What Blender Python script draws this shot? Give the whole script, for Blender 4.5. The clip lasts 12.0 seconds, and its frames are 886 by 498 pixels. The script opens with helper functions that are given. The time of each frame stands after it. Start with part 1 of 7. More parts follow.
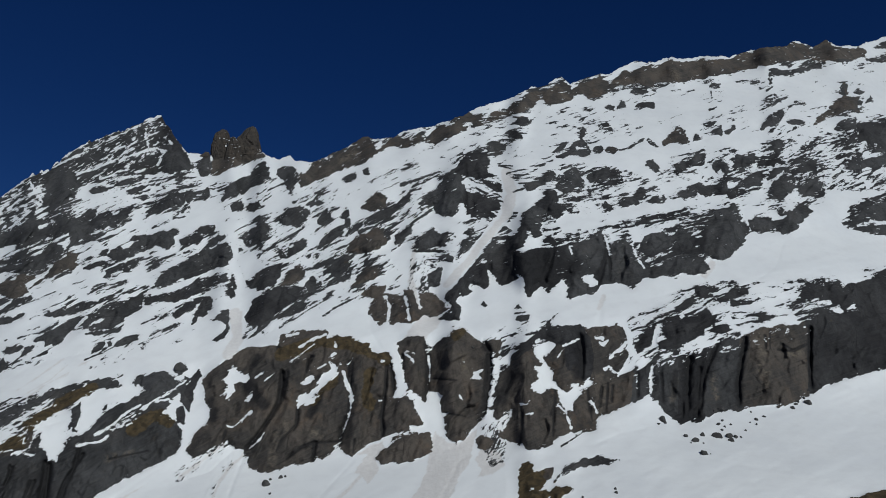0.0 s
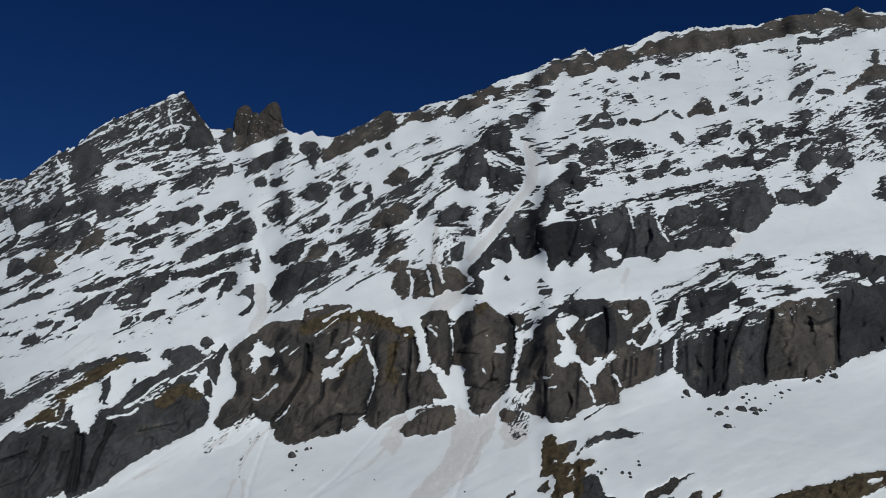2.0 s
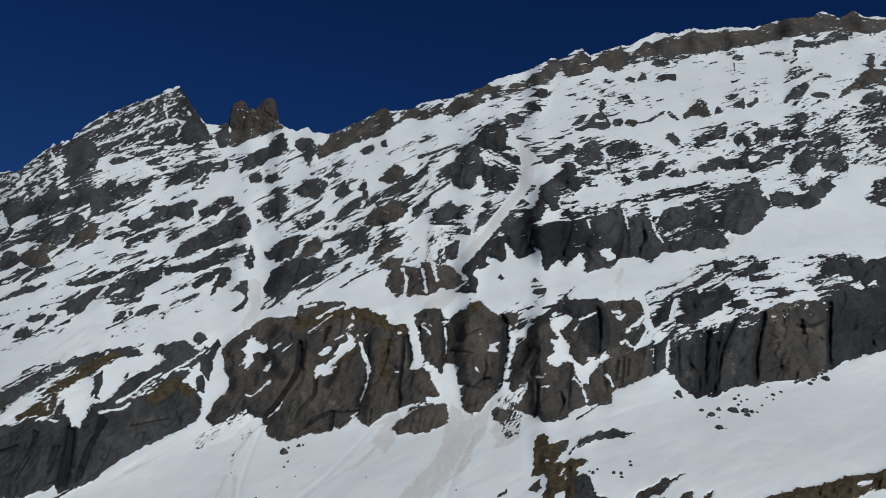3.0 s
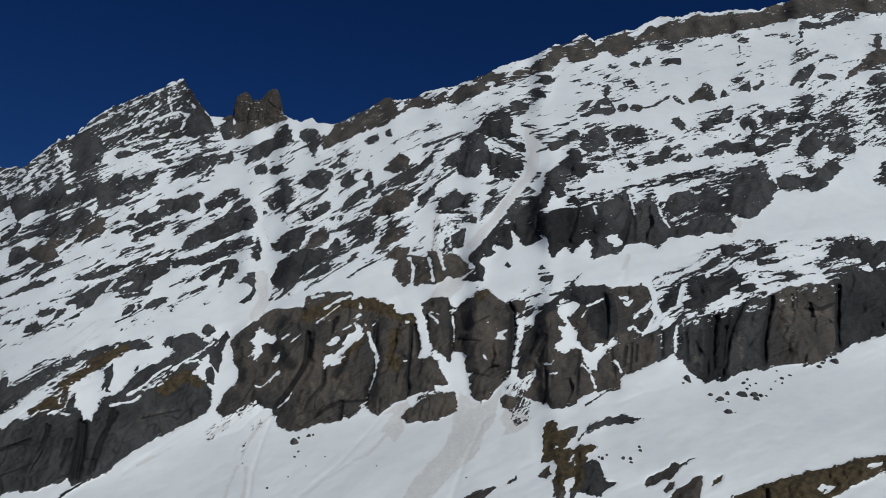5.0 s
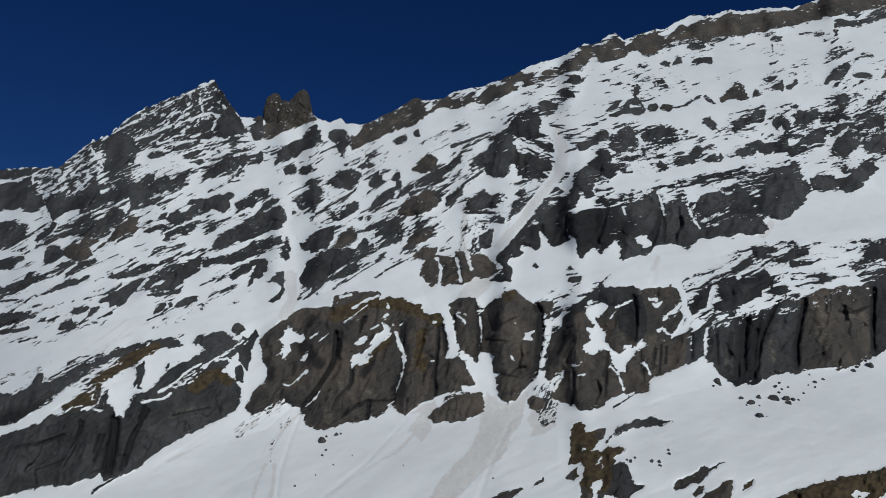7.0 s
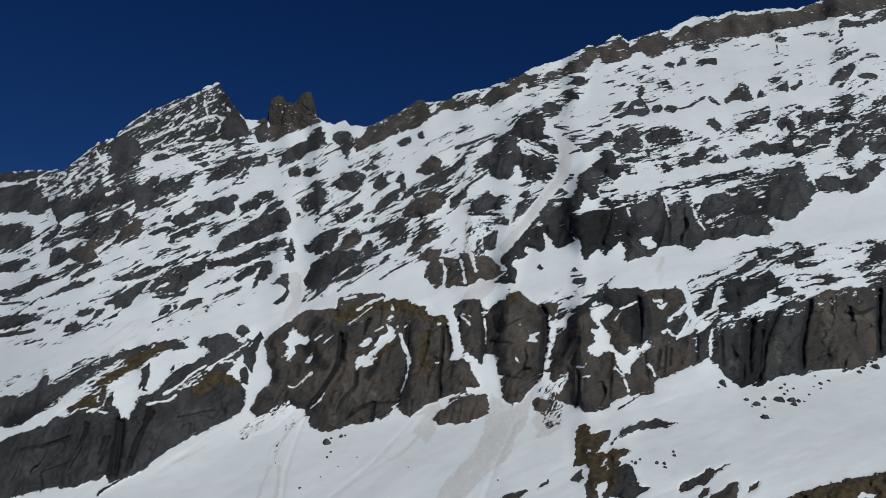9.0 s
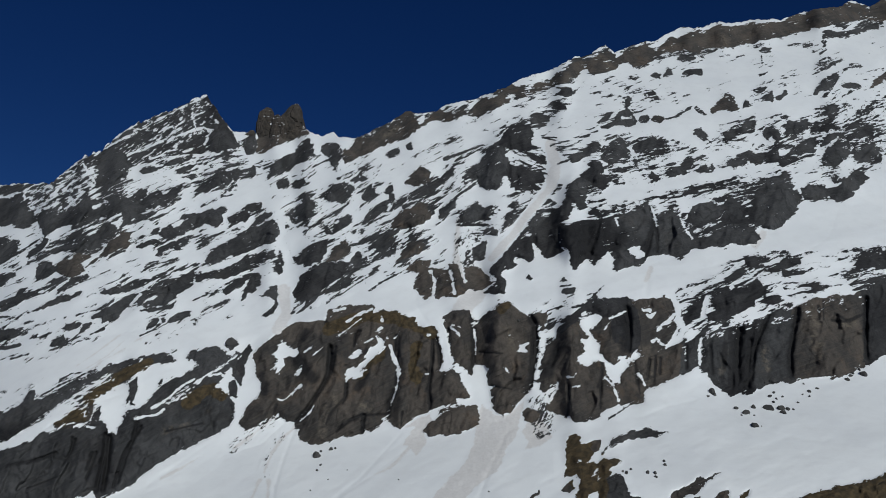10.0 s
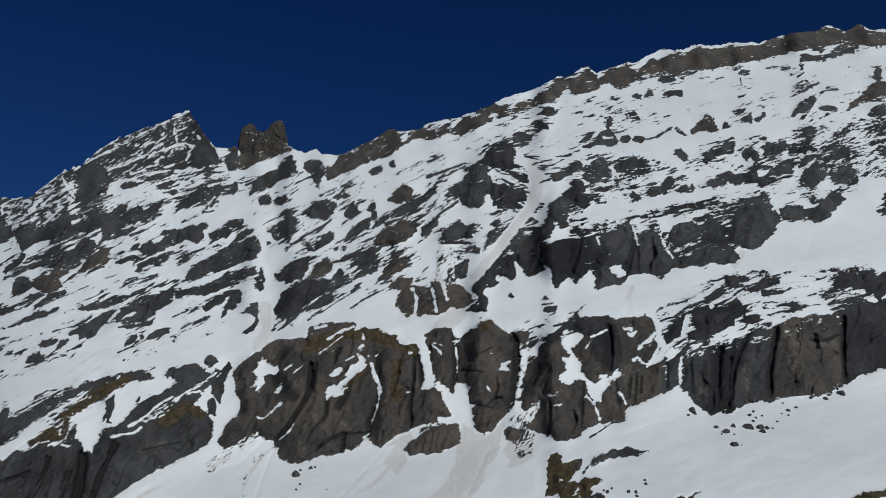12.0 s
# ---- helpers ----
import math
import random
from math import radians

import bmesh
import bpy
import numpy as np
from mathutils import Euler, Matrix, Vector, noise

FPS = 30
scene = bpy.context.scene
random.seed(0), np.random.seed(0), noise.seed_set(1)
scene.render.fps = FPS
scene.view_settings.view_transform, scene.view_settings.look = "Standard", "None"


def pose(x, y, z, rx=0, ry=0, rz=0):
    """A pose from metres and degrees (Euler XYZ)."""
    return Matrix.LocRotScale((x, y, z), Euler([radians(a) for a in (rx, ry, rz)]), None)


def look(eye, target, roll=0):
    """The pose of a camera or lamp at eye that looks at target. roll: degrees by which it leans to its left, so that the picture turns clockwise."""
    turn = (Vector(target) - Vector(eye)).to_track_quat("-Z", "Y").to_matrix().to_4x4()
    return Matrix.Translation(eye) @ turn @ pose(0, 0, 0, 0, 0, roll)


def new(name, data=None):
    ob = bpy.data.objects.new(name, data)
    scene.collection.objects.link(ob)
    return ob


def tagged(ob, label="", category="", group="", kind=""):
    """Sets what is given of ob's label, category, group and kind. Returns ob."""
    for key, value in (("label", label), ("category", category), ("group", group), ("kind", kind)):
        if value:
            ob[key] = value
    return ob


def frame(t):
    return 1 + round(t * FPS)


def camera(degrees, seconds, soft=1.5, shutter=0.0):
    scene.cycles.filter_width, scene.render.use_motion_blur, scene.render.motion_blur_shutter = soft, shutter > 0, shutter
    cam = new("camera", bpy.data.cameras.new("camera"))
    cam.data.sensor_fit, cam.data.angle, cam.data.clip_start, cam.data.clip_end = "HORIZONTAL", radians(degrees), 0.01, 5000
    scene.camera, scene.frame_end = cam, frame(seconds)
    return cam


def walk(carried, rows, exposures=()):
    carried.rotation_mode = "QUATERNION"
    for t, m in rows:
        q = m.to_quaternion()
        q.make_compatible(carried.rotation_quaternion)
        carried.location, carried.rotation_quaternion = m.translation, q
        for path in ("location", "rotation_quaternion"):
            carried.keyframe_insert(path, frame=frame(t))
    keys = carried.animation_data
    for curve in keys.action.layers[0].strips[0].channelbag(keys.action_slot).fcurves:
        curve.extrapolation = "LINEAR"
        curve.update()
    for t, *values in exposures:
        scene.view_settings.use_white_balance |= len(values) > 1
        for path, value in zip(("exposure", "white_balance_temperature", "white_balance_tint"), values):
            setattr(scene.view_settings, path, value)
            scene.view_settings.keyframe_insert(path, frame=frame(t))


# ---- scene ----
# A hand-held view from one spot on the far side of the valley: the eye stays, and only turns.
cam = camera(59.45, 12.0, soft=0.6)
EYE = Vector((0.0, 0.0, 1.65))
TURNS = [
    (0.0, 0.0, 14.0, 0.0), (0.5, 1.028, 13.064, -0.693), (1.0, 1.458, 12.507, -0.16), (1.5, 1.496, 12.256, 0.043),
    (2.0, 1.691, 12.102, -0.08), (2.5, 1.669, 12.107, -0.411), (3.0, 1.155, 11.976, -0.687), (5.0, 1.796, 11.137, 0.095),
    (5.5, 2.07, 11.498, 0.043), (6.0, 2.904, 11.427, -0.443), (6.5, 3.701, 11.17, -0.442), (7.0, 3.752, 11.15, -0.523),
    (9.0, 4.086, 11.274, -0.487), (9.5, 4.031, 11.558, 0.027), (10.0, 3.381, 12.082, 0.066), (10.5, 2.64, 12.32, 0.217),
    (11.0, 2.067, 12.792, 0.399), (11.5, 1.859, 13.092, 0.208), (12.0, 2.021, 13.389, 0.002),
]
STOPS, KELVIN, TINT = -0.79, 6480, 3
walk(cam, [(t, pose(*EYE, 90 + pitch, roll, yaw)) for t, yaw, pitch, roll in TURNS], [(0.0, STOPS, KELVIN, TINT), (12.0, STOPS, KELVIN, TINT)])

# ---- light ----
SUN_HEIGHT, SUN_SIDE = 33.0, 33.0     # degrees over the horizon; degrees round from straight behind the eye, minus: to its left
SUN_POWER, SKY_POWER = 3.95, 0.05
world = bpy.data.worlds.new("alpine_sky")
scene.world = world
world.use_nodes = True
sky = world.node_tree.nodes.new("ShaderNodeTexSky")
sky.sky_type, sky.sun_disc = "NISHITA", False
sky.sun_elevation, sky.sun_rotation = radians(SUN_HEIGHT), radians(180 - SUN_SIDE)
sky.altitude, sky.air_density, sky.dust_density, sky.ozone_density = 2800, 1.0, 0.0, 6.0
world.node_tree.nodes["Background"].inputs[1].default_value = SKY_POWER
deep = world.node_tree.nodes.new("ShaderNodeHueSaturation")
deep.inputs["Saturation"].default_value, deep.inputs["Value"].default_value = 1.21, 0.90
deep.inputs["Hue"].default_value = 0.518
world.node_tree.links.new(sky.outputs[0], deep.inputs["Color"])
world.node_tree.links.new(deep.outputs[0], world.node_tree.nodes["Background"].inputs[0])
sun = new("sun", bpy.data.lights.new("sun", "SUN"))
sun.data.energy, sun.data.angle, sun.data.color = SUN_POWER, radians(0.53), (1.0, 0.985, 0.96)
az, el = radians(SUN_SIDE), radians(SUN_HEIGHT)
sun.matrix_world = look((math.sin(az) * math.cos(el) * 900, -math.cos(az) * math.cos(el) * 900, math.sin(el) * 900), (0, 0, 0))


# ---- materials ----
class Nodes:
    """A small wrapper to write node trees."""

    def __init__(self, name):
        self.mat = bpy.data.materials.new(name)
        self.mat.use_nodes = True
        self.tree = self.mat.node_tree
        self.bsdf = self.tree.nodes["Principled BSDF"]

    def add(self, kind, sets=(), **links):
        node = self.tree.nodes.new("ShaderNode" + kind)
        for key, value in dict(sets).items():
            if isinstance(key, int):
                node.inputs[key].default_value = value
            elif key == "op":
                node.operation = value
            elif key == "type":
                node.data_type = value
            elif key == "attr":
                node.attribute_name = value
            elif key == "blend":
                node.blend_type = value
        for key, value in links.items():
            self.tree.links.new(value, node.inputs[int(key[1:])])
        return node

    def math(self, op, a, b=None):
        node = self.add("Math", {"op": op})
        for i, v in enumerate((a, b)):
            if v is None:
                continue
            if isinstance(v, (int, float)):
                node.inputs[i].default_value = v
            else:
                self.tree.links.new(v, node.inputs[i])
        return node.outputs[0]

    def noise(self, size, detail=6.0, rough=0.55, stretch=(1, 1, 1), turn=0.0):
        """Noise in lumps of that many metres, longer by stretch along the axes, which rise to the right by turn degrees."""
        where = self.add("NewGeometry").outputs["Position"]
        m = self.add("Mapping", i0=where)
        m.vector_type = "TEXTURE"
        m.inputs["Rotation"].default_value = (0, radians(-turn), 0)
        m.inputs["Scale"].default_value = [size * s for s in stretch]
        return self.lumps(m.outputs[0], detail, rough)

    def beds(self, run, thick, detail=6.0, rough=0.6, shift=0.0):
        """Noise drawn out along the beds of the rock: lumps so long and so thick."""
        where = self.add("Attribute", {"attr": "strata"}).outputs["Vector"]
        m = self.add("Mapping", i0=where)
        m.inputs["Location"].default_value = (shift, shift * 0.7, shift * 0.3)
        m.inputs["Scale"].default_value = (1 / run, 1 / thick, 1)
        return self.lumps(m.outputs[0], detail, rough)

    def lumps(self, where, detail, rough):
        n = self.add("TexNoise", i0=where)
        n.inputs["Scale"].default_value, n.inputs["Detail"].default_value = 1.0, detail
        n.inputs["Roughness"].default_value = rough
        return n.outputs[0]

    def joints(self, size):
        """Thin broken cracks between blocks."""
        where = self.add("NewGeometry").outputs["Position"]
        wander = self.add("TexNoise", i0=where)
        wander.inputs["Scale"].default_value, wander.inputs["Detail"].default_value = 0.09, 5.0
        shift = self.add("VectorMath", {"op": "SCALE"}, i0=wander.outputs["Color"])
        shift.inputs["Scale"].default_value = 7.0
        moved = self.add("VectorMath", {"op": "ADD"}, i0=where, i1=shift.outputs[0])
        m = self.add("Mapping", i0=moved.outputs[0])
        m.vector_type = "TEXTURE"
        m.inputs["Rotation"].default_value = (0, radians(14), 0)
        m.inputs["Scale"].default_value = (size, size, 2 * size)
        cell = self.add("TexVoronoi", i0=m.outputs[0])
        cell.feature = "DISTANCE_TO_EDGE"
        cell.inputs["Scale"].default_value = 1.0
        near = self.steps(cell.outputs["Distance"], 0.045, 0.008)
        return self.math("MULTIPLY", near, self.steps(self.noise(25, 4, 0.6), 0.45, 0.6))

    def steps(self, value, low, high):
        n = self.add("MapRange", {1: low, 2: high}, i0=value)
        return n.outputs[0]

    def mix(self, factor, a, b):
        n = self.add("Mix", {"type": "RGBA"})
        for i, v in ((0, factor), (6, a), (7, b)):
            if isinstance(v, (tuple, float, int)):
                n.inputs[i].default_value = (*v, 1) if isinstance(v, tuple) else v
            else:
                self.tree.links.new(v, n.inputs[i])
        return n.outputs[2]


def mountain_material(name, stone, second, vein, rusty=0.2):
    """Limestone with snow lying on it: the mesh's own cover decides where the rock is bare."""
    n = Nodes(name)
    cover = n.add("Attribute", {"attr": "bare"}).outputs["Fac"]
    earth = n.add("Attribute", {"attr": "turf"}).outputs["Fac"]
    grit = n.add("Attribute", {"attr": "grit"}).outputs["Fac"]
    high = n.add("SeparateXYZ", i0=n.add("NewGeometry").outputs["Position"]).outputs[2]
    upper = n.steps(high, 90, 220)
    # thinner beds, more broken, higher up
    torn = n.steps(n.noise(24, 4, 0.6), 0.36, 0.64)      # some edges are clean, others torn
    comb = n.math("MULTIPLY", n.math("SUBTRACT", n.beds(11, 2.8, 4, 0.6), 0.5), n.math("MULTIPLY", torn, n.math("ADD", n.math("MULTIPLY", upper, 1.8), 1.6)))
    fine = n.math("ADD", comb, n.math("MULTIPLY", n.math("SUBTRACT", n.beds(4.5, 2.6, 5, 0.65, 40), 0.5), 1.3))
    edge = n.math("ADD", cover, fine)
    fleck = n.math("MULTIPLY", n.steps(n.beds(12, 2.8, 5, 0.66, 90), 0.59, 0.63), n.steps(n.noise(22, 4, 0.6), 0.52, 0.62))
    edge = n.math("SUBTRACT", edge, n.math("MULTIPLY", fleck, n.math("ADD", n.math("MULTIPLY", upper, 3.0), 1.2)))
    bare = n.steps(edge, -0.04, 0.04)
    broad = n.steps(n.noise(40, 6, 0.62, (0.8, 0.8, 1.3)), 0.42, 0.58)
    layer = n.steps(n.beds(46, 2.6, 6, 0.68, 20), 0.45, 0.68)
    seam = n.math("MULTIPLY", n.steps(n.beds(60, 1.9, 3, 0.55, 60), 0.60, 0.68), n.steps(n.noise(22, 4, 0.6), 0.42, 0.6))
    stain = n.steps(n.noise(9, 6, 0.65, (0.45, 0.45, 4)), 0.52, 0.66)
    rock = n.mix(broad, stone, second)
    rock = n.mix(n.math("MULTIPLY", layer, 0.4), rock, vein)
    rust = n.math("MULTIPLY", n.steps(n.noise(26, 6, 0.66, (1, 1, 1.5)), 0.53, 0.66), n.steps(n.noise(5, 5, 0.7), 0.35, 0.62))
    rock = n.mix(n.math("MULTIPLY", rust, rusty), rock, (vein[0] * 1.08, vein[1] * 0.86, vein[2] * 0.66))
    rock = n.mix(n.math("MULTIPLY", stain, 0.5), rock, tuple(c * 0.5 for c in second))
    rock = n.mix(n.math("MULTIPLY", seam, 0.6), rock, tuple(c * 0.35 for c in second))
    grain = n.steps(n.noise(2.4, 7, 0.75), 0.35, 0.65)
    rock = n.mix(n.math("MULTIPLY", grain, 0.4), rock, tuple(c * 0.5 for c in second))
    fresh = n.add("Attribute", {"attr": "pale"}).outputs["Fac"]
    fresh = n.math("MULTIPLY", fresh, n.steps(n.noise(4, 7, 0.7, (1, 1, 0.6)), 0.42, 0.6))
    rock = n.mix(n.math("MULTIPLY", fresh, 0.7), rock, (0.17, 0.145, 0.115))
    # Water streaks, and shade painted into cracks, chimneys and recesses
    damp_shade = n.add("Attribute", {"attr": "wet"}).outputs["Fac"]
    damp_shade = n.math("MULTIPLY", damp_shade, n.steps(n.noise(10, 6, 0.65, (0.7, 0.7, 2.2)), 0.10, 0.45))
    rock = n.mix(n.math("MULTIPLY", damp_shade, 0.85), rock, (0.016, 0.016, 0.018))
    joint = n.joints(21)
    rock = n.mix(n.math("MULTIPLY", joint, 0.4), rock, tuple(c * 0.35 for c in second))
    green = n.mix(n.steps(n.noise(4, 5, 0.6), 0.4, 0.6), (0.046, 0.036, 0.022), (0.090, 0.066, 0.036))
    turf = n.steps(n.math("ADD", earth, n.math("MULTIPLY", n.math("SUBTRACT", n.noise(9, 7, 0.68, (1.6, 1.6, 0.7), 25), 0.5), 2.4)), 0.4, 0.6)
    rock = n.mix(turf, rock, green)
    snow = n.mix(n.steps(n.noise(45, 4, 0.5), 0.35, 0.7), (0.835, 0.858, 0.885), (0.785, 0.81, 0.845))
    runs = n.steps(n.noise(16, 5, 0.6, (0.6, 0.6, 4), -24), 0.48, 0.72)
    snow = n.mix(n.math("MULTIPLY", runs, 0.3), snow, (0.69, 0.70, 0.73))
    snow = n.mix(n.math("MULTIPLY", grit, 0.6), snow, n.mix(n.steps(n.noise(3, 6, 0.7), 0.35, 0.65), (0.57, 0.53, 0.51), (0.70, 0.665, 0.65)))
    n.tree.links.new(n.mix(bare, snow, rock), n.bsdf.inputs["Base Color"])
    n.tree.links.new(n.steps(bare, -0.6, 1.3), n.bsdf.inputs["Roughness"])
    n.bsdf.inputs["Specular IOR Level"].default_value = 0.25
    bumps = n.math("MULTIPLY", n.math("ADD", n.math("MULTIPLY", n.noise(3.5, 8, 0.7, (1.2, 1.2, 0.8)), 1.1), n.math("SUBTRACT", n.math("MULTIPLY", layer, 0.4), n.math("MULTIPLY", n.math("ADD", joint, seam), 0.5))), bare)
    bumps = n.math("ADD", bumps, n.math("MULTIPLY", n.noise(14, 4, 0.5, (2.5, 1, 1), 20), 0.35))
    b = n.add("Bump", {0: 0.8, 1: 1.1})
    n.tree.links.new(bumps, b.inputs["Height"])
    n.tree.links.new(b.outputs[0], n.bsdf.inputs["Normal"])
    return n.mat


STONE = {
    "g": mountain_material("grey_limestone_and_snow", (0.075, 0.076, 0.080), (0.037, 0.038, 0.041), (0.108, 0.106, 0.106)),
    "b": mountain_material("brown_limestone_and_snow", (0.103, 0.089, 0.078), (0.050, 0.047, 0.046), (0.142, 0.121, 0.103), 0.5),
    "t": mountain_material("weathered_tower_limestone", (0.076, 0.064, 0.055), (0.040, 0.037, 0.035), (0.100, 0.085, 0.070)),
    # Darker stone; on side faces and recessed walls its colour stands for shade
    "d": mountain_material("dark_and_shaded_limestone_and_snow", (0.050, 0.050, 0.053), (0.024, 0.024, 0.027), (0.073, 0.072, 0.073), 0.08),
}

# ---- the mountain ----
# Its outlines are traced in the camera's view: across and up, in metres for each kilometre ahead. A steepness chosen
# for snow and rock then sets how far off each place lies.
LEFT, RIGHT, LOW, SIDE = -0.82, 0.73, -0.135, 50
COLS, ROWS = 1700 + 2 * SIDE, 690
RIDGE = [(-1700, 190), (-1250, 330), (-1020, 270), (1000, 560), (1250, 470), (1500, 250)]
RIDGE += [(-864, 292), (-734, 305), (-685, 313), (-649, 316), (-616, 315), (-604, 317), (-582, 336), (-559, 354), (-539, 359), (-517, 380), (-498, 394), (-474, 407), (-451, 416), (-431, 422), (-415, 433), (-402, 437), (-391, 438), (-384, 430), (-374, 416), (-365, 402), (-356, 390), (-346, 386), (-332, 384)]
RIDGE += [(-318, 384), (-288, 381), (-257, 384), (-247, 385), (-237, 380), (-225, 375), (-217, 379), (-209, 381), (-201, 374), (-185, 371), (-174, 373), (-162, 379), (-147, 387), (-131, 394), (-120, 400), (-112, 407), (-104, 409), (-97, 406), (-81, 405), (-69, 409), (-54, 417), (-31, 421), (-15, 425), (8, 433), (27, 440)]
RIDGE += [(47, 452), (70, 459), (93, 466), (107, 474), (124, 484), (136, 482), (159, 496), (167, 498), (178, 489), (201, 497), (217, 503), (232, 502), (256, 516), (271, 522), (286, 521), (298, 522), (317, 529), (332, 526), (370, 530), (407, 530), (431, 538), (446, 543), (484, 547)]
RIDGE += [(502, 555), (526, 544), (544, 557), (559, 546), (591, 548), (631, 561), (739, 566)]


def lattice(a, b, seed, creased=False):
    """Smooth value noise in 0..1 at the places (a, b), one unit a lump."""
    values = np.random.default_rng(seed).random((256, 256))
    ia, ib = np.floor(a).astype(int), np.floor(b).astype(int)
    fa, fb = a - ia, b - ib
    if not creased:
        fa, fb = fa * fa * (3 - 2 * fa), fb * fb * (3 - 2 * fb)
    ia, ib, ja, jb = ia & 255, ib & 255, (ia + 1) & 255, (ib + 1) & 255
    low = values[ia, ib] * (1 - fa) + values[ja, ib] * fa
    return low * (1 - fb) + (values[ia, jb] * (1 - fa) + values[ja, jb] * fa) * fb


def fractal(a, b, seed, octaves=4, rough=0.55):
    total, weight, size = 0.0, 0.0, 1.0
    for i in range(octaves):
        total = total + size * lattice(a * 2 ** i + 17.3 * i, b * 2 ** i + 9.1 * i, seed + i)
        weight, size = weight + size, size * rough
    return total / weight * 2 - 1


def cells(a, b, seed):
    """Random cells: for each place two random numbers and a height of its cell, and its offset from the cell's heart."""
    rnd = np.random.default_rng(seed).random((5, 128, 128))
    ia, ib = np.floor(a).astype(int), np.floor(b).astype(int)
    best = np.full(a.shape, 1e9)
    out = [np.zeros(a.shape) for _ in range(5)]
    for da in (-1, 0, 1):
        for db in (-1, 0, 1):
            ca, cb = ia + da, ib + db
            r = rnd[:, ca & 127, cb & 127]
            xa, xb = a - ca - r[0], b - cb - r[1]
            d = xa * xa + xb * xb
            wins = d < best
            best = np.where(wins, d, best)
            out = [np.where(wins, new_value, old) for new_value, old in zip((r[2] - 0.5, r[3] - 0.5, r[4] - 0.5, xa, xb), out)]
    return out


def facet(a, b, seed, tilt, step):
    """Broken planes: each cell a small plane of its own slant."""
    ta, tb, high, xa, xb = cells(a, b, seed)
    return tilt * (ta * xa + tb * xb) * 2 + step * high


def blurred(a, across, up):
    """Three passes of a running mean, over so many cells each way."""
    for axis, r in ((0, across), (1, up)):
        for _ in range(3 if r else 0):
            pad = [(0, 0), (0, 0)]
            pad[axis] = (r + 1, r)
            c = np.cumsum(np.pad(a, pad, mode="edge"), axis=axis)
            n = a.shape[axis]
            a = (c[2 * r + 1:] - c[:n]) / (2 * r + 1) if axis == 0 else (c[:, 2 * r + 1:] - c[:, :n]) / (2 * r + 1)
    return a


u_line = np.concatenate([np.linspace(-1.7, LEFT, SIDE + 1)[:-1], np.linspace(LEFT, RIGHT, COLS - 2 * SIDE), np.linspace(RIGHT, 1.5, SIDE + 1)[1:]])
RIDGE = np.array(sorted(RIDGE)) / 1000
crest = np.interp(u_line, RIDGE[:, 0], RIDGE[:, 1])
rocky = np.clip(1 + 2 * np.minimum((u_line + 0.62) / 0.02, (-0.345 - u_line) / 0.02), 1, 2.2)
crest = crest + 0.0024 * rocky * fractal(u_line * 170, u_line * 0, 5, 3) + 0.0007 * fractal(u_line * 500, u_line * 0, 8, 2)
share = np.linspace(0, 1, ROWS)
U = np.repeat(u_line[:, None], ROWS, 1)
W = LOW + share[None, :] * (crest[:, None] - LOW)
X, Z = U * 1000, W * 1000

# The beds of the rock rise to the right, steeply in the middle of the face and gently at the upper right
X_LINE = np.linspace(-1800, 1600, 1701)


def risen(stops, degrees):
    """How far a bed has risen, and how long it has run, at each place across."""
    a = np.radians(np.interp(X_LINE, stops, degrees))
    a = np.convolve(np.pad(a, 20, mode="edge"), np.ones(41) / 41, "valid")
    up, on = np.cumsum(np.tan(a)) * 2, np.cumsum(np.cos(a)) * 2
    return [np.interp(X, X_LINE, line) for line in (up - up[900], on - on[900], a)]


high_up, high_on, high_dip = risen((-700, -260, -120, 60, 140, 700), (26, 27, 33, 30, 14, 12))
low_up, low_on, low_dip = risen((-700, -200, 0, 260, 700), (27, 28, 25, 20, 16))
upper = np.clip((Z - 150) / 100, 0, 1)
upper = upper * upper * (3 - 2 * upper)
DIP = low_dip + (high_dip - low_dip) * upper
ALONG = low_on + (high_on - low_on) * upper + Z * np.sin(DIP)
ACROSS = (Z - low_up - (high_up - low_up) * upper) * np.cos(DIP)
ACROSS = ACROSS + 2.2 * fractal(X / 60, Z / 45, 301, 3)

# Rough wandering of all outlines, along the beds
WANDER = 3.0 * fractal(ALONG / 30, ACROSS / 12, 31, 5, 0.62) + 1.2 * fractal(X / 5, Z / 5, 57, 3)
TORN = np.clip(0.55 + 1.6 * fractal(X / 38, Z / 26, 211, 3), 0.15, 1.25)
FRAY = TORN * (2.6 * fractal(ALONG / 26, ACROSS / 4.6, 131, 5, 0.62) + 2.0 * fractal(ALONG / 15, ACROSS / 2.4, 231, 4, 0.6)) + 1.2 * fractal(X / 8 + 5, Z / 8, 151, 4, 0.7)
JAG = 3.9 * fractal(ALONG / 9, ACROSS / 4.4, 401, 4, 0.56)       # the broken rim of every rock
BARE = np.full(U.shape, -30.0)       # over 0: bare rock; under 0: snow
OWNER = np.zeros(U.shape, int)
TURF, GRIT, PALE, WET_SHADE, CLEFT, CRACK, TRACK = (np.zeros(U.shape) for _ in range(7))
THINGS = [("snow_slope", "", "g")]


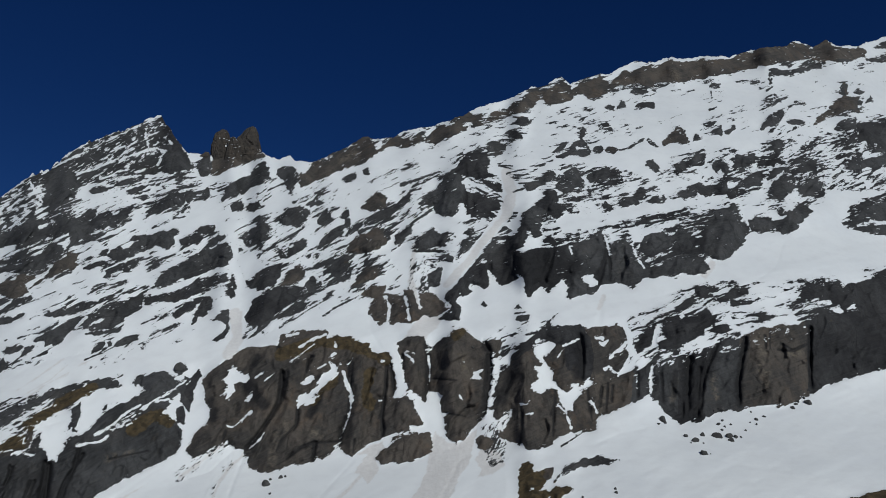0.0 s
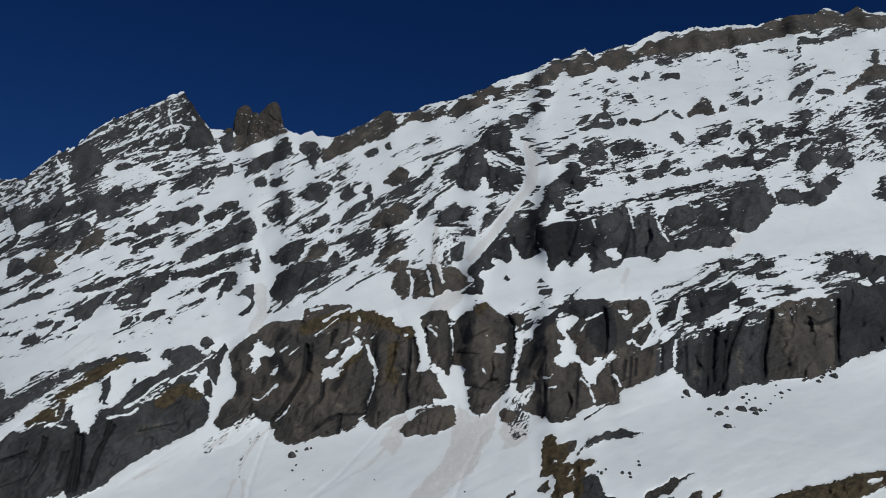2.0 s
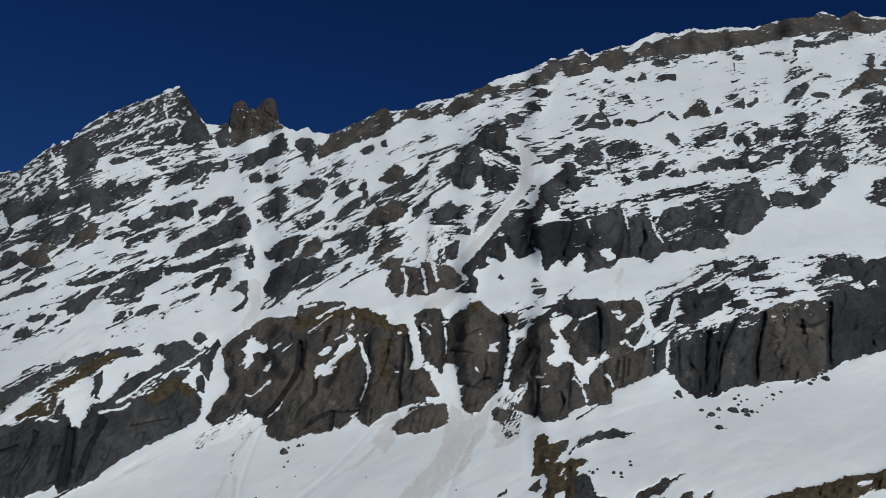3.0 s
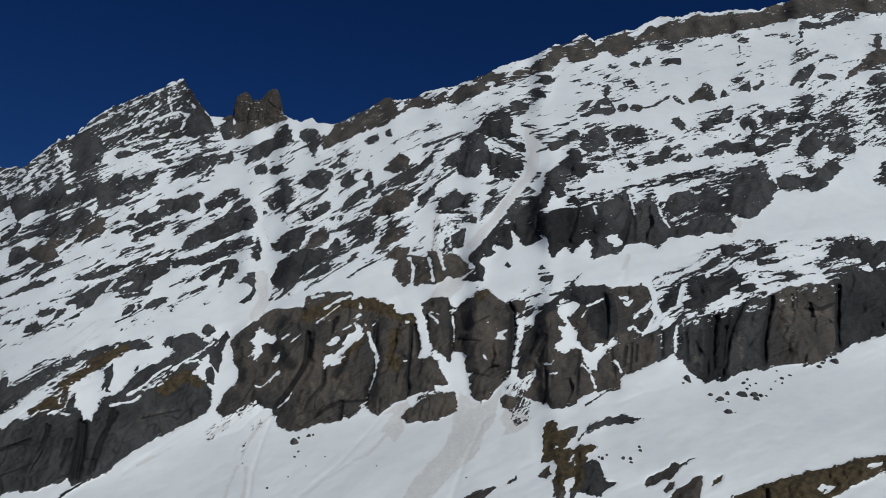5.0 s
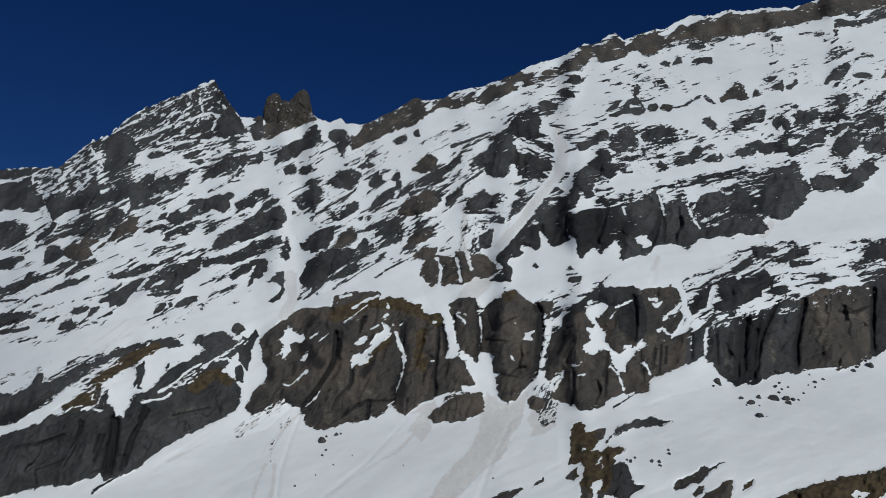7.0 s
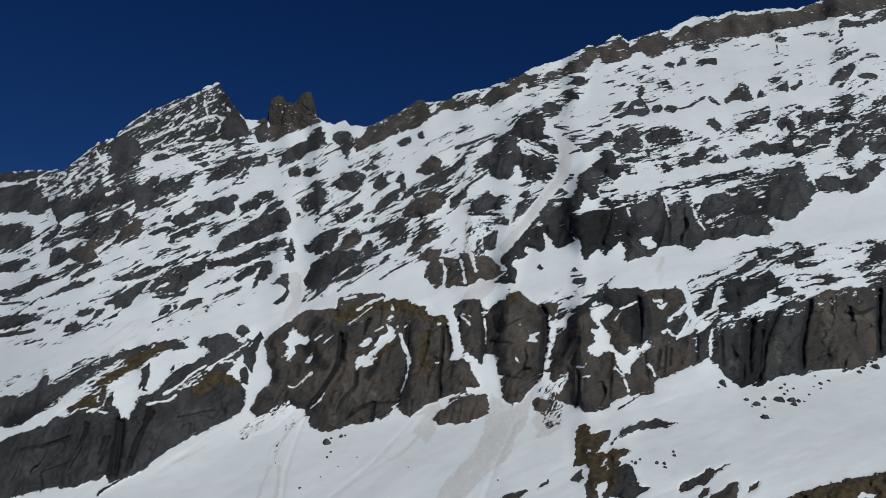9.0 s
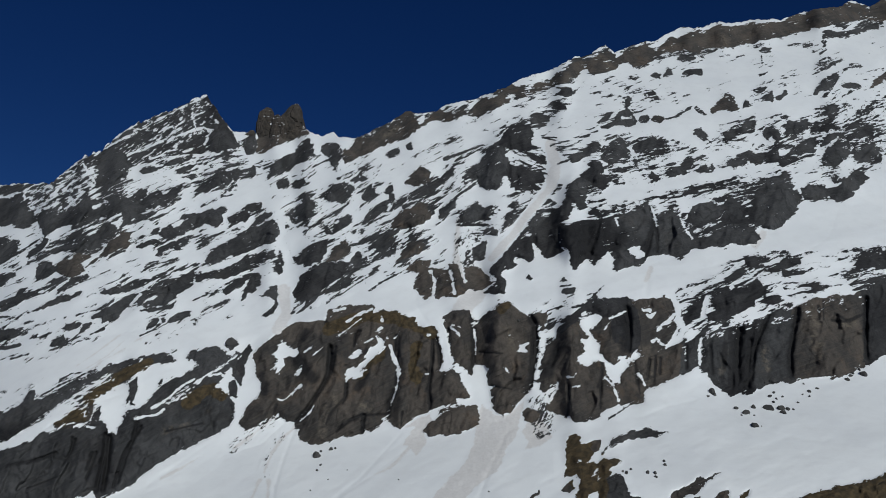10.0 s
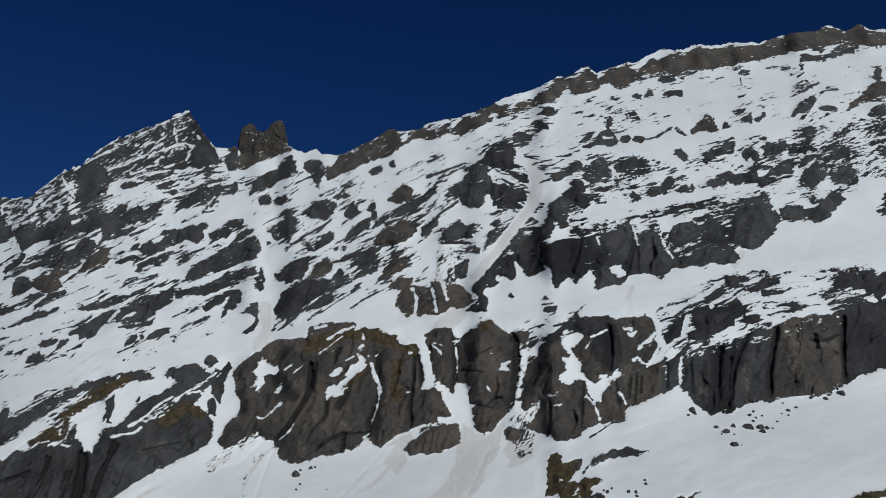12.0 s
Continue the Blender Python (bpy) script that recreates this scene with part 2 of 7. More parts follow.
def inside(points, margin):
    """How far inside the outline each place lies (minus: outside), for the places near it."""
    p = np.array(points, float)
    near = np.nonzero((X > p[:, 0].min() - margin) & (X < p[:, 0].max() + margin) & (Z > p[:, 1].min() - margin) & (Z < p[:, 1].max() + margin))
    x, z = X[near], Z[near]
    far, odd = np.full(x.shape, 1e9), np.zeros(x.shape, bool)
    for (ax, az_), (bx, bz) in zip(p, np.roll(p, -1, 0)):
        dx, dz = bx - ax, bz - az_
        s = np.clip(((x - ax) * dx + (z - az_) * dz) / max(dx * dx + dz * dz, 1e-9), 0, 1)
        far = np.minimum(far, np.hypot(x - ax - s * dx, z - az_ - s * dz))
        if dz:
            odd ^= ((az_ > z) != (bz > z)) & (x < dx * (z - az_) / dz + ax)
    return near, np.where(odd, far, -far)


def along(points, widths, margin):
    """How far inside a ribbon each place lies; its half width goes from the first of widths to the second."""
    p = np.array(points, float)
    m = margin + max(widths)
    near = np.nonzero((X > p[:, 0].min() - m) & (X < p[:, 0].max() + m) & (Z > p[:, 1].min() - m) & (Z < p[:, 1].max() + m))
    x, z = X[near], Z[near]
    best, n = np.full(x.shape, -1e9), len(p) - 1
    for i in range(n):
        (ax, az_), (bx, bz) = p[i], p[i + 1]
        dx, dz = bx - ax, bz - az_
        s = np.clip(((x - ax) * dx + (z - az_) * dz) / max(dx * dx + dz * dz, 1e-9), 0, 1)
        half = widths[0] + (widths[1] - widths[0]) * (i + s) / n
        best = np.maximum(best, half - np.hypot(x - ax - s * dx, z - az_ - s * dz))
    return near, best


def claim(near, depth, number):
    wins = depth > BARE[near]
    BARE[near] = np.where(wins, depth, BARE[near])
    if number:
        spot = tuple(i[wins & (depth > 0)] for i in near)
        OWNER[spot] = number


def rock(family, name, stone, points, ragged=1.0, fray=1.0):
    THINGS.append((name, family, stone))
    near, depth = inside(points, 12)
    small = np.clip(np.ptp(np.array(points), 0).min() / 26, 0.35, 1)      # small rocks are less torn than large ones
    depth = depth + ragged * WANDER[near] + small * (fray * FRAY[near] + JAG[near]) + (1.1 if family else 0.5)
    if family:      # neighbours of one cliff grow together
        seam = np.clip(1 - np.abs(depth - BARE[near]) / 10, 0, 1) ** 2 * 2.6
        depth = np.maximum(depth, BARE[near] - 0.01) + seam * (np.minimum(depth, BARE[near]) > -6)
    claim(near, depth, len(THINGS) - 1)


def rib(family, name, stone, half, points):
    THINGS.append((name, family, stone))
    near, depth = along(points, (half, half * 0.5), 10)
    claim(near, depth + 0.25 * WANDER[near] + 0.6 * FRAY[near], len(THINGS) - 1)


def snow(points, ragged=0.8, fray=1.5, grown=0.0):
    near, depth = inside(points, 12)
    BARE[near] = np.minimum(BARE[near], -(depth + grown + ragged * WANDER[near] + fray * FRAY[near] + 1.2 * JAG[near]))


def gully(half, points, kind=""):
    near, depth = along(points, (half, half), 12)
    if kind == "grit":
        GRIT[near] = np.maximum(GRIT[near], 0.9 * np.clip((depth + 0.9 * WANDER[near] + 0.7 * FRAY[near]) / 2.2 + 0.4, 0, 1))
    elif kind == "pale":
        PALE[near] = np.maximum(PALE[near], np.clip((depth + 1.6 * WANDER[near] + FRAY[near]) / 6 + 0.3, 0, 1))
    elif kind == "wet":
        WET_SHADE[near] = np.maximum(WET_SHADE[near], np.clip((depth + 0.7 * WANDER[near] + 0.5 * FRAY[near]) / max(3, 0.7 * half) + 0.3, 0, 1))
    elif kind == "turf":
        TURF[near] = np.maximum(TURF[near], np.clip((depth + 1.2 * WANDER[near]) / 6 + 0.4, 0, 1))
    else:
        BARE[near] = np.minimum(BARE[near], -(depth + 0.2 * WANDER[near] + 0.5 * FRAY[near] + 0.5 * JAG[near]))


def grit(points):
    near, depth = inside(points, 14)
    GRIT[near] = np.maximum(GRIT[near], np.clip((depth + 1.1 * WANDER[near] + 0.9 * FRAY[near]) / 1.8 + 0.4, 0, 1))


def cleft(deep, half, points):
    """A crack or chimney in the cliff, so many metres deep."""
    near, depth = along(points, (half, half), 2 * half + 4)
    CLEFT[near] = np.maximum(CLEFT[near], deep * np.clip((depth + 0.5 * WANDER[near]) / half, 0, 1))


def crack(deep, half, points):
    """A narrow joint between two blocks of the cliff, with its shade painted in."""
    near, depth = along(points, (half, half * 0.6), 2 * half + 4)
    CRACK[near] = np.maximum(CRACK[near], deep * np.clip((depth + 0.16 * WANDER[near] + 0.1 * FRAY[near]) / half + 0.2, 0, 1))
    WET_SHADE[near] = np.maximum(WET_SHADE[near], np.clip((depth + 0.3 * WANDER[near]) / half + 0.75, 0, 1))      # the joint's shade, painted dark into the stone


def track(deep, half, points):
    """A furrow that sliding snow has left."""
    near, depth = along(points, (half * 0.5, half), 2 * half + 4)
    TRACK[near] = np.maximum(TRACK[near], deep * np.clip((depth + 0.6 * WANDER[near]) / half + 0.3, 0, 1))


CLOSE = []       # how near bare rock is, once the large rocks stand


def zone(stone, amount, slant, points, size=1.0):
    """A stretch of thin broken ledges, of the given share of bare rock, whose beds rise by so many degrees."""
    THINGS.append(("scattered_ledges", "", stone))
    if not CLOSE:
        CLOSE.append(blurred((BARE > 0).astype(float), 7, 6))
    a = radians(slant)
    near, depth = inside(points, 16)
    x, z = X[near], Z[near]
    s, c = (x * math.cos(a) + z * math.sin(a)) / size, (-x * math.sin(a) + z * math.cos(a)) / size
    bend = 5 * fractal(s / 40, c / 40, 77, 2)
    beds = 0.62 * fractal(s / 34, (c + bend) / 5.4, len(THINGS), 5, 0.66) + 0.38 * fractal(s / 55, c / 26, 400 + len(THINGS), 3)
    level = np.quantile(beds, 1 - amount)
    close = np.clip(CLOSE[0][near] * 3, 0, 1)
    claim(near, np.minimum((beds - level) * 17 * size - 1.9 * size * (1 - close), (depth + 6 + 2 * WANDER[near]) * 0.7), len(THINGS) - 1)


def dust(amount, slant, points, size=1.0):
    """Snow caught on the ledges of bare rock, over the given share of it."""
    a = radians(slant)
    near, depth = inside(points, 6)
    x, z = X[near], Z[near]
    s, c = (x * math.cos(a) + z * math.sin(a)) / size, (-x * math.sin(a) + z * math.cos(a)) / size
    beds = fractal(s / 22, c / 7, 700 + int(abs(points[0][0])), 5, 0.65)
    level = np.quantile(beds, 1 - amount)
    lies = np.minimum((beds - level) * 17 * size, depth * 0.7 + WANDER[near])
    BARE[near] = np.where((BARE[near] > 0) & (lies > -4), np.minimum(BARE[near], -lies), BARE[near])


rock("summit_peak", "face", "g", [(-604, 315), (-585, 329), (-566, 344), (-559, 352), (-539, 358), (-517, 378), (-494, 395), (-466, 409), (-443, 417), (-419, 431), (-391, 436), (-383, 426), (-374, 412), (-362, 399), (-368, 388), (-382, 360), (-406, 355), (-438, 355), (-469, 341), (-493, 341), (-498, 323), (-519, 315), (-539, 311), (-552, 319), (-572, 320)], 0.5)
rock("summit_peak", "face", "g", [(-634, 296), (-631, 311), (-604, 315), (-572, 321), (-556, 309), (-576, 277), (-603, 272), (-621, 283)], 0.5)
rock("summit_peak", "cliff_face", "g", [(-539, 312), (-540, 341), (-526, 349), (-507, 357), (-492, 353), (-493, 336), (-504, 324), (-519, 314)], 0.3)
rock("summit_peak", "cliff_face", "g", [(-385, 361), (-385, 376), (-374, 384), (-370, 396), (-362, 394), (-352, 385), (-344, 371), (-346, 360), (-360, 358), (-370, 354)], 0.3)
rock("summit_peak", "cliff_face", "g", [(-414, 363), (-411, 376), (-400, 383), (-391, 376), (-388, 364), (-396, 355), (-406, 359)], 0.3)
rock("summit_peak", "cliff_face", "g", [(-338, 365), (-331, 377), (-322, 385), (-317, 375), (-315, 363), (-320, 351), (-330, 354)], 0.3)
rock("", "tower_foot", "b", [(-317, 352), (-316, 377), (-312, 382), (-288, 379), (-288, 370), (-291, 364), (-303, 356)], 0.3)
rock("", "tower_foot", "b", [(-287, 365), (-284, 379), (-247, 384), (-244, 380), (-256, 376), (-272, 369)], 0.3)
rock("", "outcrop", "g",[(-638, 273), (-634, 289), (-627, 281), (-623, 273), (-620, 261), (-626, 255), (-630, 253)], 0.2, 0.6)
rock("", "outcrop", "g",[(-620, 271), (-605, 272), (-589, 272), (-571, 280), (-556, 289), (-542, 288), (-538, 281), (-541, 277), (-532, 278), (-516, 283), (-517, 294), (-510, 297), (-506, 287), (-495, 287), (-486, 296), (-479, 305), (-465, 304), (-468, 293), (-473, 283), (-464, 287), (-465, 275), (-477, 271), (-482, 263), (-492, 270), (-508, 272), (-523, 265), (-538, 262), (-550, 258), (-556, 252), (-566, 250), (-572, 256), (-583, 252), (-591, 249), (-602, 243), (-606, 235), (-615, 226), (-626, 216), (-625, 205), (-614, 214), (-604, 224), (-597, 233), (-603, 237), (-610, 249), (-615, 255)], 0.2, 0.6)
rock("", "outcrop", "g",[(-473, 287), (-462, 296), (-450, 301), (-440, 295), (-431, 306), (-423, 298), (-418, 290), (-430, 285), (-439, 279), (-451, 283), (-458, 275), (-468, 277)], 0.2, 0.6)
rock("", "outcrop", "g",[(-597, 312), (-590, 320), (-578, 318), (-566, 312), (-554, 308), (-551, 300), (-560, 296), (-564, 290), (-571, 288), (-580, 292), (-588, 300)], 0.3, 0.8)
rock("", "outcrop", "g",[(-618, 288), (-611, 296), (-599, 292), (-596, 282), (-601, 276), (-614, 280)], 0.3, 0.8)
rock("", "outcrop", "g",[(-632, 303), (-621, 310), (-598, 315), (-567, 324), (-590, 320), (-597, 312), (-616, 304), (-629, 298)], 0.3, 0.6)
rock("", "outcrop", "g",[(-625, 205), (-610, 212), (-595, 219), (-584, 224), (-569, 227), (-558, 233), (-543, 239), (-532, 244), (-522, 254), (-514, 258), (-506, 254), (-502, 248), (-509, 239), (-520, 232), (-530, 225), (-540, 219), (-549, 214), (-561, 217), (-572, 216), (-580, 219), (-591, 218), (-602, 211), (-614, 208), (-624, 202)], 0.2, 0.6)
rock("", "outcrop", "g",[(-495, 260), (-498, 265), (-494, 270), (-484, 270), (-477, 271), (-480, 265), (-487, 257), (-500, 249)], 0.2, 0.6)
rock("", "outcrop", "b",[(-512, 229), (-505, 236), (-498, 244), (-490, 246), (-483, 241), (-485, 232), (-486, 221), (-496, 221), (-507, 218), (-514, 213), (-525, 208), (-532, 203), (-539, 196), (-545, 194), (-536, 203), (-525, 211), (-519, 221)], 0.15, 0.4)
rock("", "outcrop", "b",[(-545, 213), (-537, 213), (-540, 208), (-548, 202), (-543, 190), (-550, 186), (-565, 183), (-577, 187), (-585, 193), (-584, 202), (-575, 206), (-563, 208), (-555, 216)], 0.15, 0.5)
rock("", "outcrop", "g",[(-610, 196), (-607, 202), (-598, 204), (-590, 201), (-584, 194), (-588, 185), (-599, 181), (-608, 181), (-612, 183)], 0.15, 0.5)
rock("", "outcrop", "g",[(-578, 162), (-571, 171), (-561, 179), (-550, 185), (-538, 186), (-545, 177), (-556, 175), (-564, 170)], 0.2, 0.6)
rock("", "outcrop", "g",[(-585, 181), (-576, 183), (-569, 182), (-572, 177), (-583, 173), (-597, 165), (-601, 162), (-616, 156), (-619, 156), (-620, 160), (-605, 168), (-594, 170)], 0.2, 0.6)
rock("", "outcrop", "g",[(-617, 137), (-602, 140), (-588, 150), (-573, 155), (-562, 158), (-551, 160), (-545, 162), (-551, 156), (-565, 150), (-576, 146), (-591, 141), (-606, 137), (-617, 134)], 0.15, 0.5)
rock("", "outcrop", "g",[(-519, 162), (-514, 165), (-502, 167), (-487, 169), (-476, 171), (-465, 177), (-450, 180), (-439, 184), (-445, 178), (-457, 172), (-468, 167), (-483, 162), (-498, 159), (-513, 159)], 0.15, 0.4)
rock("", "outcrop", "g",[(-441, 184), (-432, 189), (-423, 195), (-419, 196), (-423, 190), (-432, 186), (-439, 181)], 0.15, 0.4)
rock("", "outcrop", "g",[(-531, 126), (-522, 132), (-513, 139), (-504, 142), (-493, 148), (-482, 154), (-471, 156), (-460, 161), (-451, 164), (-444, 169), (-430, 169), (-419, 174), (-409, 184), (-394, 187), (-386, 184), (-393, 178), (-404, 172), (-393, 173), (-393, 169), (-407, 163), (-413, 157), (-420, 148), (-429, 143), (-440, 143), (-450, 142), (-455, 140), (-444, 149), (-437, 155), (-446, 157), (-456, 152), (-460, 144), (-466, 144), (-471, 152), (-476, 148), (-481, 141), (-487, 135), (-491, 126), (-502, 121), (-513, 120), (-514, 127), (-525, 126)], 0.15, 0.5)
rock("", "outcrop", "g",[(-462, 136), (-451, 139), (-440, 140), (-425, 142), (-414, 148), (-419, 139), (-436, 137), (-450, 134)], 0.15, 0.4)
rock("", "outcrop", "g",[(-568, 113), (-562, 119), (-551, 121), (-541, 120), (-545, 114), (-558, 111)], 0.2, 0.5)
rock("", "outcrop", "g",[(-542, 107), (-538, 117), (-531, 121), (-526, 122), (-527, 117), (-533, 111)], 0.2, 0.5)
rock("", "outcrop", "g",[(-527, 105), (-516, 112), (-506, 118), (-502, 120), (-509, 112), (-520, 107)], 0.2, 0.5)
rock("", "outcrop", "g",[(-582, 89), (-579, 96), (-572, 100), (-564, 104), (-560, 98), (-566, 92), (-574, 89)], 0.2, 0.5)
rock("", "outcrop", "g",[(-598, 99), (-590, 105), (-580, 109), (-587, 102)], 0.2, 0.5)
rock("", "outcrop", "g",[(-609, 100), (-606, 105), (-597, 107), (-602, 101)], 0.2, 0.5)
rock("", "outcrop", "g",[(-452, 111), (-449, 119), (-442, 125), (-437, 125), (-437, 119), (-443, 114)], 0.2, 0.5)
rock("", "outcrop", "g",[(-432, 125), (-429, 126), (-426, 121), (-431, 119)], 0.1, 0.3)
rock("", "outcrop", "g",[(-425, 121), (-416, 129), (-405, 134), (-396, 134), (-394, 129), (-405, 124), (-418, 119)], 0.2, 0.5)
rock("", "outcrop", "g",[(-474, 223), (-469, 228), (-458, 232), (-449, 233), (-443, 230), (-446, 223), (-453, 220), (-446, 226), (-458, 226), (-466, 221)], 0.2, 0.5)
rock("", "outcrop", "g",[(-443, 236), (-442, 246), (-433, 251), (-428, 255), (-425, 246), (-419, 249), (-410, 263), (-399, 270), (-390, 266), (-398, 247), (-409, 243), (-420, 235), (-431, 233)], 0.2, 0.5)
rock("", "outcrop", "g",[(-446, 210), (-445, 218), (-436, 224), (-429, 228), (-420, 230), (-409, 235), (-397, 238), (-404, 228), (-410, 220), (-417, 216), (-423, 222), (-433, 218), (-440, 210)], 0.2, 0.6)
rock("", "outcrop", "g",[(-457, 238), (-452, 246), (-444, 249), (-447, 241)], 0.2, 0.5)
rock("", "outcrop", "g", [(-398, 302), (-388, 311), (-379, 318), (-372, 326), (-364, 328), (-355, 327), (-347, 321), (-350, 311), (-356, 308), (-367, 305), (-378, 300), (-390, 296), (-397, 293)], 0.2, 0.6)
rock("", "outcrop", "g", [(-348, 332), (-341, 329), (-340, 319), (-344, 313), (-349, 321)], 0.2, 0.6)
rock("", "outcrop", "g", [(-334, 317), (-327, 325), (-320, 331), (-314, 325), (-317, 319), (-327, 316)], 0.2, 0.6)
rock("", "outcrop", "g", [(-427, 246), (-421, 251), (-410, 255), (-416, 263), (-413, 267), (-401, 267), (-388, 270), (-373, 274), (-361, 276), (-352, 274), (-357, 266), (-359, 254), (-364, 249), (-375, 251), (-383, 255), (-394, 249), (-409, 245), (-422, 241)], 0.2, 0.6)
rock("", "outcrop", "g", [(-351, 261), (-345, 266), (-334, 270), (-324, 271), (-321, 263), (-326, 256), (-341, 254), (-348, 253)], 0.2, 0.6)
rock("", "outcrop", "g", [(-331, 274), (-325, 279), (-314, 282), (-305, 281), (-306, 273), (-317, 274), (-324, 272)], 0.2, 0.6)
rock("", "outcrop", "g", [(-318, 250), (-311, 260), (-300, 267), (-290, 268), (-292, 262), (-303, 255), (-312, 250)], 0.2, 0.6)
rock("", "outcrop", "g", [(-378, 204), (-373, 214), (-362, 222), (-351, 229), (-340, 235), (-329, 242), (-318, 248), (-306, 250), (-295, 255), (-288, 257), (-282, 252), (-276, 246), (-272, 236), (-275, 229), (-286, 227), (-301, 224), (-311, 219), (-320, 215), (-331, 209), (-344, 208), (-355, 202), (-368, 199), (-378, 199)], 0.2, 0.6)
rock("", "outcrop", "g", [(-394, 184), (-371, 187), (-356, 189), (-341, 194), (-326, 199), (-316, 208), (-301, 211), (-286, 215), (-283, 207), (-296, 200), (-307, 194), (-318, 191), (-333, 185), (-348, 180), (-367, 177), (-389, 175)], 0.2, 0.6)
rock("", "outcrop", "d", [(-280, 209), (-275, 221), (-269, 224), (-265, 215), (-270, 206), (-273, 196), (-277, 200)], 0.2, 0.6)
rock("", "outcrop", "g", [(-271, 265), (-261, 269), (-253, 277), (-248, 289), (-243, 294), (-235, 284), (-233, 273), (-234, 263), (-246, 257), (-261, 256)], 0.2, 0.6)
rock("", "outcrop", "g", [(-258, 285), (-253, 291), (-247, 296), (-238, 297), (-241, 291), (-251, 285)], 0.2, 0.6)
rock("", "outcrop", "g", [(-286, 310), (-280, 314), (-271, 316), (-267, 309), (-272, 302), (-282, 301)], 0.2, 0.6)
rock("", "outcrop", "g", [(-265, 309), (-259, 313), (-248, 315), (-246, 308), (-254, 302), (-263, 302)], 0.2, 0.6)
rock("", "outcrop", "d", [(-259, 200), (-260, 206), (-251, 209), (-244, 216), (-237, 222), (-226, 226), (-214, 230), (-214, 211), (-225, 199), (-236, 195), (-251, 195)], 0.2, 0.6)
rock("", "outcrop", "g", [(-324, 161), (-319, 170), (-316, 179), (-311, 185), (-301, 183), (-302, 173), (-308, 163), (-313, 158)], 0.2, 0.6)
rock("", "outcrop", "g", [(-327, 147), (-324, 158), (-318, 162), (-320, 152)], 0.2, 0.6)
rock("", "outcrop", "g", [(-351, 162), (-344, 171), (-333, 177), (-322, 183), (-314, 185), (-318, 176), (-326, 168), (-338, 161), (-347, 158)], 0.2, 0.6)
rock("", "outcrop", "g", [(-298, 154), (-293, 162), (-287, 166), (-280, 169), (-278, 158), (-280, 148), (-286, 153), (-293, 154)], 0.2, 0.6)
rock("", "outcrop", "g", [(-297, 128), (-292, 133), (-284, 141), (-279, 147), (-277, 143), (-282, 132), (-291, 125)], 0.2, 0.6)
rock("", "outcrop", "d", [(-257, 158), (-253, 168), (-249, 177), (-243, 186), (-236, 190), (-221, 195), (-216, 176), (-221, 158), (-230, 150), (-238, 145), (-245, 148), (-253, 150)], 0.2, 0.6)
rock("", "outcrop", "d", [(-285, 192), (-280, 200), (-275, 196), (-272, 186), (-277, 183), (-282, 188)], 0.2, 0.6)
rock("", "outcrop", "g", [(-231, 286), (-224, 292), (-217, 296), (-213, 304), (-202, 308), (-190, 308), (-182, 304), (-180, 298), (-184, 288), (-189, 282), (-201, 280), (-212, 282), (-220, 286)], 0.2, 0.6)
rock("", "outcrop", "g", [(-184, 311), (-179, 315), (-167, 317), (-160, 314), (-167, 310), (-179, 308)], 0.2, 0.6)
rock("", "outcrop", "g", [(-170, 284), (-167, 293), (-161, 301), (-156, 305), (-152, 298), (-146, 290), (-151, 282), (-159, 281)], 0.2, 0.6)
rock("", "outcrop", "g", [(-167, 249), (-164, 260), (-153, 272), (-144, 280), (-136, 285), (-132, 279), (-134, 269), (-141, 264), (-153, 256), (-162, 249)], 0.2, 0.6)
rock("", "outcrop", "g", [(-207, 237), (-204, 249), (-196, 254), (-187, 261), (-181, 262), (-182, 253), (-191, 245), (-200, 239)], 0.2, 0.6)
rock("", "outcrop", "g", [(-220, 244), (-215, 249), (-209, 241), (-206, 236), (-215, 238)], 0.2, 0.6)
rock("", "outcrop", "g", [(-140, 293), (-133, 301), (-127, 304), (-125, 297), (-131, 291)], 0.2, 0.6)
rock("", "outcrop", "g", [(-132, 283), (-131, 290), (-125, 291), (-123, 283), (-128, 277)], 0.2, 0.6)
rock("", "outcrop", "b", [(-108, 307), (-102, 313), (-99, 321), (-93, 326), (-87, 329), (-80, 325), (-76, 318), (-78, 309), (-83, 304), (-95, 302), (-102, 303)], 0.2, 0.6)
rock("", "outcrop", "g", [(-128, 268), (-125, 277), (-116, 285), (-104, 291), (-93, 297), (-83, 303), (-72, 308), (-63, 314), (-55, 322), (-45, 328), (-40, 326), (-49, 314), (-60, 302), (-70, 295), (-78, 287), (-85, 291), (-96, 287), (-110, 279), (-121, 272)], 0.2, 0.6)
rock("", "outcrop", "b", [(-128, 251), (-121, 260), (-113, 268), (-102, 271), (-91, 277), (-82, 278), (-78, 271), (-75, 259), (-83, 253), (-94, 246), (-105, 243), (-120, 241), (-128, 244)], 0.2, 0.6)
rock("", "outcrop", "g", [(-78, 271), (-73, 275), (-70, 263), (-75, 261)], 0.2, 0.6)
rock("", "outcrop", "g", [(-66, 259), (-64, 267), (-57, 273), (-48, 280), (-41, 282), (-43, 271), (-53, 261), (-63, 256)], 0.2, 0.6)
rock("", "outcrop", "g", [(-228, 354), (-223, 363), (-213, 366), (-203, 362), (-195, 354), (-194, 344), (-202, 336), (-206, 328), (-210, 333), (-214, 344), (-222, 350)], 0.2, 0.6)
rock("", "outcrop", "g", [(-137, 347), (-130, 353), (-120, 355), (-117, 348), (-126, 343), (-133, 342)], 0.2, 0.6)
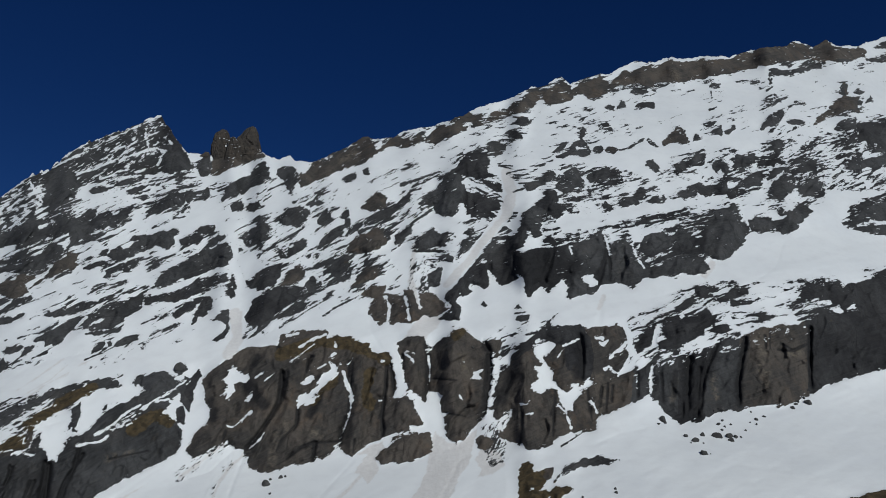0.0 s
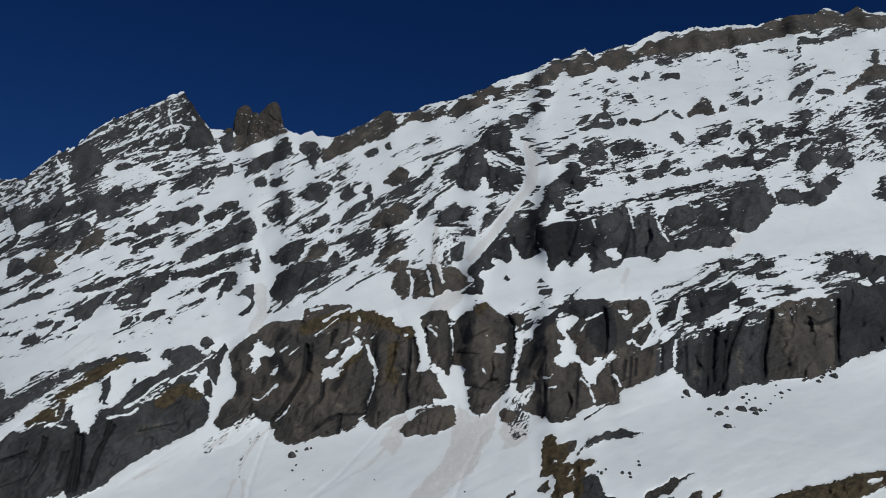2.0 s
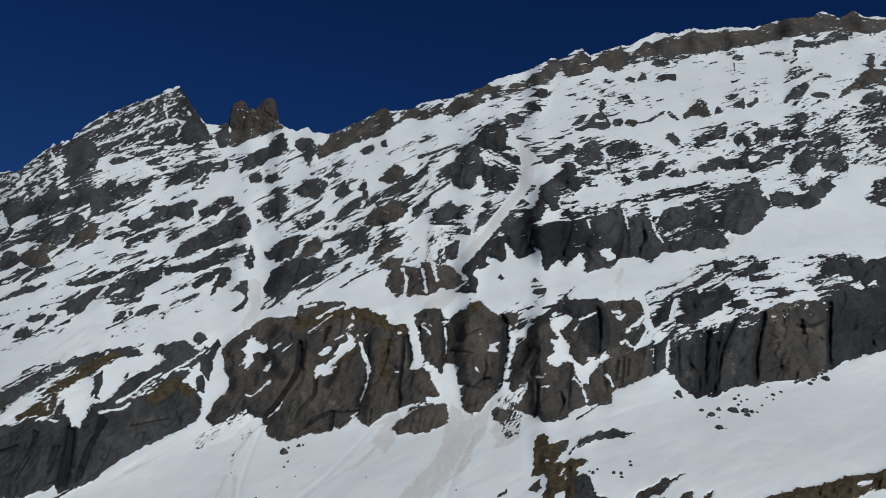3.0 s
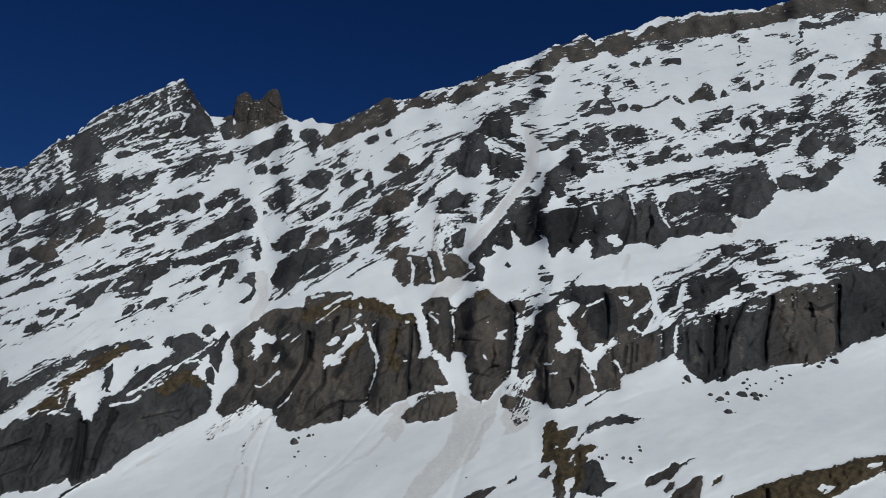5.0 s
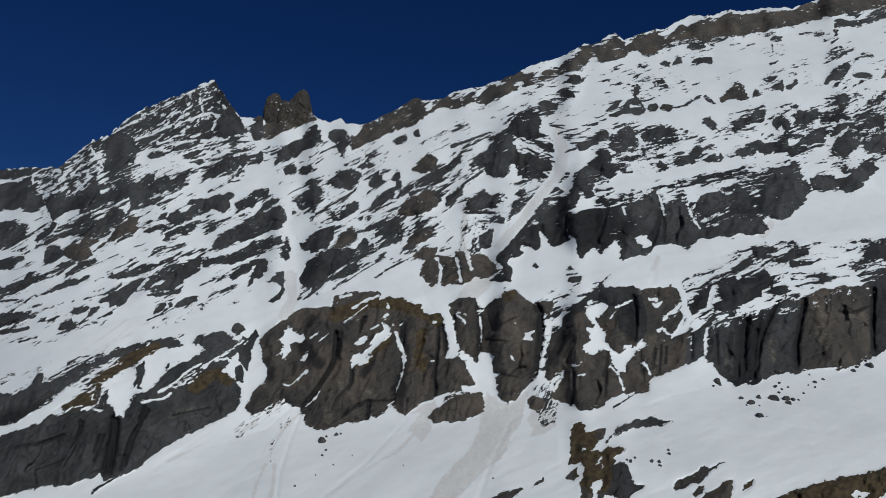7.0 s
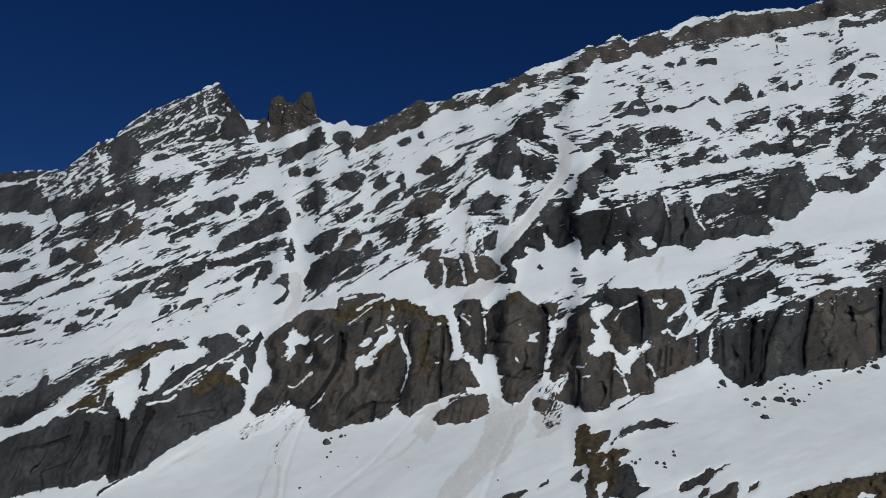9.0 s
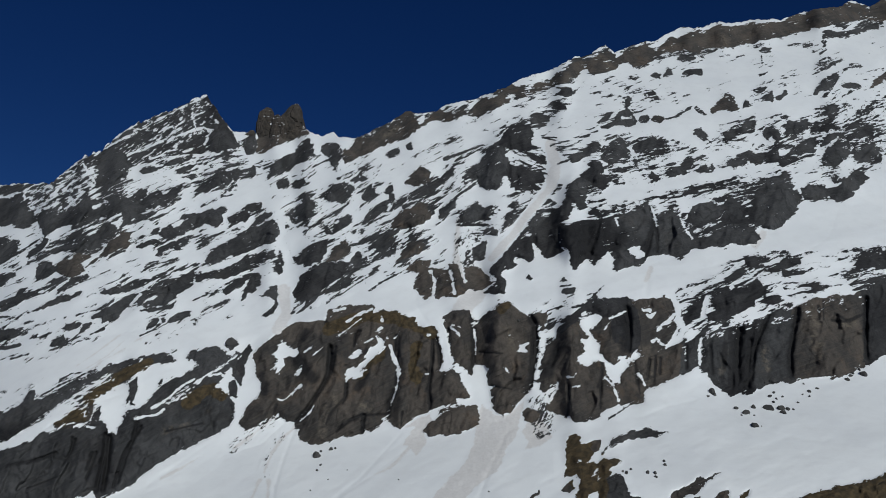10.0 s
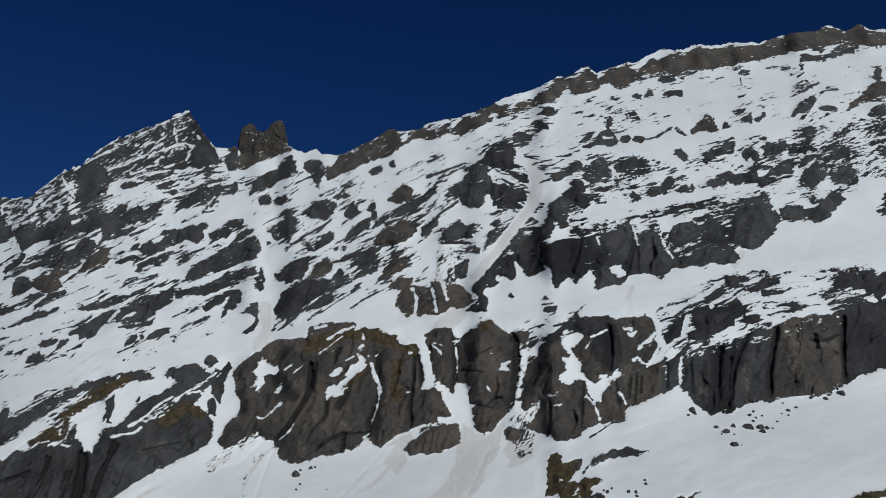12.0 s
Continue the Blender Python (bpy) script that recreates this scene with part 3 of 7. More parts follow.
rock("", "outcrop", "g", [(-109, 359), (-103, 363), (-101, 354), (-107, 353)], 0.2, 0.6)
rock("", "outcrop", "g", [(114, 329), (112, 336), (122, 344), (130, 349), (137, 353), (143, 358), (149, 359), (153, 351), (150, 345), (139, 343), (129, 337), (122, 332)], 0.2, 0.6)
rock("", "outcrop", "g", [(154, 334), (156, 342), (164, 347), (168, 357), (176, 362), (183, 363), (187, 355), (192, 344), (190, 336), (180, 333), (171, 329), (163, 327)], 0.2, 0.6)
rock("", "outcrop", "g", [(194, 351), (202, 357), (213, 362), (223, 365), (228, 358), (227, 350), (218, 344), (209, 343), (200, 343)], 0.2, 0.6)
rock("", "outcrop", "d", [(135, 328), (142, 333), (152, 331), (155, 323), (153, 313), (162, 310), (168, 305), (158, 302), (143, 300), (132, 302), (121, 306), (125, 314), (136, 318), (140, 324)], 0.2, 0.6)
rock("", "outcrop", "g", [(105, 289), (108, 298), (116, 304), (121, 310), (129, 312), (136, 308), (139, 300), (132, 288), (130, 277), (131, 269), (123, 265), (116, 273), (109, 277)], 0.2, 0.6)
rock("", "outcrop", "g", [(101, 265), (103, 277), (107, 281), (110, 269), (105, 264)], 0.2, 0.6)
rock("", "outcrop", "g", [(79, 285), (87, 295), (94, 301), (100, 300), (96, 293), (87, 287)], 0.2, 0.6)
rock("", "outcrop", "g", [(213, 309), (219, 315), (226, 311), (228, 305), (216, 305)], 0.2, 0.6)
rock("", "outcrop", "g", [(193, 331), (197, 336), (202, 331), (199, 323)], 0.2, 0.6)
rock("", "outcrop", "g", [(172, 276), (178, 284), (182, 284), (185, 276), (176, 274)], 0.2, 0.6)
rock("", "outcrop", "g", [(237, 309), (241, 317), (253, 325), (264, 330), (274, 332), (272, 324), (268, 318), (256, 312), (245, 308)], 0.2, 0.6)
rock("", "outcrop", "g", [(276, 314), (283, 322), (290, 322), (296, 318), (298, 324), (300, 314), (290, 312)], 0.2, 0.6)
rock("", "outcrop", "g", [(301, 319), (312, 322), (320, 327), (330, 333), (337, 337), (347, 341), (357, 337), (366, 339), (377, 342), (383, 344), (387, 336), (387, 329), (376, 326), (367, 329), (361, 323), (353, 321), (346, 327), (335, 321), (326, 318), (316, 319)], 0.2, 0.6)
rock("", "outcrop", "g", [(275, 366), (280, 372), (287, 375), (293, 369), (296, 361), (300, 353), (292, 357), (285, 362)], 0.2, 0.6)
rock("", "outcrop", "g", [(338, 373), (343, 382), (348, 386), (356, 382), (352, 373), (346, 367), (339, 366)], 0.2, 0.6)
rock("", "outcrop", "g", [(394, 366), (397, 376), (403, 382), (414, 381), (426, 384), (434, 373), (424, 368), (409, 364), (398, 362)], 0.2, 0.6)
rock("", "outcrop", "g", [(368, 360), (370, 372), (380, 376), (389, 372), (392, 356), (382, 352), (379, 363), (373, 356)], 0.2, 0.6)
rock("", "outcrop", "g", [(397, 332), (402, 342), (410, 350), (419, 354), (429, 360), (434, 357), (433, 336), (422, 338), (410, 334)], 0.2, 0.6)
rock("", "outcrop", "g", [(315, 367), (327, 373), (335, 371), (329, 361), (319, 357)], 0.2, 0.6)
rock("", "outcrop", "g", [(247, 350), (253, 356), (258, 358), (254, 350)], 0.2, 0.6)
rock("", "outcrop", "g", [(-375, 37), (-362, 49), (-350, 59), (-337, 70), (-329, 81), (-322, 77), (-331, 63), (-341, 53), (-350, 44), (-363, 36)], 0.15, 0.5)
rock("", "outcrop", "g", [(150, 383), (156, 391), (162, 398), (170, 402), (171, 398), (165, 391), (158, 385)], 0.2, 0.5)
rock("", "outcrop", "g", [(156, 379), (165, 386), (175, 394), (179, 401), (185, 404), (193, 405), (198, 397), (203, 387), (202, 383), (188, 380), (173, 381), (161, 378)], 0.2, 0.5)
rock("", "outcrop", "g", [(187, 407), (188, 415), (193, 423), (197, 419), (195, 411), (190, 403)], 0.2, 0.5)
rock("", "outcrop", "g", [(205, 389), (210, 394), (217, 395), (220, 391), (215, 385), (207, 385)], 0.2, 0.5)
rock("", "outcrop", "b", [(222, 388), (226, 393), (238, 394), (241, 389), (235, 384), (224, 385)], 0.2, 0.5)
rock("", "outcrop", "g", [(280, 404), (284, 406), (291, 399), (294, 395), (286, 397)], 0.2, 0.5)
rock("", "outcrop", "g", [(225, 452), (231, 456), (238, 453), (237, 448), (227, 449)], 0.2, 0.5)
rock("", "outcrop", "g", [(241, 451), (246, 457), (249, 462), (253, 460), (255, 453), (248, 451), (242, 449)], 0.2, 0.5)
rock("", "outcrop", "d", [(268, 454), (274, 459), (283, 461), (295, 459), (294, 451), (283, 453), (274, 450)], 0.2, 0.5)
rock("", "outcrop", "d", [(94, 427), (102, 433), (109, 439), (117, 437), (119, 429), (111, 426), (104, 428)], 0.2, 0.5)
rock("", "outcrop", "d", [(91, 413), (94, 418), (99, 417), (109, 412), (109, 407), (97, 405)], 0.2, 0.5)
rock("", "outcrop", "g", [(226, 421), (232, 423), (237, 417), (229, 417)], 0.2, 0.5)
rock("", "outcrop", "b", [(303, 404), (309, 409), (317, 417), (327, 423), (332, 417), (336, 407), (339, 400), (327, 399), (314, 399), (304, 397)], 0.2, 0.5)
rock("", "outcrop", "g", [(344, 403), (349, 413), (352, 411), (356, 406), (354, 403)], 0.2, 0.5)
rock("", "outcrop", "g", [(366, 414), (376, 419), (384, 425), (385, 414), (383, 410), (375, 413)], 0.2, 0.5)
rock("", "outcrop", "g", [(388, 414), (395, 420), (403, 428), (407, 423), (402, 419), (394, 412)], 0.2, 0.5)
rock("", "outcrop", "g", [(361, 427), (369, 431), (379, 432), (374, 426), (365, 423)], 0.2, 0.5)
rock("", "outcrop", "g", [(439, 421), (445, 429), (453, 440), (463, 446), (471, 450), (476, 445), (471, 436), (465, 427), (455, 425), (448, 425), (441, 420)], 0.2, 0.5)
rock("", "outcrop", "g", [(475, 431), (483, 434), (493, 435), (503, 429), (493, 426), (482, 427)], 0.2, 0.5)
rock("", "outcrop", "b", [(514, 428), (521, 436), (529, 444), (537, 451), (545, 459), (554, 465), (562, 469), (580, 467), (578, 446), (563, 446), (551, 444), (540, 439), (528, 435), (520, 429)], 0.2, 0.5)
rock("", "outcrop", "g", [(539, 420), (546, 428), (554, 434), (573, 436), (571, 418), (552, 418)], 0.2, 0.5)
rock("", "outcrop", "g", [(446, 391), (453, 399), (461, 405), (468, 403), (469, 395), (460, 390), (451, 389)], 0.2, 0.5)
rock("", "outcrop", "d", [(435, 368), (444, 375), (455, 377), (463, 379), (458, 371), (447, 367)], 0.2, 0.5)
rock("", "outcrop", "g", [(441, 346), (443, 354), (450, 362), (459, 365), (469, 365), (473, 359), (470, 355), (464, 359), (456, 353), (448, 347)], 0.2, 0.5)
rock("", "outcrop", "d", [(473, 357), (481, 363), (494, 369), (503, 375), (510, 370), (509, 356), (498, 359), (486, 355), (479, 355)], 0.2, 0.5)
rock("", "outcrop", "g", [(439, 324), (444, 336), (450, 344), (459, 345), (470, 343), (477, 339), (475, 331), (465, 325), (461, 317), (452, 316), (445, 320)], 0.2, 0.5)
rock("", "outcrop", "g", [(480, 331), (483, 338), (489, 343), (500, 347), (510, 351), (513, 343), (512, 333), (506, 326), (494, 322), (487, 323)], 0.2, 0.5)
rock("", "outcrop", "g", [(551, 368), (557, 375), (571, 382), (568, 360), (554, 360)], 0.2, 0.5)
rock("", "outcrop", "g", [(-34, 263), (-26, 271), (-19, 276), (-13, 278), (-8, 273), (-8, 265), (-19, 260), (-28, 257)], 0.2, 0.5)
rock("", "outcrop", "g", [(-4, 234), (2, 239), (7, 243), (12, 239), (13, 232), (5, 234)], 0.2, 0.5)
rock("", "outcrop", "g", [(26, 255), (32, 262), (40, 266), (45, 264), (37, 257), (30, 249)], 0.2, 0.5)
rock("", "outcrop", "g", [(28, 270), (34, 278), (41, 276), (43, 270), (34, 268)], 0.2, 0.5)
rock("", "outcrop", "b", [(-213, 199), (-208, 214), (-203, 220), (-195, 226), (-188, 228), (-185, 220), (-180, 214), (-184, 208), (-193, 205), (-202, 202), (-210, 199)], 0.2, 0.5)
rock("", "outcrop", "g", [(-182, 199), (-178, 206), (-172, 213), (-167, 206), (-165, 197), (-168, 191), (-176, 191)], 0.2, 0.5)
rock("", "outcrop", "d", [(-243, 184), (-232, 192), (-221, 195), (-210, 199), (-202, 195), (-191, 199), (-183, 195), (-187, 188), (-168, 191), (-168, 187), (-183, 182), (-194, 176), (-205, 173), (-212, 165), (-223, 158), (-233, 150), (-240, 145), (-244, 162)], 0.2, 0.5)
rock("", "outcrop", "g", [(-160, 176), (-155, 185), (-149, 191), (-142, 195), (-144, 187), (-151, 181), (-159, 176)], 0.2, 0.5)
rock("", "outcrop", "g", [(-139, 205), (-135, 210), (-127, 214), (-120, 217), (-122, 210), (-131, 205)], 0.2, 0.5)
rock("", "outcrop", "b", [(-120, 198), (-115, 206), (-109, 215), (-101, 225), (-94, 227), (-85, 225), (-83, 219), (-86, 213), (-94, 207), (-101, 204), (-109, 201), (-116, 200)], 0.2, 0.5)
rock("", "outcrop", "b", [(-108, 187), (-101, 194), (-94, 200), (-85, 198), (-75, 200), (-77, 193), (-86, 187), (-95, 185)], 0.2, 0.5)
rib("", "ledge", "g", 2.0, [(243, 389), (257, 393), (268, 400), (276, 406)])
rib("", "ledge", "g", .9, [(157, 422), (170, 424)])
rib("", "ledge", "g", 1.0, [(190, 433), (202, 440), (212, 444)])
rib("", "ledge", "g", .9, [(201, 427), (213, 430)])
rib("", "ledge", "g", 1.0, [(-156, 159), (-138, 172), (-116, 183), (-101, 192)])
rib("", "ledge", "g", 1.1, [(-186, 161), (-168, 172), (-149, 183)])
rib("", "ledge", "g", 1.0, [(-212, 146), (-190, 157), (-175, 169)])
rib("", "ledge", "g", .9, [(-146, 215), (-124, 220), (-109, 223)])
rib("", "ledge", "g", 1.2, [(-169, 226), (-147, 235), (-132, 243)])
rib("", "ledge", "g", .9, [(150, 375), (134, 368), (123, 364)])
rock("", "outcrop", "g", [(-445, 338), (-437, 344), (-427, 348), (-417, 350), (-405, 352), (-408, 346), (-421, 342), (-435, 337)], 0.12, 0.5)
rock("", "outcrop", "g", [(-430, 326), (-423, 333), (-412, 337), (-399, 339), (-408, 332), (-420, 325)], 0.12, 0.5)
rock("", "outcrop", "g", [(-479, 330), (-472, 336), (-460, 336), (-453, 333), (-461, 328), (-473, 326)], 0.12, 0.5)
rock("", "outcrop", "g", [(-407, 317), (-405, 324), (-401, 324), (-401, 317)], 0.1, 0.3)
rock("", "outcrop", "g", [(-364, 345), (-356, 350), (-347, 350), (-352, 346)], 0.1, 0.3)
rib("", "ledge", "g", 1.2, [(-396, 338), (-381, 342), (-364, 349)])
rib("", "ledge", "g", 1.0, [(-388, 330), (-376, 334)])
rib("", "ledge", "g", 1.1, [(-442, 331), (-427, 336), (-404, 343)])
rock("crest_band", "crest_rock", "b", [(526, 531), (528, 544), (534, 551), (540, 558), (545, 553), (552, 544), (562, 541), (565, 533), (553, 535), (541, 533), (533, 531)], 0.1, 0.3)
rock("crest_band", "crest_rock", "b", [(562, 538), (574, 541), (583, 538), (583, 531), (573, 532), (565, 534)], 0.1, 0.3)
rock("crest_band", "crest_rock", "b", [(542, 526), (553, 530), (565, 531), (578, 526), (568, 523), (556, 524)], 0.1, 0.3)
rock("", "outcrop", "d", [(461, 504), (465, 510), (474, 508), (490, 509), (507, 513), (523, 518), (540, 523), (541, 519), (527, 515), (514, 508), (498, 504), (482, 503), (470, 502)], 0.1, 0.4)
rock("", "outcrop", "g", [(581, 535), (590, 541), (596, 538), (591, 534)], 0.1, 0.3)
rock("", "outcrop", "g", [(600, 526), (613, 529), (633, 532), (632, 523), (608, 522)], 0.1, 0.3)
rock("", "outcrop", "g", [(373, 485), (379, 490), (390, 488), (386, 484), (377, 483)], 0.1, 0.4)
rock("", "outcrop", "b", [(557, 472), (559, 485), (563, 491), (566, 483), (566, 472)], 0.1, 0.3)
rib("", "ledge", "d", 1.2, [(462, 496), (458, 487), (448, 483)])
rib("", "ledge", "d", 1.2, [(464, 472), (467, 466), (471, 460)])
rib("", "ledge", "d", 1.0, [(453, 468), (460, 472)])
rib("", "ledge", "d", 1.1, [(375, 476), (375, 465)])
rib("", "ledge", "d", 1.0, [(417, 490), (432, 493), (446, 496)])
rib("", "ledge", "d", 1.0, [(371, 448), (381, 453)])
rock("crest_band", "crest_rock", "b", [(-126, 367), (-130, 383), (-126, 391), (-120, 397), (-115, 403), (-111, 409), (-105, 409), (-100, 402), (-96, 391), (-98, 383), (-103, 376), (-115, 371)], 0.12, 0.35)
rock("crest_band", "crest_rock", "b", [(-87, 388), (-83, 396), (-77, 403), (-69, 408), (-61, 409), (-58, 403), (-62, 396), (-72, 395), (-80, 391)], 0.12, 0.35)
rock("crest_band", "crest_rock", "b", [(-57, 393), (-55, 403), (-48, 407), (-43, 404), (-38, 410), (-30, 413), (-29, 404), (-38, 398), (-45, 396), (-51, 393)], 0.12, 0.35)
rock("crest_band", "crest_rock", "b", [(-21, 402), (-18, 409), (-12, 418), (-4, 426), (0, 425), (1, 412), (-3, 403), (-11, 400)], 0.12, 0.35)
rock("crest_band", "crest_rock", "b", [(2, 408), (3, 422), (11, 426), (20, 424), (19, 416), (11, 411)], 0.12, 0.35)
rock("crest_band", "crest_rock", "b", [(11, 433), (19, 438), (27, 442), (36, 444), (44, 442), (53, 442), (50, 435), (40, 432), (30, 432), (22, 429)], 0.12, 0.35)
rock("crest_band", "crest_rock", "b", [(20, 416), (25, 424), (33, 423), (31, 418)], 0.12, 0.35)
rock("crest_band", "crest_rock", "b", [(42, 424), (45, 431), (51, 434), (53, 427), (48, 424)], 0.12, 0.35)
rock("crest_band", "crest_rock", "b", [(59, 429), (63, 438), (71, 446), (79, 448), (82, 442), (76, 435), (67, 431)], 0.12, 0.35)
rib("", "ledge", "g", 1.2, [(-600, 224), (-581, 229), (-562, 237), (-551, 239)])
rib("", "ledge", "g", 1.0, [(-596, 229), (-574, 239), (-563, 244)])
rib("", "ledge", "g", 1.2, [(-498, 252), (-476, 259), (-453, 263), (-430, 271)])
rib("", "ledge", "g", 1.0, [(-506, 250), (-487, 257), (-468, 265)])
rib("", "ledge", "g", 1.3, [(-388, 278), (-377, 282), (-366, 287)])
rib("", "ledge", "g", 1.2, [(-362, 292), (-354, 300), (-341, 301)])
rib("", "ledge", "g", 1.3, [(-362, 291), (-345, 294)])
rib("", "ledge", "g", 1.3, [(-344, 245), (-333, 249), (-323, 248)])
rib("", "ledge", "g", 1.4, [(-388, 242), (-383, 247)])
rib("", "ledge", "g", .9, [(-379, 134), (-365, 141), (-343, 151)])
rib("", "ledge", "g", 1.0, [(-343, 125), (-336, 128)])
rib("", "ledge", "g", 1.0, [(-391, 149), (-369, 159), (-355, 166), (-337, 177)])
rib("", "ledge", "g", .8, [(-574, 164), (-552, 173), (-530, 182), (-508, 192)])
rib("", "ledge", "g", .9, [(-536, 156), (-521, 162)])
rib("", "ledge", "g", 1.0, [(-548, 131), (-530, 136), (-515, 140)])
rib("", "ledge", "g", .9, [(-527, 105), (-516, 111), (-505, 116)])
rib("", "ledge", "g", 1.0, [(-567, 87), (-556, 96), (-542, 106)])
rib("", "ledge", "g", .8, [(-459, 103), (-437, 112), (-427, 118)])
rib("", "ledge", "g", 1.1, [(-202, 314), (-190, 320), (-179, 325)])
rib("", "ledge", "g", .9, [(-165, 229), (-147, 238), (-132, 246)])
rib("", "ledge", "g", 1.0, [(-103, 342), (-80, 353), (-65, 362)])
rib("", "ledge", "g", .8, [(-95, 346), (-84, 350)])
rib("", "ledge", "g", 1.0, [(-68, 246), (-53, 258), (-34, 267)])
rib("", "ledge", "g", .9, [(236, 280), (254, 283), (262, 285)])
rib("", "ledge", "g", 1.0, [(273, 285), (303, 290), (333, 294), (378, 301)])
rib("", "ledge", "g", .8, [(228, 272), (243, 279)])
rib("", "ledge", "g", 1.0, [(62, 372), (77, 368), (95, 366)])
rib("", "ledge", "g", .9, [(77, 352), (96, 358), (119, 364), (134, 374), (150, 381)])
rib("", "ledge", "g", .8, [(96, 348), (122, 358), (142, 371)])
rib("", "ledge", "g", 1.2, [(95, 328), (114, 336)])
rock("crest_band", "crest_rock", "b", [(-191, 338), (-190, 353), (-179, 366), (-171, 375), (-165, 371), (-166, 356), (-169, 348), (-181, 340)], 0.15, 0.3)
rock("crest_band", "crest_rock", "b", [(-168, 348), (-165, 368), (-153, 376), (-147, 382), (-131, 388), (-120, 396), (-106, 407), (-98, 392), (-99, 383), (-112, 375), (-131, 365), (-146, 359), (-158, 351)], 0.15, 0.3)
rock("crest_band", "crest_rock", "b", [(84, 437), (91, 451), (99, 460), (101, 450), (94, 441)], 0.15, 0.3)
rock("crest_band", "crest_rock", "b", [(102, 444), (107, 459), (116, 470), (128, 478), (134, 475), (134, 464), (124, 454), (112, 447)], 0.15, 0.3)
rock("crest_band", "crest_rock", "b", [(141, 460), (139, 474), (155, 483), (167, 492), (174, 489), (178, 483), (183, 474), (180, 464), (166, 459), (150, 457)], 0.15, 0.3)
rock("crest_band", "crest_rock", "b", [(184, 476), (193, 488), (209, 492), (221, 501), (228, 492), (235, 484), (229, 475), (215, 469), (204, 466), (197, 473)], 0.15, 0.3)
rock("crest_band", "crest_rock", "b", [(237, 483), (241, 496), (255, 506), (254, 490)], 0.15, 0.3)
rock("crest_band", "crest_rock", "b", [(256, 487), (259, 504), (274, 511), (294, 517), (292, 484), (277, 488)], 0.15, 0.3)
rock("crest_band", "crest_rock", "b", [(295, 490), (297, 511), (309, 517), (320, 523), (339, 522), (366, 524), (366, 500), (358, 495), (330, 492)], 0.15, 0.3)
rock("crest_band", "crest_rock", "b", [(363, 498), (366, 525), (407, 524), (407, 504), (383, 503)], 0.15, 0.3)
rock("crest_band", "crest_rock", "b", [(405, 504), (407, 525), (426, 534), (446, 538), (466, 538), (463, 524), (453, 517), (428, 510)], 0.15, 0.3)
rock("crest_band", "crest_rock", "b", [(444, 524), (450, 541), (479, 552), (511, 549), (522, 539), (519, 527), (492, 525), (464, 520)], 0.15, 0.3)
rock("crest_band", "crest_rock", "b", [(526, 528), (530, 543), (542, 557), (551, 546), (556, 531), (541, 530)], 0.15, 0.3)
rock("crest_band", "crest_rock", "b", [(555, 531), (562, 541), (578, 539), (585, 532), (573, 529)], 0.15, 0.3)
rock("crest_band", "crest_rock", "b", [(583, 534), (590, 542), (599, 538), (596, 532)], 0.15, 0.3)
rock("", "outcrop", "g", [(460, 502), (461, 511), (491, 509), (523, 517), (541, 522), (539, 515), (514, 508), (490, 502)], 0.4)
rock("", "outcrop", "g", [(544, 526), (565, 531), (578, 524), (564, 521)], 0.4)
rock("", "outcrop", "g", [(600, 525), (621, 532), (654, 535), (653, 528), (620, 522)], 0.4)
rock("", "outcrop", "g", [(613, 543), (624, 552), (657, 557), (647, 543)], 0.4)
rock("", "outcrop", "g", [(554, 472), (559, 487), (566, 490), (566, 478), (562, 470)], 0.4)
rock("", "outcrop", "g", [(574, 475), (581, 480), (590, 476), (583, 470)], 0.4)
rock("", "outcrop", "g", [(574, 456), (578, 466), (585, 461), (582, 454)], 0.4)
rock("", "outcrop", "g", [(590, 460), (597, 470), (600, 461)], 0.4)
rock("", "outcrop", "g", [(585, 411), (595, 423), (614, 434), (656, 440), (666, 402), (602, 390), (591, 398)], 0.4)
rock("", "outcrop", "g", [(559, 363), (569, 374), (589, 379), (632, 386), (645, 369), (598, 365)], 0.4)
rock("", "outcrop", "g", [(553, 362), (559, 376), (568, 380), (575, 372), (563, 363)], 0.4)
rock("", "outcrop", "g", [(583, 398), (594, 392), (608, 392), (634, 396), (632, 387), (594, 387)], 0.4)
rock("", "buttress", "g", [(540, 281), (552, 301), (575, 309), (608, 321), (654, 325), (648, 285), (603, 288), (577, 289), (553, 280)], 0.5)
rock("", "buttress", "g", [(550, 277), (572, 284), (602, 283), (647, 281), (644, 262), (600, 266), (570, 270)], 0.5)
rock("", "outcrop", "g", [(-741, 297), (-743, 311), (-665, 312), (-645, 315), (-634, 311), (-647, 304), (-667, 299)], 0.35)
rock("", "outcrop", "g", [(-735, 253), (-740, 289), (-662, 294), (-643, 302), (-636, 281), (-623, 267), (-626, 255), (-637, 251), (-654, 256)], 0.35)
rock("", "outcrop", "g", [(-728, 205), (-733, 238), (-660, 239), (-639, 233), (-643, 221), (-660, 209)], 0.35)
rock("", "outcrop", "g", [(-344, 312), (-345, 326), (-341, 333), (-338, 318)], 0.35)
rock("", "outcrop", "g", [(-332, 315), (-326, 328), (-319, 336), (-314, 326), (-320, 317)], 0.35)
rock("", "outcrop", "g", [(-302, 313), (-294, 334), (-278, 346), (-263, 354), (-252, 366), (-244, 371), (-238, 364), (-235, 349), (-243, 342), (-258, 337), (-274, 326), (-285, 321)], 0.35)
rock("", "outcrop", "g", [(-719, 137), (-657, 149), (-627, 161), (-619, 159), (-629, 149), (-656, 139)], 0.35)
rock("", "outcrop", "g", [(-713, 89), (-715, 105), (-641, 113), (-621, 113), (-622, 107), (-639, 97)], 0.35)
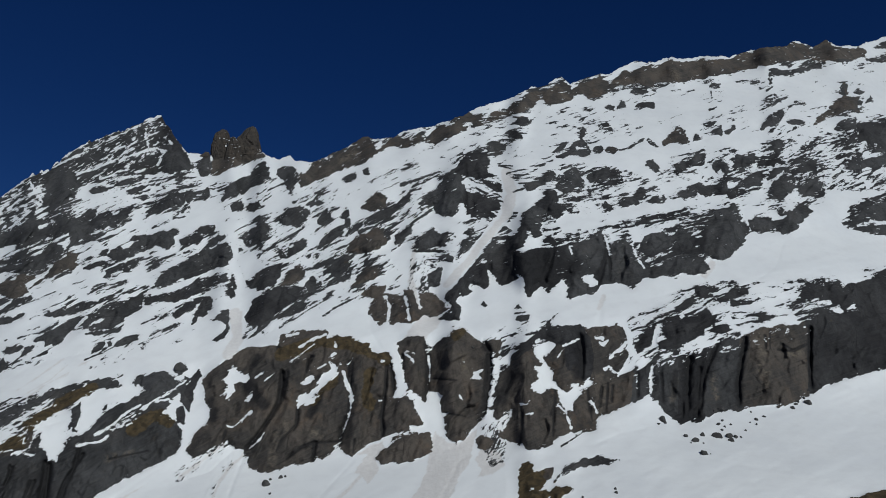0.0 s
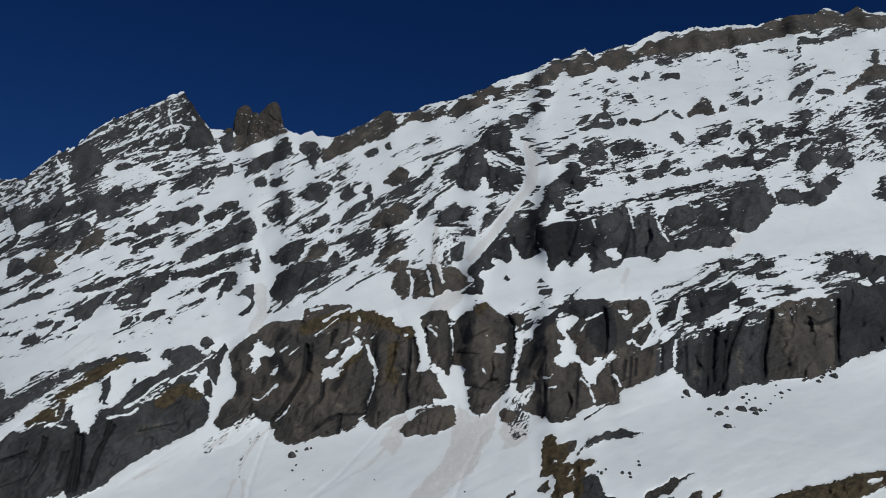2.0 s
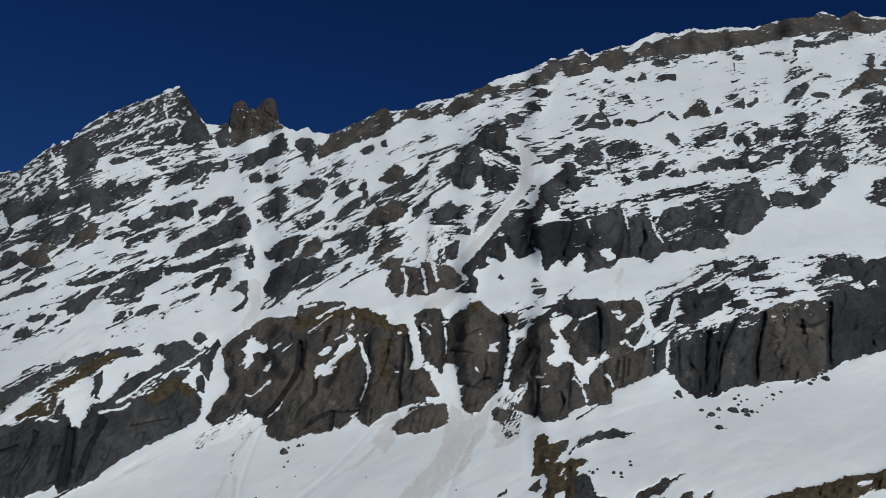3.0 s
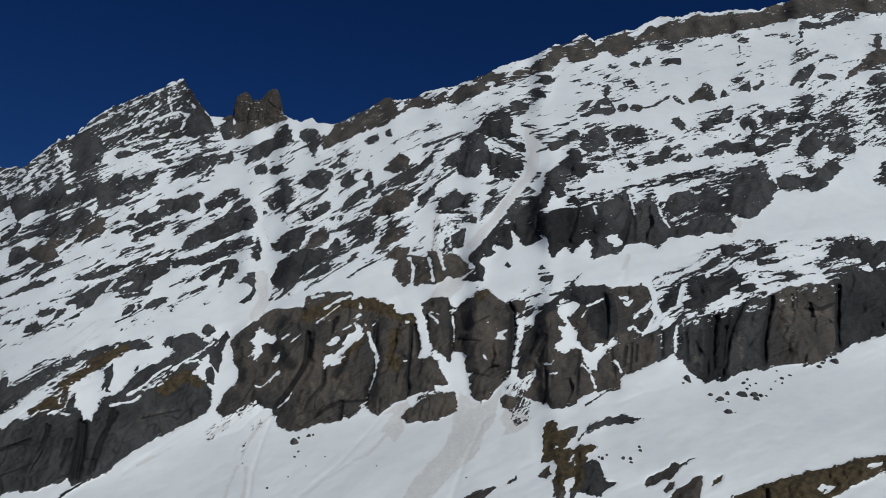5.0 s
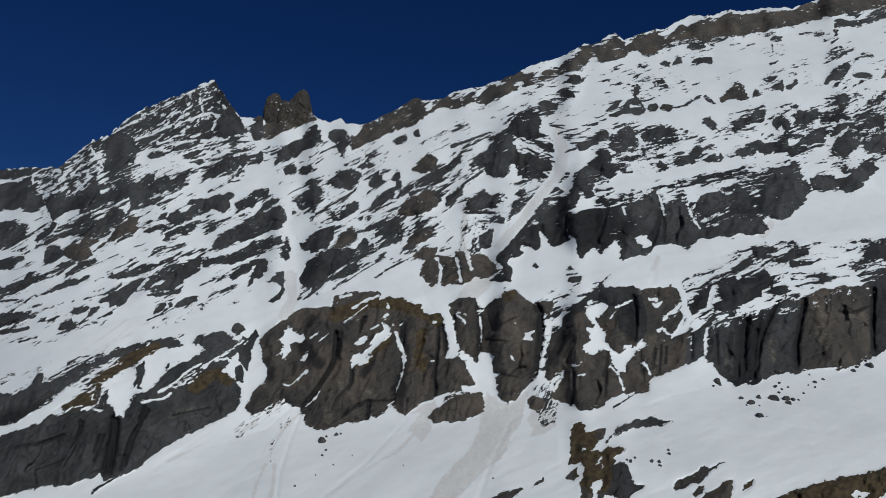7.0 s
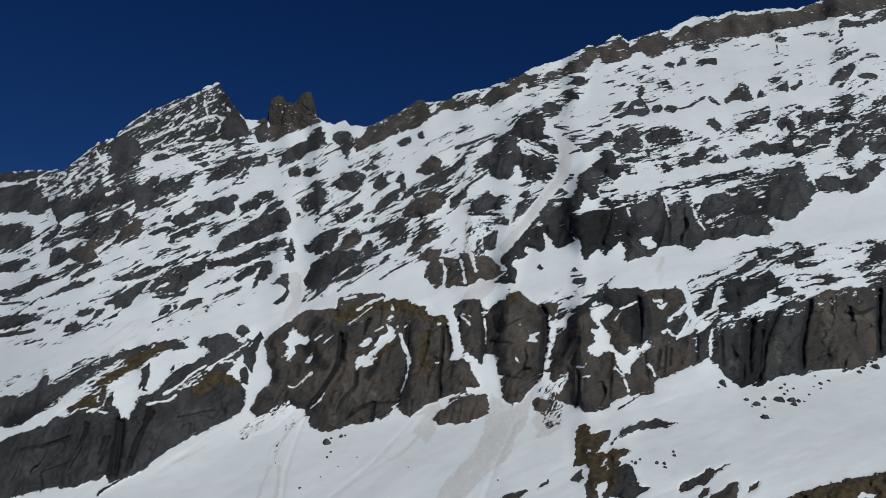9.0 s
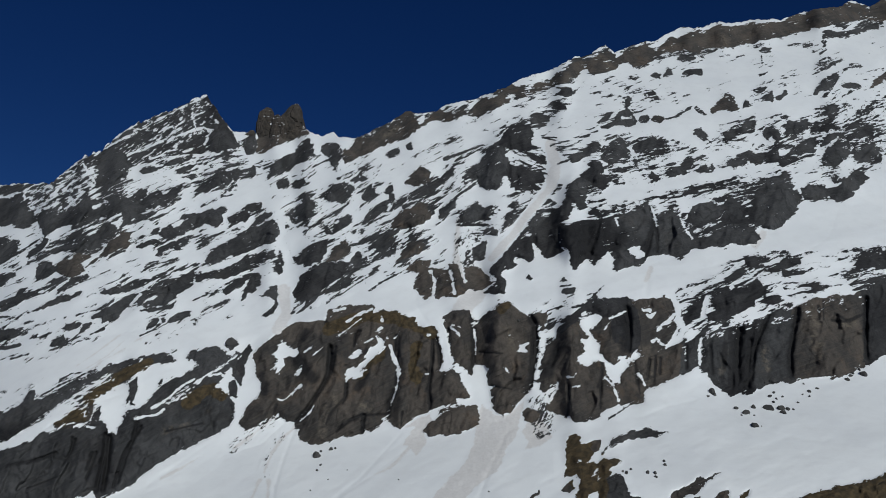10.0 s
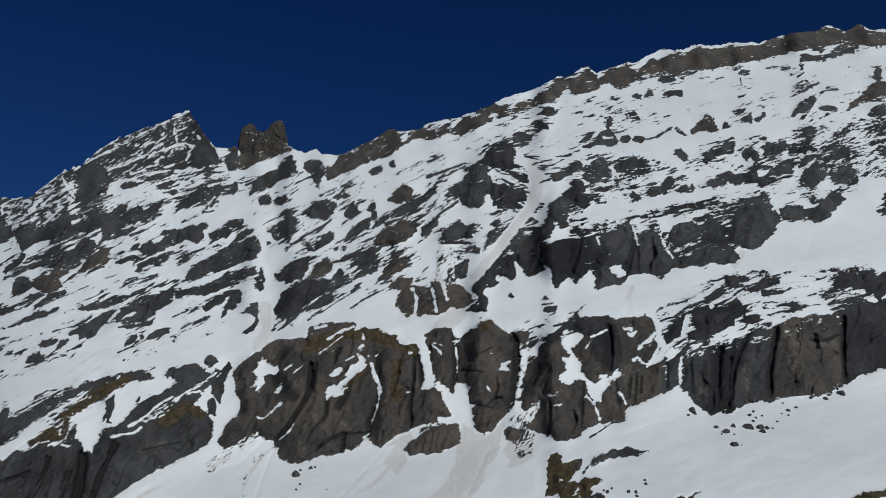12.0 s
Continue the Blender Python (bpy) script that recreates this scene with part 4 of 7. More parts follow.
rock("", "outcrop", "g", [(-723, 166), (-724, 175), (-642, 190), (-639, 185), (-656, 173)], 0.35)
rib("", "ledge", "g", 2.6, [(-717, 123), (-641, 130)])
rib("", "ledge", "g", 3.2, [(-712, 79), (-630, 90), (-622, 92)])
rib("", "ledge", "g", .9, [(-437, 339), (-409, 347), (-370, 351)])
rib("", "ledge", "g", 1, [(-428, 331), (-395, 339)])
rib("", "ledge", "g", 2, [(-469, 328), (-451, 335)])
rib("", "ledge", "g", 1.4, [(-632, 73), (-608, 80)])
rib("", "ledge", "g", 1, [(-725, 178), (-646, 190)])
rock("", "outcrop", "g", [(-38, 257), (-27, 271), (-15, 279), (-6, 271), (7, 266), (5, 259), (-7, 255), (-19, 251), (-31, 250)], 0.32)
rock("", "outcrop", "g", [(-20, 198), (-18, 215), (-7, 223), (-1, 225), (-2, 209), (-7, 198)], 0.32)
rock("", "outcrop", "g", [(-7, 234), (-1, 242), (11, 240), (13, 232), (-1, 233)], 0.32)
rock("", "outcrop", "g", [(24, 243), (26, 261), (37, 265), (43, 261), (33, 249)], 0.32)
rock("", "outcrop", "g", [(57, 396), (69, 401), (88, 397), (84, 388), (72, 380), (61, 386)], 0.32)
rock("", "outcrop", "g", [(93, 169), (98, 174), (103, 170)], 0.32)
rock("", "outcrop", "g", [(94, 155), (97, 159), (113, 161), (110, 154), (101, 152)], 0.32)
rib("", "ledge", "g", 2.4, [(-57, 339), (-38, 345), (-6, 358)])
rib("", "ledge", "g", 1.5, [(-42, 336), (-27, 342), (-6, 354)])
rib("", "ledge", "g", 2, [(-38, 287), (-27, 296)])
rib("", "ledge", "g", 2.5, [(-242, 137), (-220, 157), (-197, 167)])
rib("", "ledge", "g", .8, [(-212, 144), (-193, 158)])
rib("", "ledge", "g", 1.2, [(61, 373), (76, 367), (99, 360)])
rib("", "ledge", "g", 2, [(40, 239), (59, 257), (86, 268)])
rib("", "ledge", "g", 1.1, [(40, 231), (68, 250)])
rib("", "ledge", "g", 1, [(137, 152), (149, 163)])
rib("", "ledge", "g", 1, [(94, 163), (109, 165)])
rib("", "ledge", "g", 2, [(12, 431), (23, 435)])
rib("", "ledge", "g", 2, [(43, 424), (53, 431)])
rock("face_buttress", "upper_face", "g", [(-31, 314), (-15, 330), (-4, 338), (7, 350), (23, 360), (26, 353), (29, 338), (32, 326), (26, 305), (18, 301), (13, 296), (0, 296), (-12, 302), (-15, 310)], 0.28)
# The buttress's shaded right side, painted in the darker stone
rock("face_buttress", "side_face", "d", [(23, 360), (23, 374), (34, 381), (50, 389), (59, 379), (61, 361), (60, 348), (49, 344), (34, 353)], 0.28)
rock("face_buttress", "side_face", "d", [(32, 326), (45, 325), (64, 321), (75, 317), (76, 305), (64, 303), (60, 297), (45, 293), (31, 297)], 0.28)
rock("pillar_row", "pillar", "b", [(-97, 170), (-91, 182), (-81, 188), (-74, 187), (-71, 176), (-72, 153), (-81, 148), (-90, 154)], 0.25)
rock("pillar_row", "pillar", "b", [(-73, 176), (-69, 187), (-56, 187), (-48, 185), (-44, 165), (-46, 152), (-60, 152), (-64, 146), (-72, 154)], 0.25)
rock("pillar_row", "pillar", "b", [(-53, 194), (-44, 195), (-36, 186), (-30, 172), (-32, 156), (-41, 152), (-47, 168)], 0.25)
rock("pillar_row", "pillar", "b", [(-35, 183), (-23, 192), (-10, 186), (-1, 177), (4, 168), (-11, 159), (-27, 160), (-33, 170)], 0.25)
rock("", "pillar", "d", [(1, 183), (10, 198), (21, 206), (32, 200), (40, 191), (29, 186), (21, 186), (17, 179), (25, 168), (21, 154), (6, 153), (-5, 155), (-1, 162), (10, 168), (6, 176)], 0.3)
rock("", "outcrop", "g", [(461, 277), (466, 295), (480, 312), (487, 314), (497, 303), (489, 292), (478, 286), (470, 277)], 0.32)
rock("", "outcrop", "g", [(374, 483), (377, 489), (386, 488), (387, 483)], 0.32)
rock("", "outcrop", "g", [(261, 474), (269, 482), (284, 484), (287, 475), (276, 472)], 0.32)
rib("", "ledge", "g", 1.3, [(412, 491), (443, 495)])
rib("", "ledge", "g", 1.5, [(458, 495), (461, 489)])
rib("", "ledge", "g", 1.5, [(454, 478), (462, 484)])
rib("", "ledge", "g", 1.4, [(444, 481), (453, 484)])
rib("", "ledge", "g", 1.4, [(295, 478), (301, 474)])
rib("", "ledge", "g", 1.7, [(321, 477), (333, 479)])
rib("", "ledge", "g", 1.2, [(342, 476), (351, 479)])
rib("", "ledge", "g", 2.4, [(461, 502), (480, 504), (502, 508), (536, 517)])
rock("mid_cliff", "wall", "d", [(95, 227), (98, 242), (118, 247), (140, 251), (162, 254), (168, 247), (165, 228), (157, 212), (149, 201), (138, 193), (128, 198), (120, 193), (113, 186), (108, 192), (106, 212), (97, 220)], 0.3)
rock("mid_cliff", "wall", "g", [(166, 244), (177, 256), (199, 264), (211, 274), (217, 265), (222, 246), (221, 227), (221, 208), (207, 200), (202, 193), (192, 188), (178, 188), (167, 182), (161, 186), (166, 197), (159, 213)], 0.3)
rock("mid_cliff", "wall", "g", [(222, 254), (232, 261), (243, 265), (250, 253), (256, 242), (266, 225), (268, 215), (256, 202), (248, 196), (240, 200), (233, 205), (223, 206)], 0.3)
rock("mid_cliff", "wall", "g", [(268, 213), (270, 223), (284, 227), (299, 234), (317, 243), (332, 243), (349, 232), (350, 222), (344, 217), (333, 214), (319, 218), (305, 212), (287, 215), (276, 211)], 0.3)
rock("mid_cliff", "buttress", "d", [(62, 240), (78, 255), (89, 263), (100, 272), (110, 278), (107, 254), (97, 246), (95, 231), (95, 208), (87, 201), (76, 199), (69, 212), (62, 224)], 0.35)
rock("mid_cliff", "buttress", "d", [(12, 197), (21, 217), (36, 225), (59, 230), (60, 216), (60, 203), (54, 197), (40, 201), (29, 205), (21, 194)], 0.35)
rock("mid_cliff", "buttress", "g", [(261, 256), (269, 269), (287, 276), (301, 268), (306, 254), (293, 249), (278, 247), (270, 237), (266, 230), (263, 241)], 0.35)
rock("mid_cliff", "buttress", "g", [(305, 267), (320, 277), (334, 273), (331, 260), (336, 248), (321, 245), (315, 256)], 0.35)
rock("mid_cliff", "buttress", "g", [(346, 242), (342, 260), (352, 283), (362, 296), (375, 302), (391, 311), (398, 302), (399, 286), (408, 274), (401, 259), (386, 246), (374, 233), (363, 233)], 0.35)
rock("mid_cliff", "buttress", "g", [(406, 277), (418, 294), (436, 292), (461, 299), (480, 301), (468, 277), (455, 273), (445, 279), (427, 273)], 0.35)
rock("", "outcrop", "d", [(330, 189), (331, 199), (343, 200), (348, 197), (345, 190), (357, 195), (362, 197), (346, 187), (335, 181)], 0.4)
rock("", "outcrop", "d", [(302, 170), (310, 176), (328, 186), (331, 180), (316, 170)], 0.4)
rock("", "outcrop", "d", [(354, 180), (371, 189), (383, 195), (396, 196), (401, 190), (388, 184), (370, 179)], 0.4)
rock("", "outcrop", "d", [(283, 151), (294, 156), (307, 161), (308, 156), (294, 148)], 0.4)
rock("", "outcrop", "d", [(283, 141), (290, 149), (308, 153), (326, 160), (341, 167), (348, 169), (349, 159), (358, 161), (350, 150), (339, 143), (339, 137), (324, 130), (313, 123), (295, 117), (278, 116), (275, 124), (289, 130)], 0.4)
rock("", "outcrop", "d", [(342, 137), (350, 147), (368, 149), (372, 143), (360, 137)], 0.4)
rock("", "outcrop", "d", [(248, 119), (252, 131), (265, 142), (276, 147), (277, 134), (271, 123), (257, 116)], 0.4)
rock("", "outcrop", "d", [(464, 180), (469, 195), (500, 203), (522, 207), (520, 185), (492, 183)], 0.4)
rock("", "outcrop", "d", [(50, 174), (53, 179), (58, 173), (55, 171)], 0.4)
rib("", "ledge", "d", 1.7, [(341, 175), (356, 185), (383, 193)])
rib("", "ledge", "d", 1.5, [(255, 161), (270, 164), (292, 173)])
rib("", "ledge", "d", 2, [(337, 114), (351, 120), (367, 127)])
rib("", "ledge", "d", 1.4, [(245, 100), (264, 115)])
rib("", "ledge", "d", 1.2, [(316, 160), (338, 171)])
rock("cliff_band", "buttress", "b", [(-277, 104), (-262, 113), (-248, 118), (-231, 119), (-218, 121), (-212, 120), (-211, 130), (-205, 134), (-204, 109), (-206, 80), (-208, 51), (-215, 33), (-228, 15), (-239, 0), (-244, -11), (-251, -7), (-263, -4), (-270, 3), (-279, -1), (-290, -7), (-299, -15), (-309, -18), (-316, -16), (-319, -8), (-314, 3), (-308, 11), (-296, 21), (-293, 36), (-293, 44), (-299, 51), (-301, 64), (-306, 70), (-306, 77), (-295, 88), (-285, 96)], 0.15, 0.3)
rock("cliff_band", "buttress", "b", [(-205, 134), (-195, 137), (-182, 139), (-167, 140), (-152, 140), (-148, 136), (-150, 131), (-137, 133), (-126, 131), (-125, 80), (-120, 58), (-122, 29), (-126, 8), (-129, -2), (-135, -5), (-140, -13), (-150, -19), (-158, -18), (-161, -23), (-170, -24), (-184, -27), (-192, -27), (-202, -30), (-213, -35), (-224, -36), (-233, -34), (-241, -25), (-242, -16), (-239, -4), (-228, 13), (-215, 31), (-208, 51), (-205, 80)], 0.15, 0.3)
rock("cliff_band", "buttress", "b", [(-126, 131), (-116, 129), (-113, 126), (-96, 123), (-93, 115), (-84, 112), (-72, 111), (-67, 104), (-64, 87), (-60, 71), (-65, 53), (-56, 53), (-47, 55), (-40, 51), (-36, 40), (-28, 28), (-26, 22), (-43, 21), (-41, 16), (-59, 12), (-74, 7), (-88, 0), (-100, -5), (-109, -8), (-113, -16), (-120, -12), (-127, -4), (-126, 8), (-122, 29), (-120, 58), (-125, 80)], 0.15, 0.3)
rock("cliff_band", "buttress", "b", [(-82, -19), (-77, -12), (-68, -7), (-64, 0), (-57, 5), (-45, 8), (-31, 10), (-20, 12), (-16, 10), (-13, -1), (-16, -10), (-21, -15), (-31, -20), (-45, -23), (-63, -23), (-76, -25)], 0.15, 0.3)
rock("cliff_band", "buttress", "b", [(-57, 125), (-52, 129), (-45, 131), (-34, 131), (-25, 130), (-22, 123), (-22, 108), (-20, 97), (-20, 79), (-20, 61), (-23, 50), (-28, 55), (-34, 61), (-37, 67), (-43, 67), (-47, 72), (-49, 87), (-51, 98), (-52, 109), (-56, 117)], 0.12, 0.25)
rock("cliff_band", "buttress", "b", [(-17, 112), (-11, 119), (-1, 127), (8, 134), (14, 141), (21, 142), (25, 145), (28, 139), (33, 137), (39, 129), (49, 127), (53, 121), (57, 114), (62, 104), (63, 93), (61, 79), (57, 68), (55, 56), (56, 43), (53, 35), (46, 28), (37, 18), (30, 9), (24, 3), (16, -1), (10, 4), (6, 11), (3, 22), (2, 30), (8, 36), (0, 38), (-1, 47), (-4, 52), (1, 58), (-7, 63), (-14, 65), (-16, 72), (-17, 86)], 0.15, 0.3)
rock("cliff_band", "buttress", "b", [(57, 124), (65, 128), (74, 128), (75, 119), (72, 114), (69, 106), (66, 114), (61, 117)], 0.1, 0.25)
rock("cliff_band", "buttress", "b", [(75, 86), (86, 97), (93, 108), (101, 115), (108, 119), (115, 116), (113, 108), (108, 97), (115, 92), (119, 86), (119, 77), (114, 75), (107, 73), (103, 70), (106, 63), (117, 59), (124, 59), (133, 61), (139, 59), (140, 50), (144, 39), (150, 27), (155, 18), (151, 13), (144, 10), (138, 6), (137, -1), (126, -4), (115, -8), (104, -8), (100, -1), (95, -3), (87, 1), (76, 4), (71, 8), (73, 15), (78, 23), (83, 30), (86, 39), (82, 41), (75, 36), (70, 30), (65, 32), (64, 43), (67, 54), (68, 68)], 0.15, 0.3)
rock("cliff_band", "buttress", "d", [(127, 137), (131, 144), (138, 146), (153, 147), (172, 146), (182, 145), (186, 141), (198, 142), (198, 107), (196, 84), (179, 76), (164, 71), (155, 64), (146, 70), (141, 79), (138, 89), (137, 99), (142, 108), (141, 113), (147, 120), (144, 127), (132, 130)], 0.15, 0.35)
rock("cliff_band", "buttress", "b", [(189, 139), (198, 142), (214, 145), (225, 147), (233, 142), (237, 135), (238, 125), (233, 118), (227, 114), (236, 114), (239, 109), (237, 100), (232, 94), (225, 91), (222, 80), (233, 84), (244, 89), (251, 87), (246, 71), (244, 57), (238, 48), (227, 43), (216, 39), (205, 34), (194, 30), (193, 39), (188, 50), (185, 61), (188, 70), (195, 78), (198, 107)], 0.15, 0.3)
rock("cliff_band", "buttress", "b", [(167, 43), (165, 50), (171, 57), (180, 61), (185, 53), (188, 44), (193, 36), (187, 27), (173, 18), (162, 16), (159, 23)], 0.12, 0.25)
rock("cliff_band", "buttress", "g", [(251, 87), (258, 94), (266, 101), (273, 105), (275, 96), (269, 92), (265, 85), (261, 78), (264, 67), (261, 60), (256, 57), (249, 53), (244, 52), (245, 71)], 0.12, 0.3)
rock("cliff_band", "buttress", "b", [(102, 97), (115, 108), (128, 106), (155, 118), (169, 93), (172, 70), (196, 60), (190, 15), (160, 15), (123, 8), (95, 43)], 0.1, 0.3)
rock("cliff_band", "pillar", "d", [(91, 109), (99, 117), (108, 125), (119, 133), (127, 139), (131, 137), (124, 131), (113, 124), (103, 116), (94, 108)], 0.1, 0.4)
rock("cliff_band", "buttress", "b", [(42, 4), (48, 8), (57, 6), (61, 1), (60, -6), (51, -9), (44, -5)], 0.15, 0.3)
rock("cliff_band", "buttress", "g", [(-704, -72), (-612, -39), (-598, -35), (-577, -23), (-550, -15), (-530, -15), (-514, -8), (-502, -7), (-498, -16), (-495, -24), (-489, -25), (-488, -55), (-486, -96), (-498, -102), (-505, -93), (-519, -100), (-534, -104), (-550, -110), (-568, -109), (-590, -113), (-696, -136)], 0.15, 0.35)
rock("cliff_band", "buttress", "g", [(-489, -25), (-478, -25), (-470, -18), (-468, -5), (-470, 3), (-459, 7), (-444, 7), (-432, 9), (-419, 13), (-406, 19), (-394, 24), (-385, 31), (-375, 39), (-364, 44), (-351, 41), (-345, 31), (-335, 23), (-330, 16), (-328, 5), (-330, -6), (-335, -13), (-347, -20), (-361, -27), (-373, -34), (-382, -37), (-389, -42), (-406, -49), (-421, -58), (-435, -67), (-445, -74), (-451, -82), (-462, -88), (-476, -96), (-486, -97), (-488, -55)], 0.12, 0.3)
rock("cliff_band", "buttress", "g", [(-442, 16), (-436, 27), (-428, 34), (-421, 41), (-412, 46), (-396, 50), (-385, 57), (-375, 66), (-377, 73), (-388, 72), (-394, 72), (-388, 78), (-378, 83), (-365, 87), (-355, 88), (-346, 82), (-340, 76), (-343, 70), (-352, 65), (-363, 57), (-374, 52), (-384, 43), (-395, 34), (-405, 29), (-416, 22), (-426, 16), (-437, 12)], 0.15, 0.4)
rock("", "outcrop", "b", [(-495, 43), (-484, 48), (-474, 56), (-463, 63), (-454, 66), (-442, 70), (-434, 72), (-443, 65), (-453, 58), (-462, 50), (-473, 45), (-484, 40), (-495, 36), (-505, 29), (-514, 23), (-523, 20), (-530, 16), (-522, 27), (-509, 36)], 0.15, 0.45)
rock("", "outcrop", "b", [(-567, -16), (-554, -4), (-543, 5), (-529, 12), (-516, 17), (-513, 15), (-515, 5), (-519, -5), (-527, -11), (-539, -7), (-549, -11)], 0.15, 0.4)
rock("", "outcrop", "g", [(-456, 70), (-452, 75), (-442, 77), (-427, 79), (-418, 78), (-413, 74), (-417, 68), (-425, 71), (-432, 71), (-444, 71), (-451, 66)], 0.12, 0.35)
rock("", "outcrop", "g", [(-508, 61), (-497, 63), (-482, 67), (-468, 71), (-457, 72), (-460, 68), (-475, 64), (-489, 59), (-504, 59)], 0.12, 0.4)
rock("", "outcrop", "g", [(-469, 41), (-464, 45), (-460, 34), (-464, 23), (-469, 16), (-471, 20), (-467, 29)], 0.12, 0.3)
rock("", "outcrop", "g", [(-439, 50), (-425, 50), (-427, 43), (-432, 37), (-436, 45)], 0.12, 0.3)
rock("", "outcrop", "g", [(-345, 89), (-339, 95), (-330, 97), (-327, 91), (-334, 84), (-341, 85)], 0.12, 0.3)
rock("", "outcrop", "d", [(-335, 62), (-330, 67), (-323, 73), (-318, 84), (-313, 91), (-310, 84), (-315, 70), (-317, 55), (-320, 44), (-326, 51), (-332, 55)], 0.12, 0.3)
rock("", "outcrop", "d", [(-337, 37), (-334, 44), (-330, 46), (-325, 37), (-326, 26), (-333, 24), (-336, 30)], 0.12, 0.3)
rock("", "outcrop", "g", [(-601, -7), (-604, 16), (-589, 12), (-568, 16), (-573, 8), (-580, -2), (-592, -7)], 0.15, 0.4)
rib("", "ledge", "g", 1.6, [(-603, 11), (-583, 27), (-562, 39), (-540, 49), (-515, 59)])
rib("", "ledge", "g", 1.4, [(-562, 46), (-548, 54), (-535, 55)])
rib("", "ledge", "g", 1.3, [(-542, 32), (-532, 38), (-519, 41)])
rib("", "ledge", "g", 1.0, [(-507, 46), (-499, 50)])
rib("", "ledge", "d", 1.1, [(-513, -118), (-500, -108), (-484, -98)])
# Shade in the recess at the wall's corner, painted as dark stone
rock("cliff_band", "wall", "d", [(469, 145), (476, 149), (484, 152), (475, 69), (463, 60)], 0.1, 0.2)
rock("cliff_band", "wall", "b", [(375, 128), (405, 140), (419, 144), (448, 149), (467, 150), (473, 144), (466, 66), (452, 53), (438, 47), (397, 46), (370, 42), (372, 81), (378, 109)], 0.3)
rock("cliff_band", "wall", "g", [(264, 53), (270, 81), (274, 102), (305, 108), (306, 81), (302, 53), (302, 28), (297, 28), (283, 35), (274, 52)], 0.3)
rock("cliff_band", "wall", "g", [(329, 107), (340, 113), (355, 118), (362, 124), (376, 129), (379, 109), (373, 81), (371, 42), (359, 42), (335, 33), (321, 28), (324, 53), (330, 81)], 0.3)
# Streaked black recess and the shaded right wall, both painted dark
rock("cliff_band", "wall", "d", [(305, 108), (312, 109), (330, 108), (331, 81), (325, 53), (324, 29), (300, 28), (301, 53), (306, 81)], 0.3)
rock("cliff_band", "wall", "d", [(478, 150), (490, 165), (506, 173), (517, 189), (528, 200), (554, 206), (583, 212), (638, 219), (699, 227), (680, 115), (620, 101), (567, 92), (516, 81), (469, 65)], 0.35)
rock("", "outcrop", "g", [(-394, 78), (-361, 88), (-345, 81), (-348, 65), (-369, 50), (-387, 39), (-420, 26), (-438, 6), (-456, 1), (-443, 20), (-414, 42), (-378, 64)], 0.4)
rock("", "outcrop", "g", [(-462, 68), (-440, 77), (-415, 77), (-414, 67), (-435, 64), (-453, 61), (-471, 44), (-494, 46), (-505, 42), (-488, 57)], 0.4)
rock("", "outcrop", "g", [(-695, -43), (-701, 3), (-632, 5), (-614, 13), (-602, 30), (-595, 34), (-594, 19), (-565, 31), (-536, 38), (-555, 20), (-573, 5), (-599, -13), (-626, -32)], 0.4)
rock("", "outcrop", "g", [(-465, 12), (-466, 27), (-461, 36), (-466, 42), (-459, 49), (-457, 35), (-459, 13)], 0.4)
rock("", "outcrop", "g", [(-506, 13), (-494, 6), (-492, -22), (-507, -20), (-514, -5)], 0.4)
rock("", "outcrop", "g", [(-467, 2), (-456, -3), (-465, -22), (-480, -25)], 0.4)
rock("", "outcrop", "g", [(-336, 65), (-329, 72), (-318, 50), (-322, 39), (-332, 50)], 0.4)
rock("", "outcrop", "g", [(-337, 43), (-331, 44), (-324, 21), (-330, 22)], 0.4)
rock("", "outcrop", "g", [(-437, 46), (-434, 50), (-424, 50), (-424, 39), (-430, 38)], 0.4)
rock("", "outcrop", "g", [(-569, 28), (-551, 42), (-529, 48), (-511, 57), (-492, 66), (-466, 72), (-468, 65), (-499, 54), (-521, 43), (-543, 34)], 0.4)
rock("", "outcrop", "g", [(-534, 18), (-516, 30), (-498, 40), (-477, 49), (-455, 63), (-456, 55), (-476, 42), (-497, 32), (-515, 21)], 0.4)
rock("", "outcrop", "b", [(-561, -25), (-547, -4), (-525, 13), (-512, 20), (-516, 5), (-531, -9), (-534, -17)], 0.4)
rock("", "knoll", "b", [(92, -72), (94, -58), (94, -44), (94, -33), (99, -26), (105, -24), (110, -27), (113, -34), (118, -35), (125, -34), (132, -32), (137, -31), (135, -44), (129, -46), (121, -53), (119, -58), (128, -58), (138, -55), (149, -53), (154, -51), (161, -55), (155, -59), (148, -63), (146, -72), (137, -87), (125, -92), (119, -97), (118, -103), (119, -110), (117, -122), (103, -122), (106, -107), (105, -95), (109, -89), (109, -78), (105, -72), (98, -74)], 0.2, 0.35)
rock("", "knoll", "g", [(139, -76), (151, -74), (156, -72), (162, -74), (164, -82), (165, -92), (171, -97), (180, -99), (171, -107), (162, -113), (153, -115), (143, -111), (134, -110), (127, -117), (124, -113), (130, -102), (133, -90)], 0.2, 0.35)
rock("", "knoll", "b", [(86, -90), (93, -84), (100, -78), (102, -89), (97, -93), (88, -92)], 0.2, 0.3)
rock("", "knoll", "b", [(216, -100), (223, -92), (234, -85), (241, -83), (248, -80), (256, -75), (262, -76), (270, -72), (279, -69), (269, -75), (260, -80), (255, -88), (248, -94), (237, -94), (230, -100), (219, -103)], 0.15, 0.3)
rock("", "knoll", "b", [(240, -107), (247, -98), (254, -96), (249, -107), (242, -111)], 0.15, 0.3)
rock("", "knoll", "b", [(242, -123), (250, -112), (257, -106), (268, -100), (279, -92), (287, -90), (287, -98), (280, -123)], 0.15, 0.3)
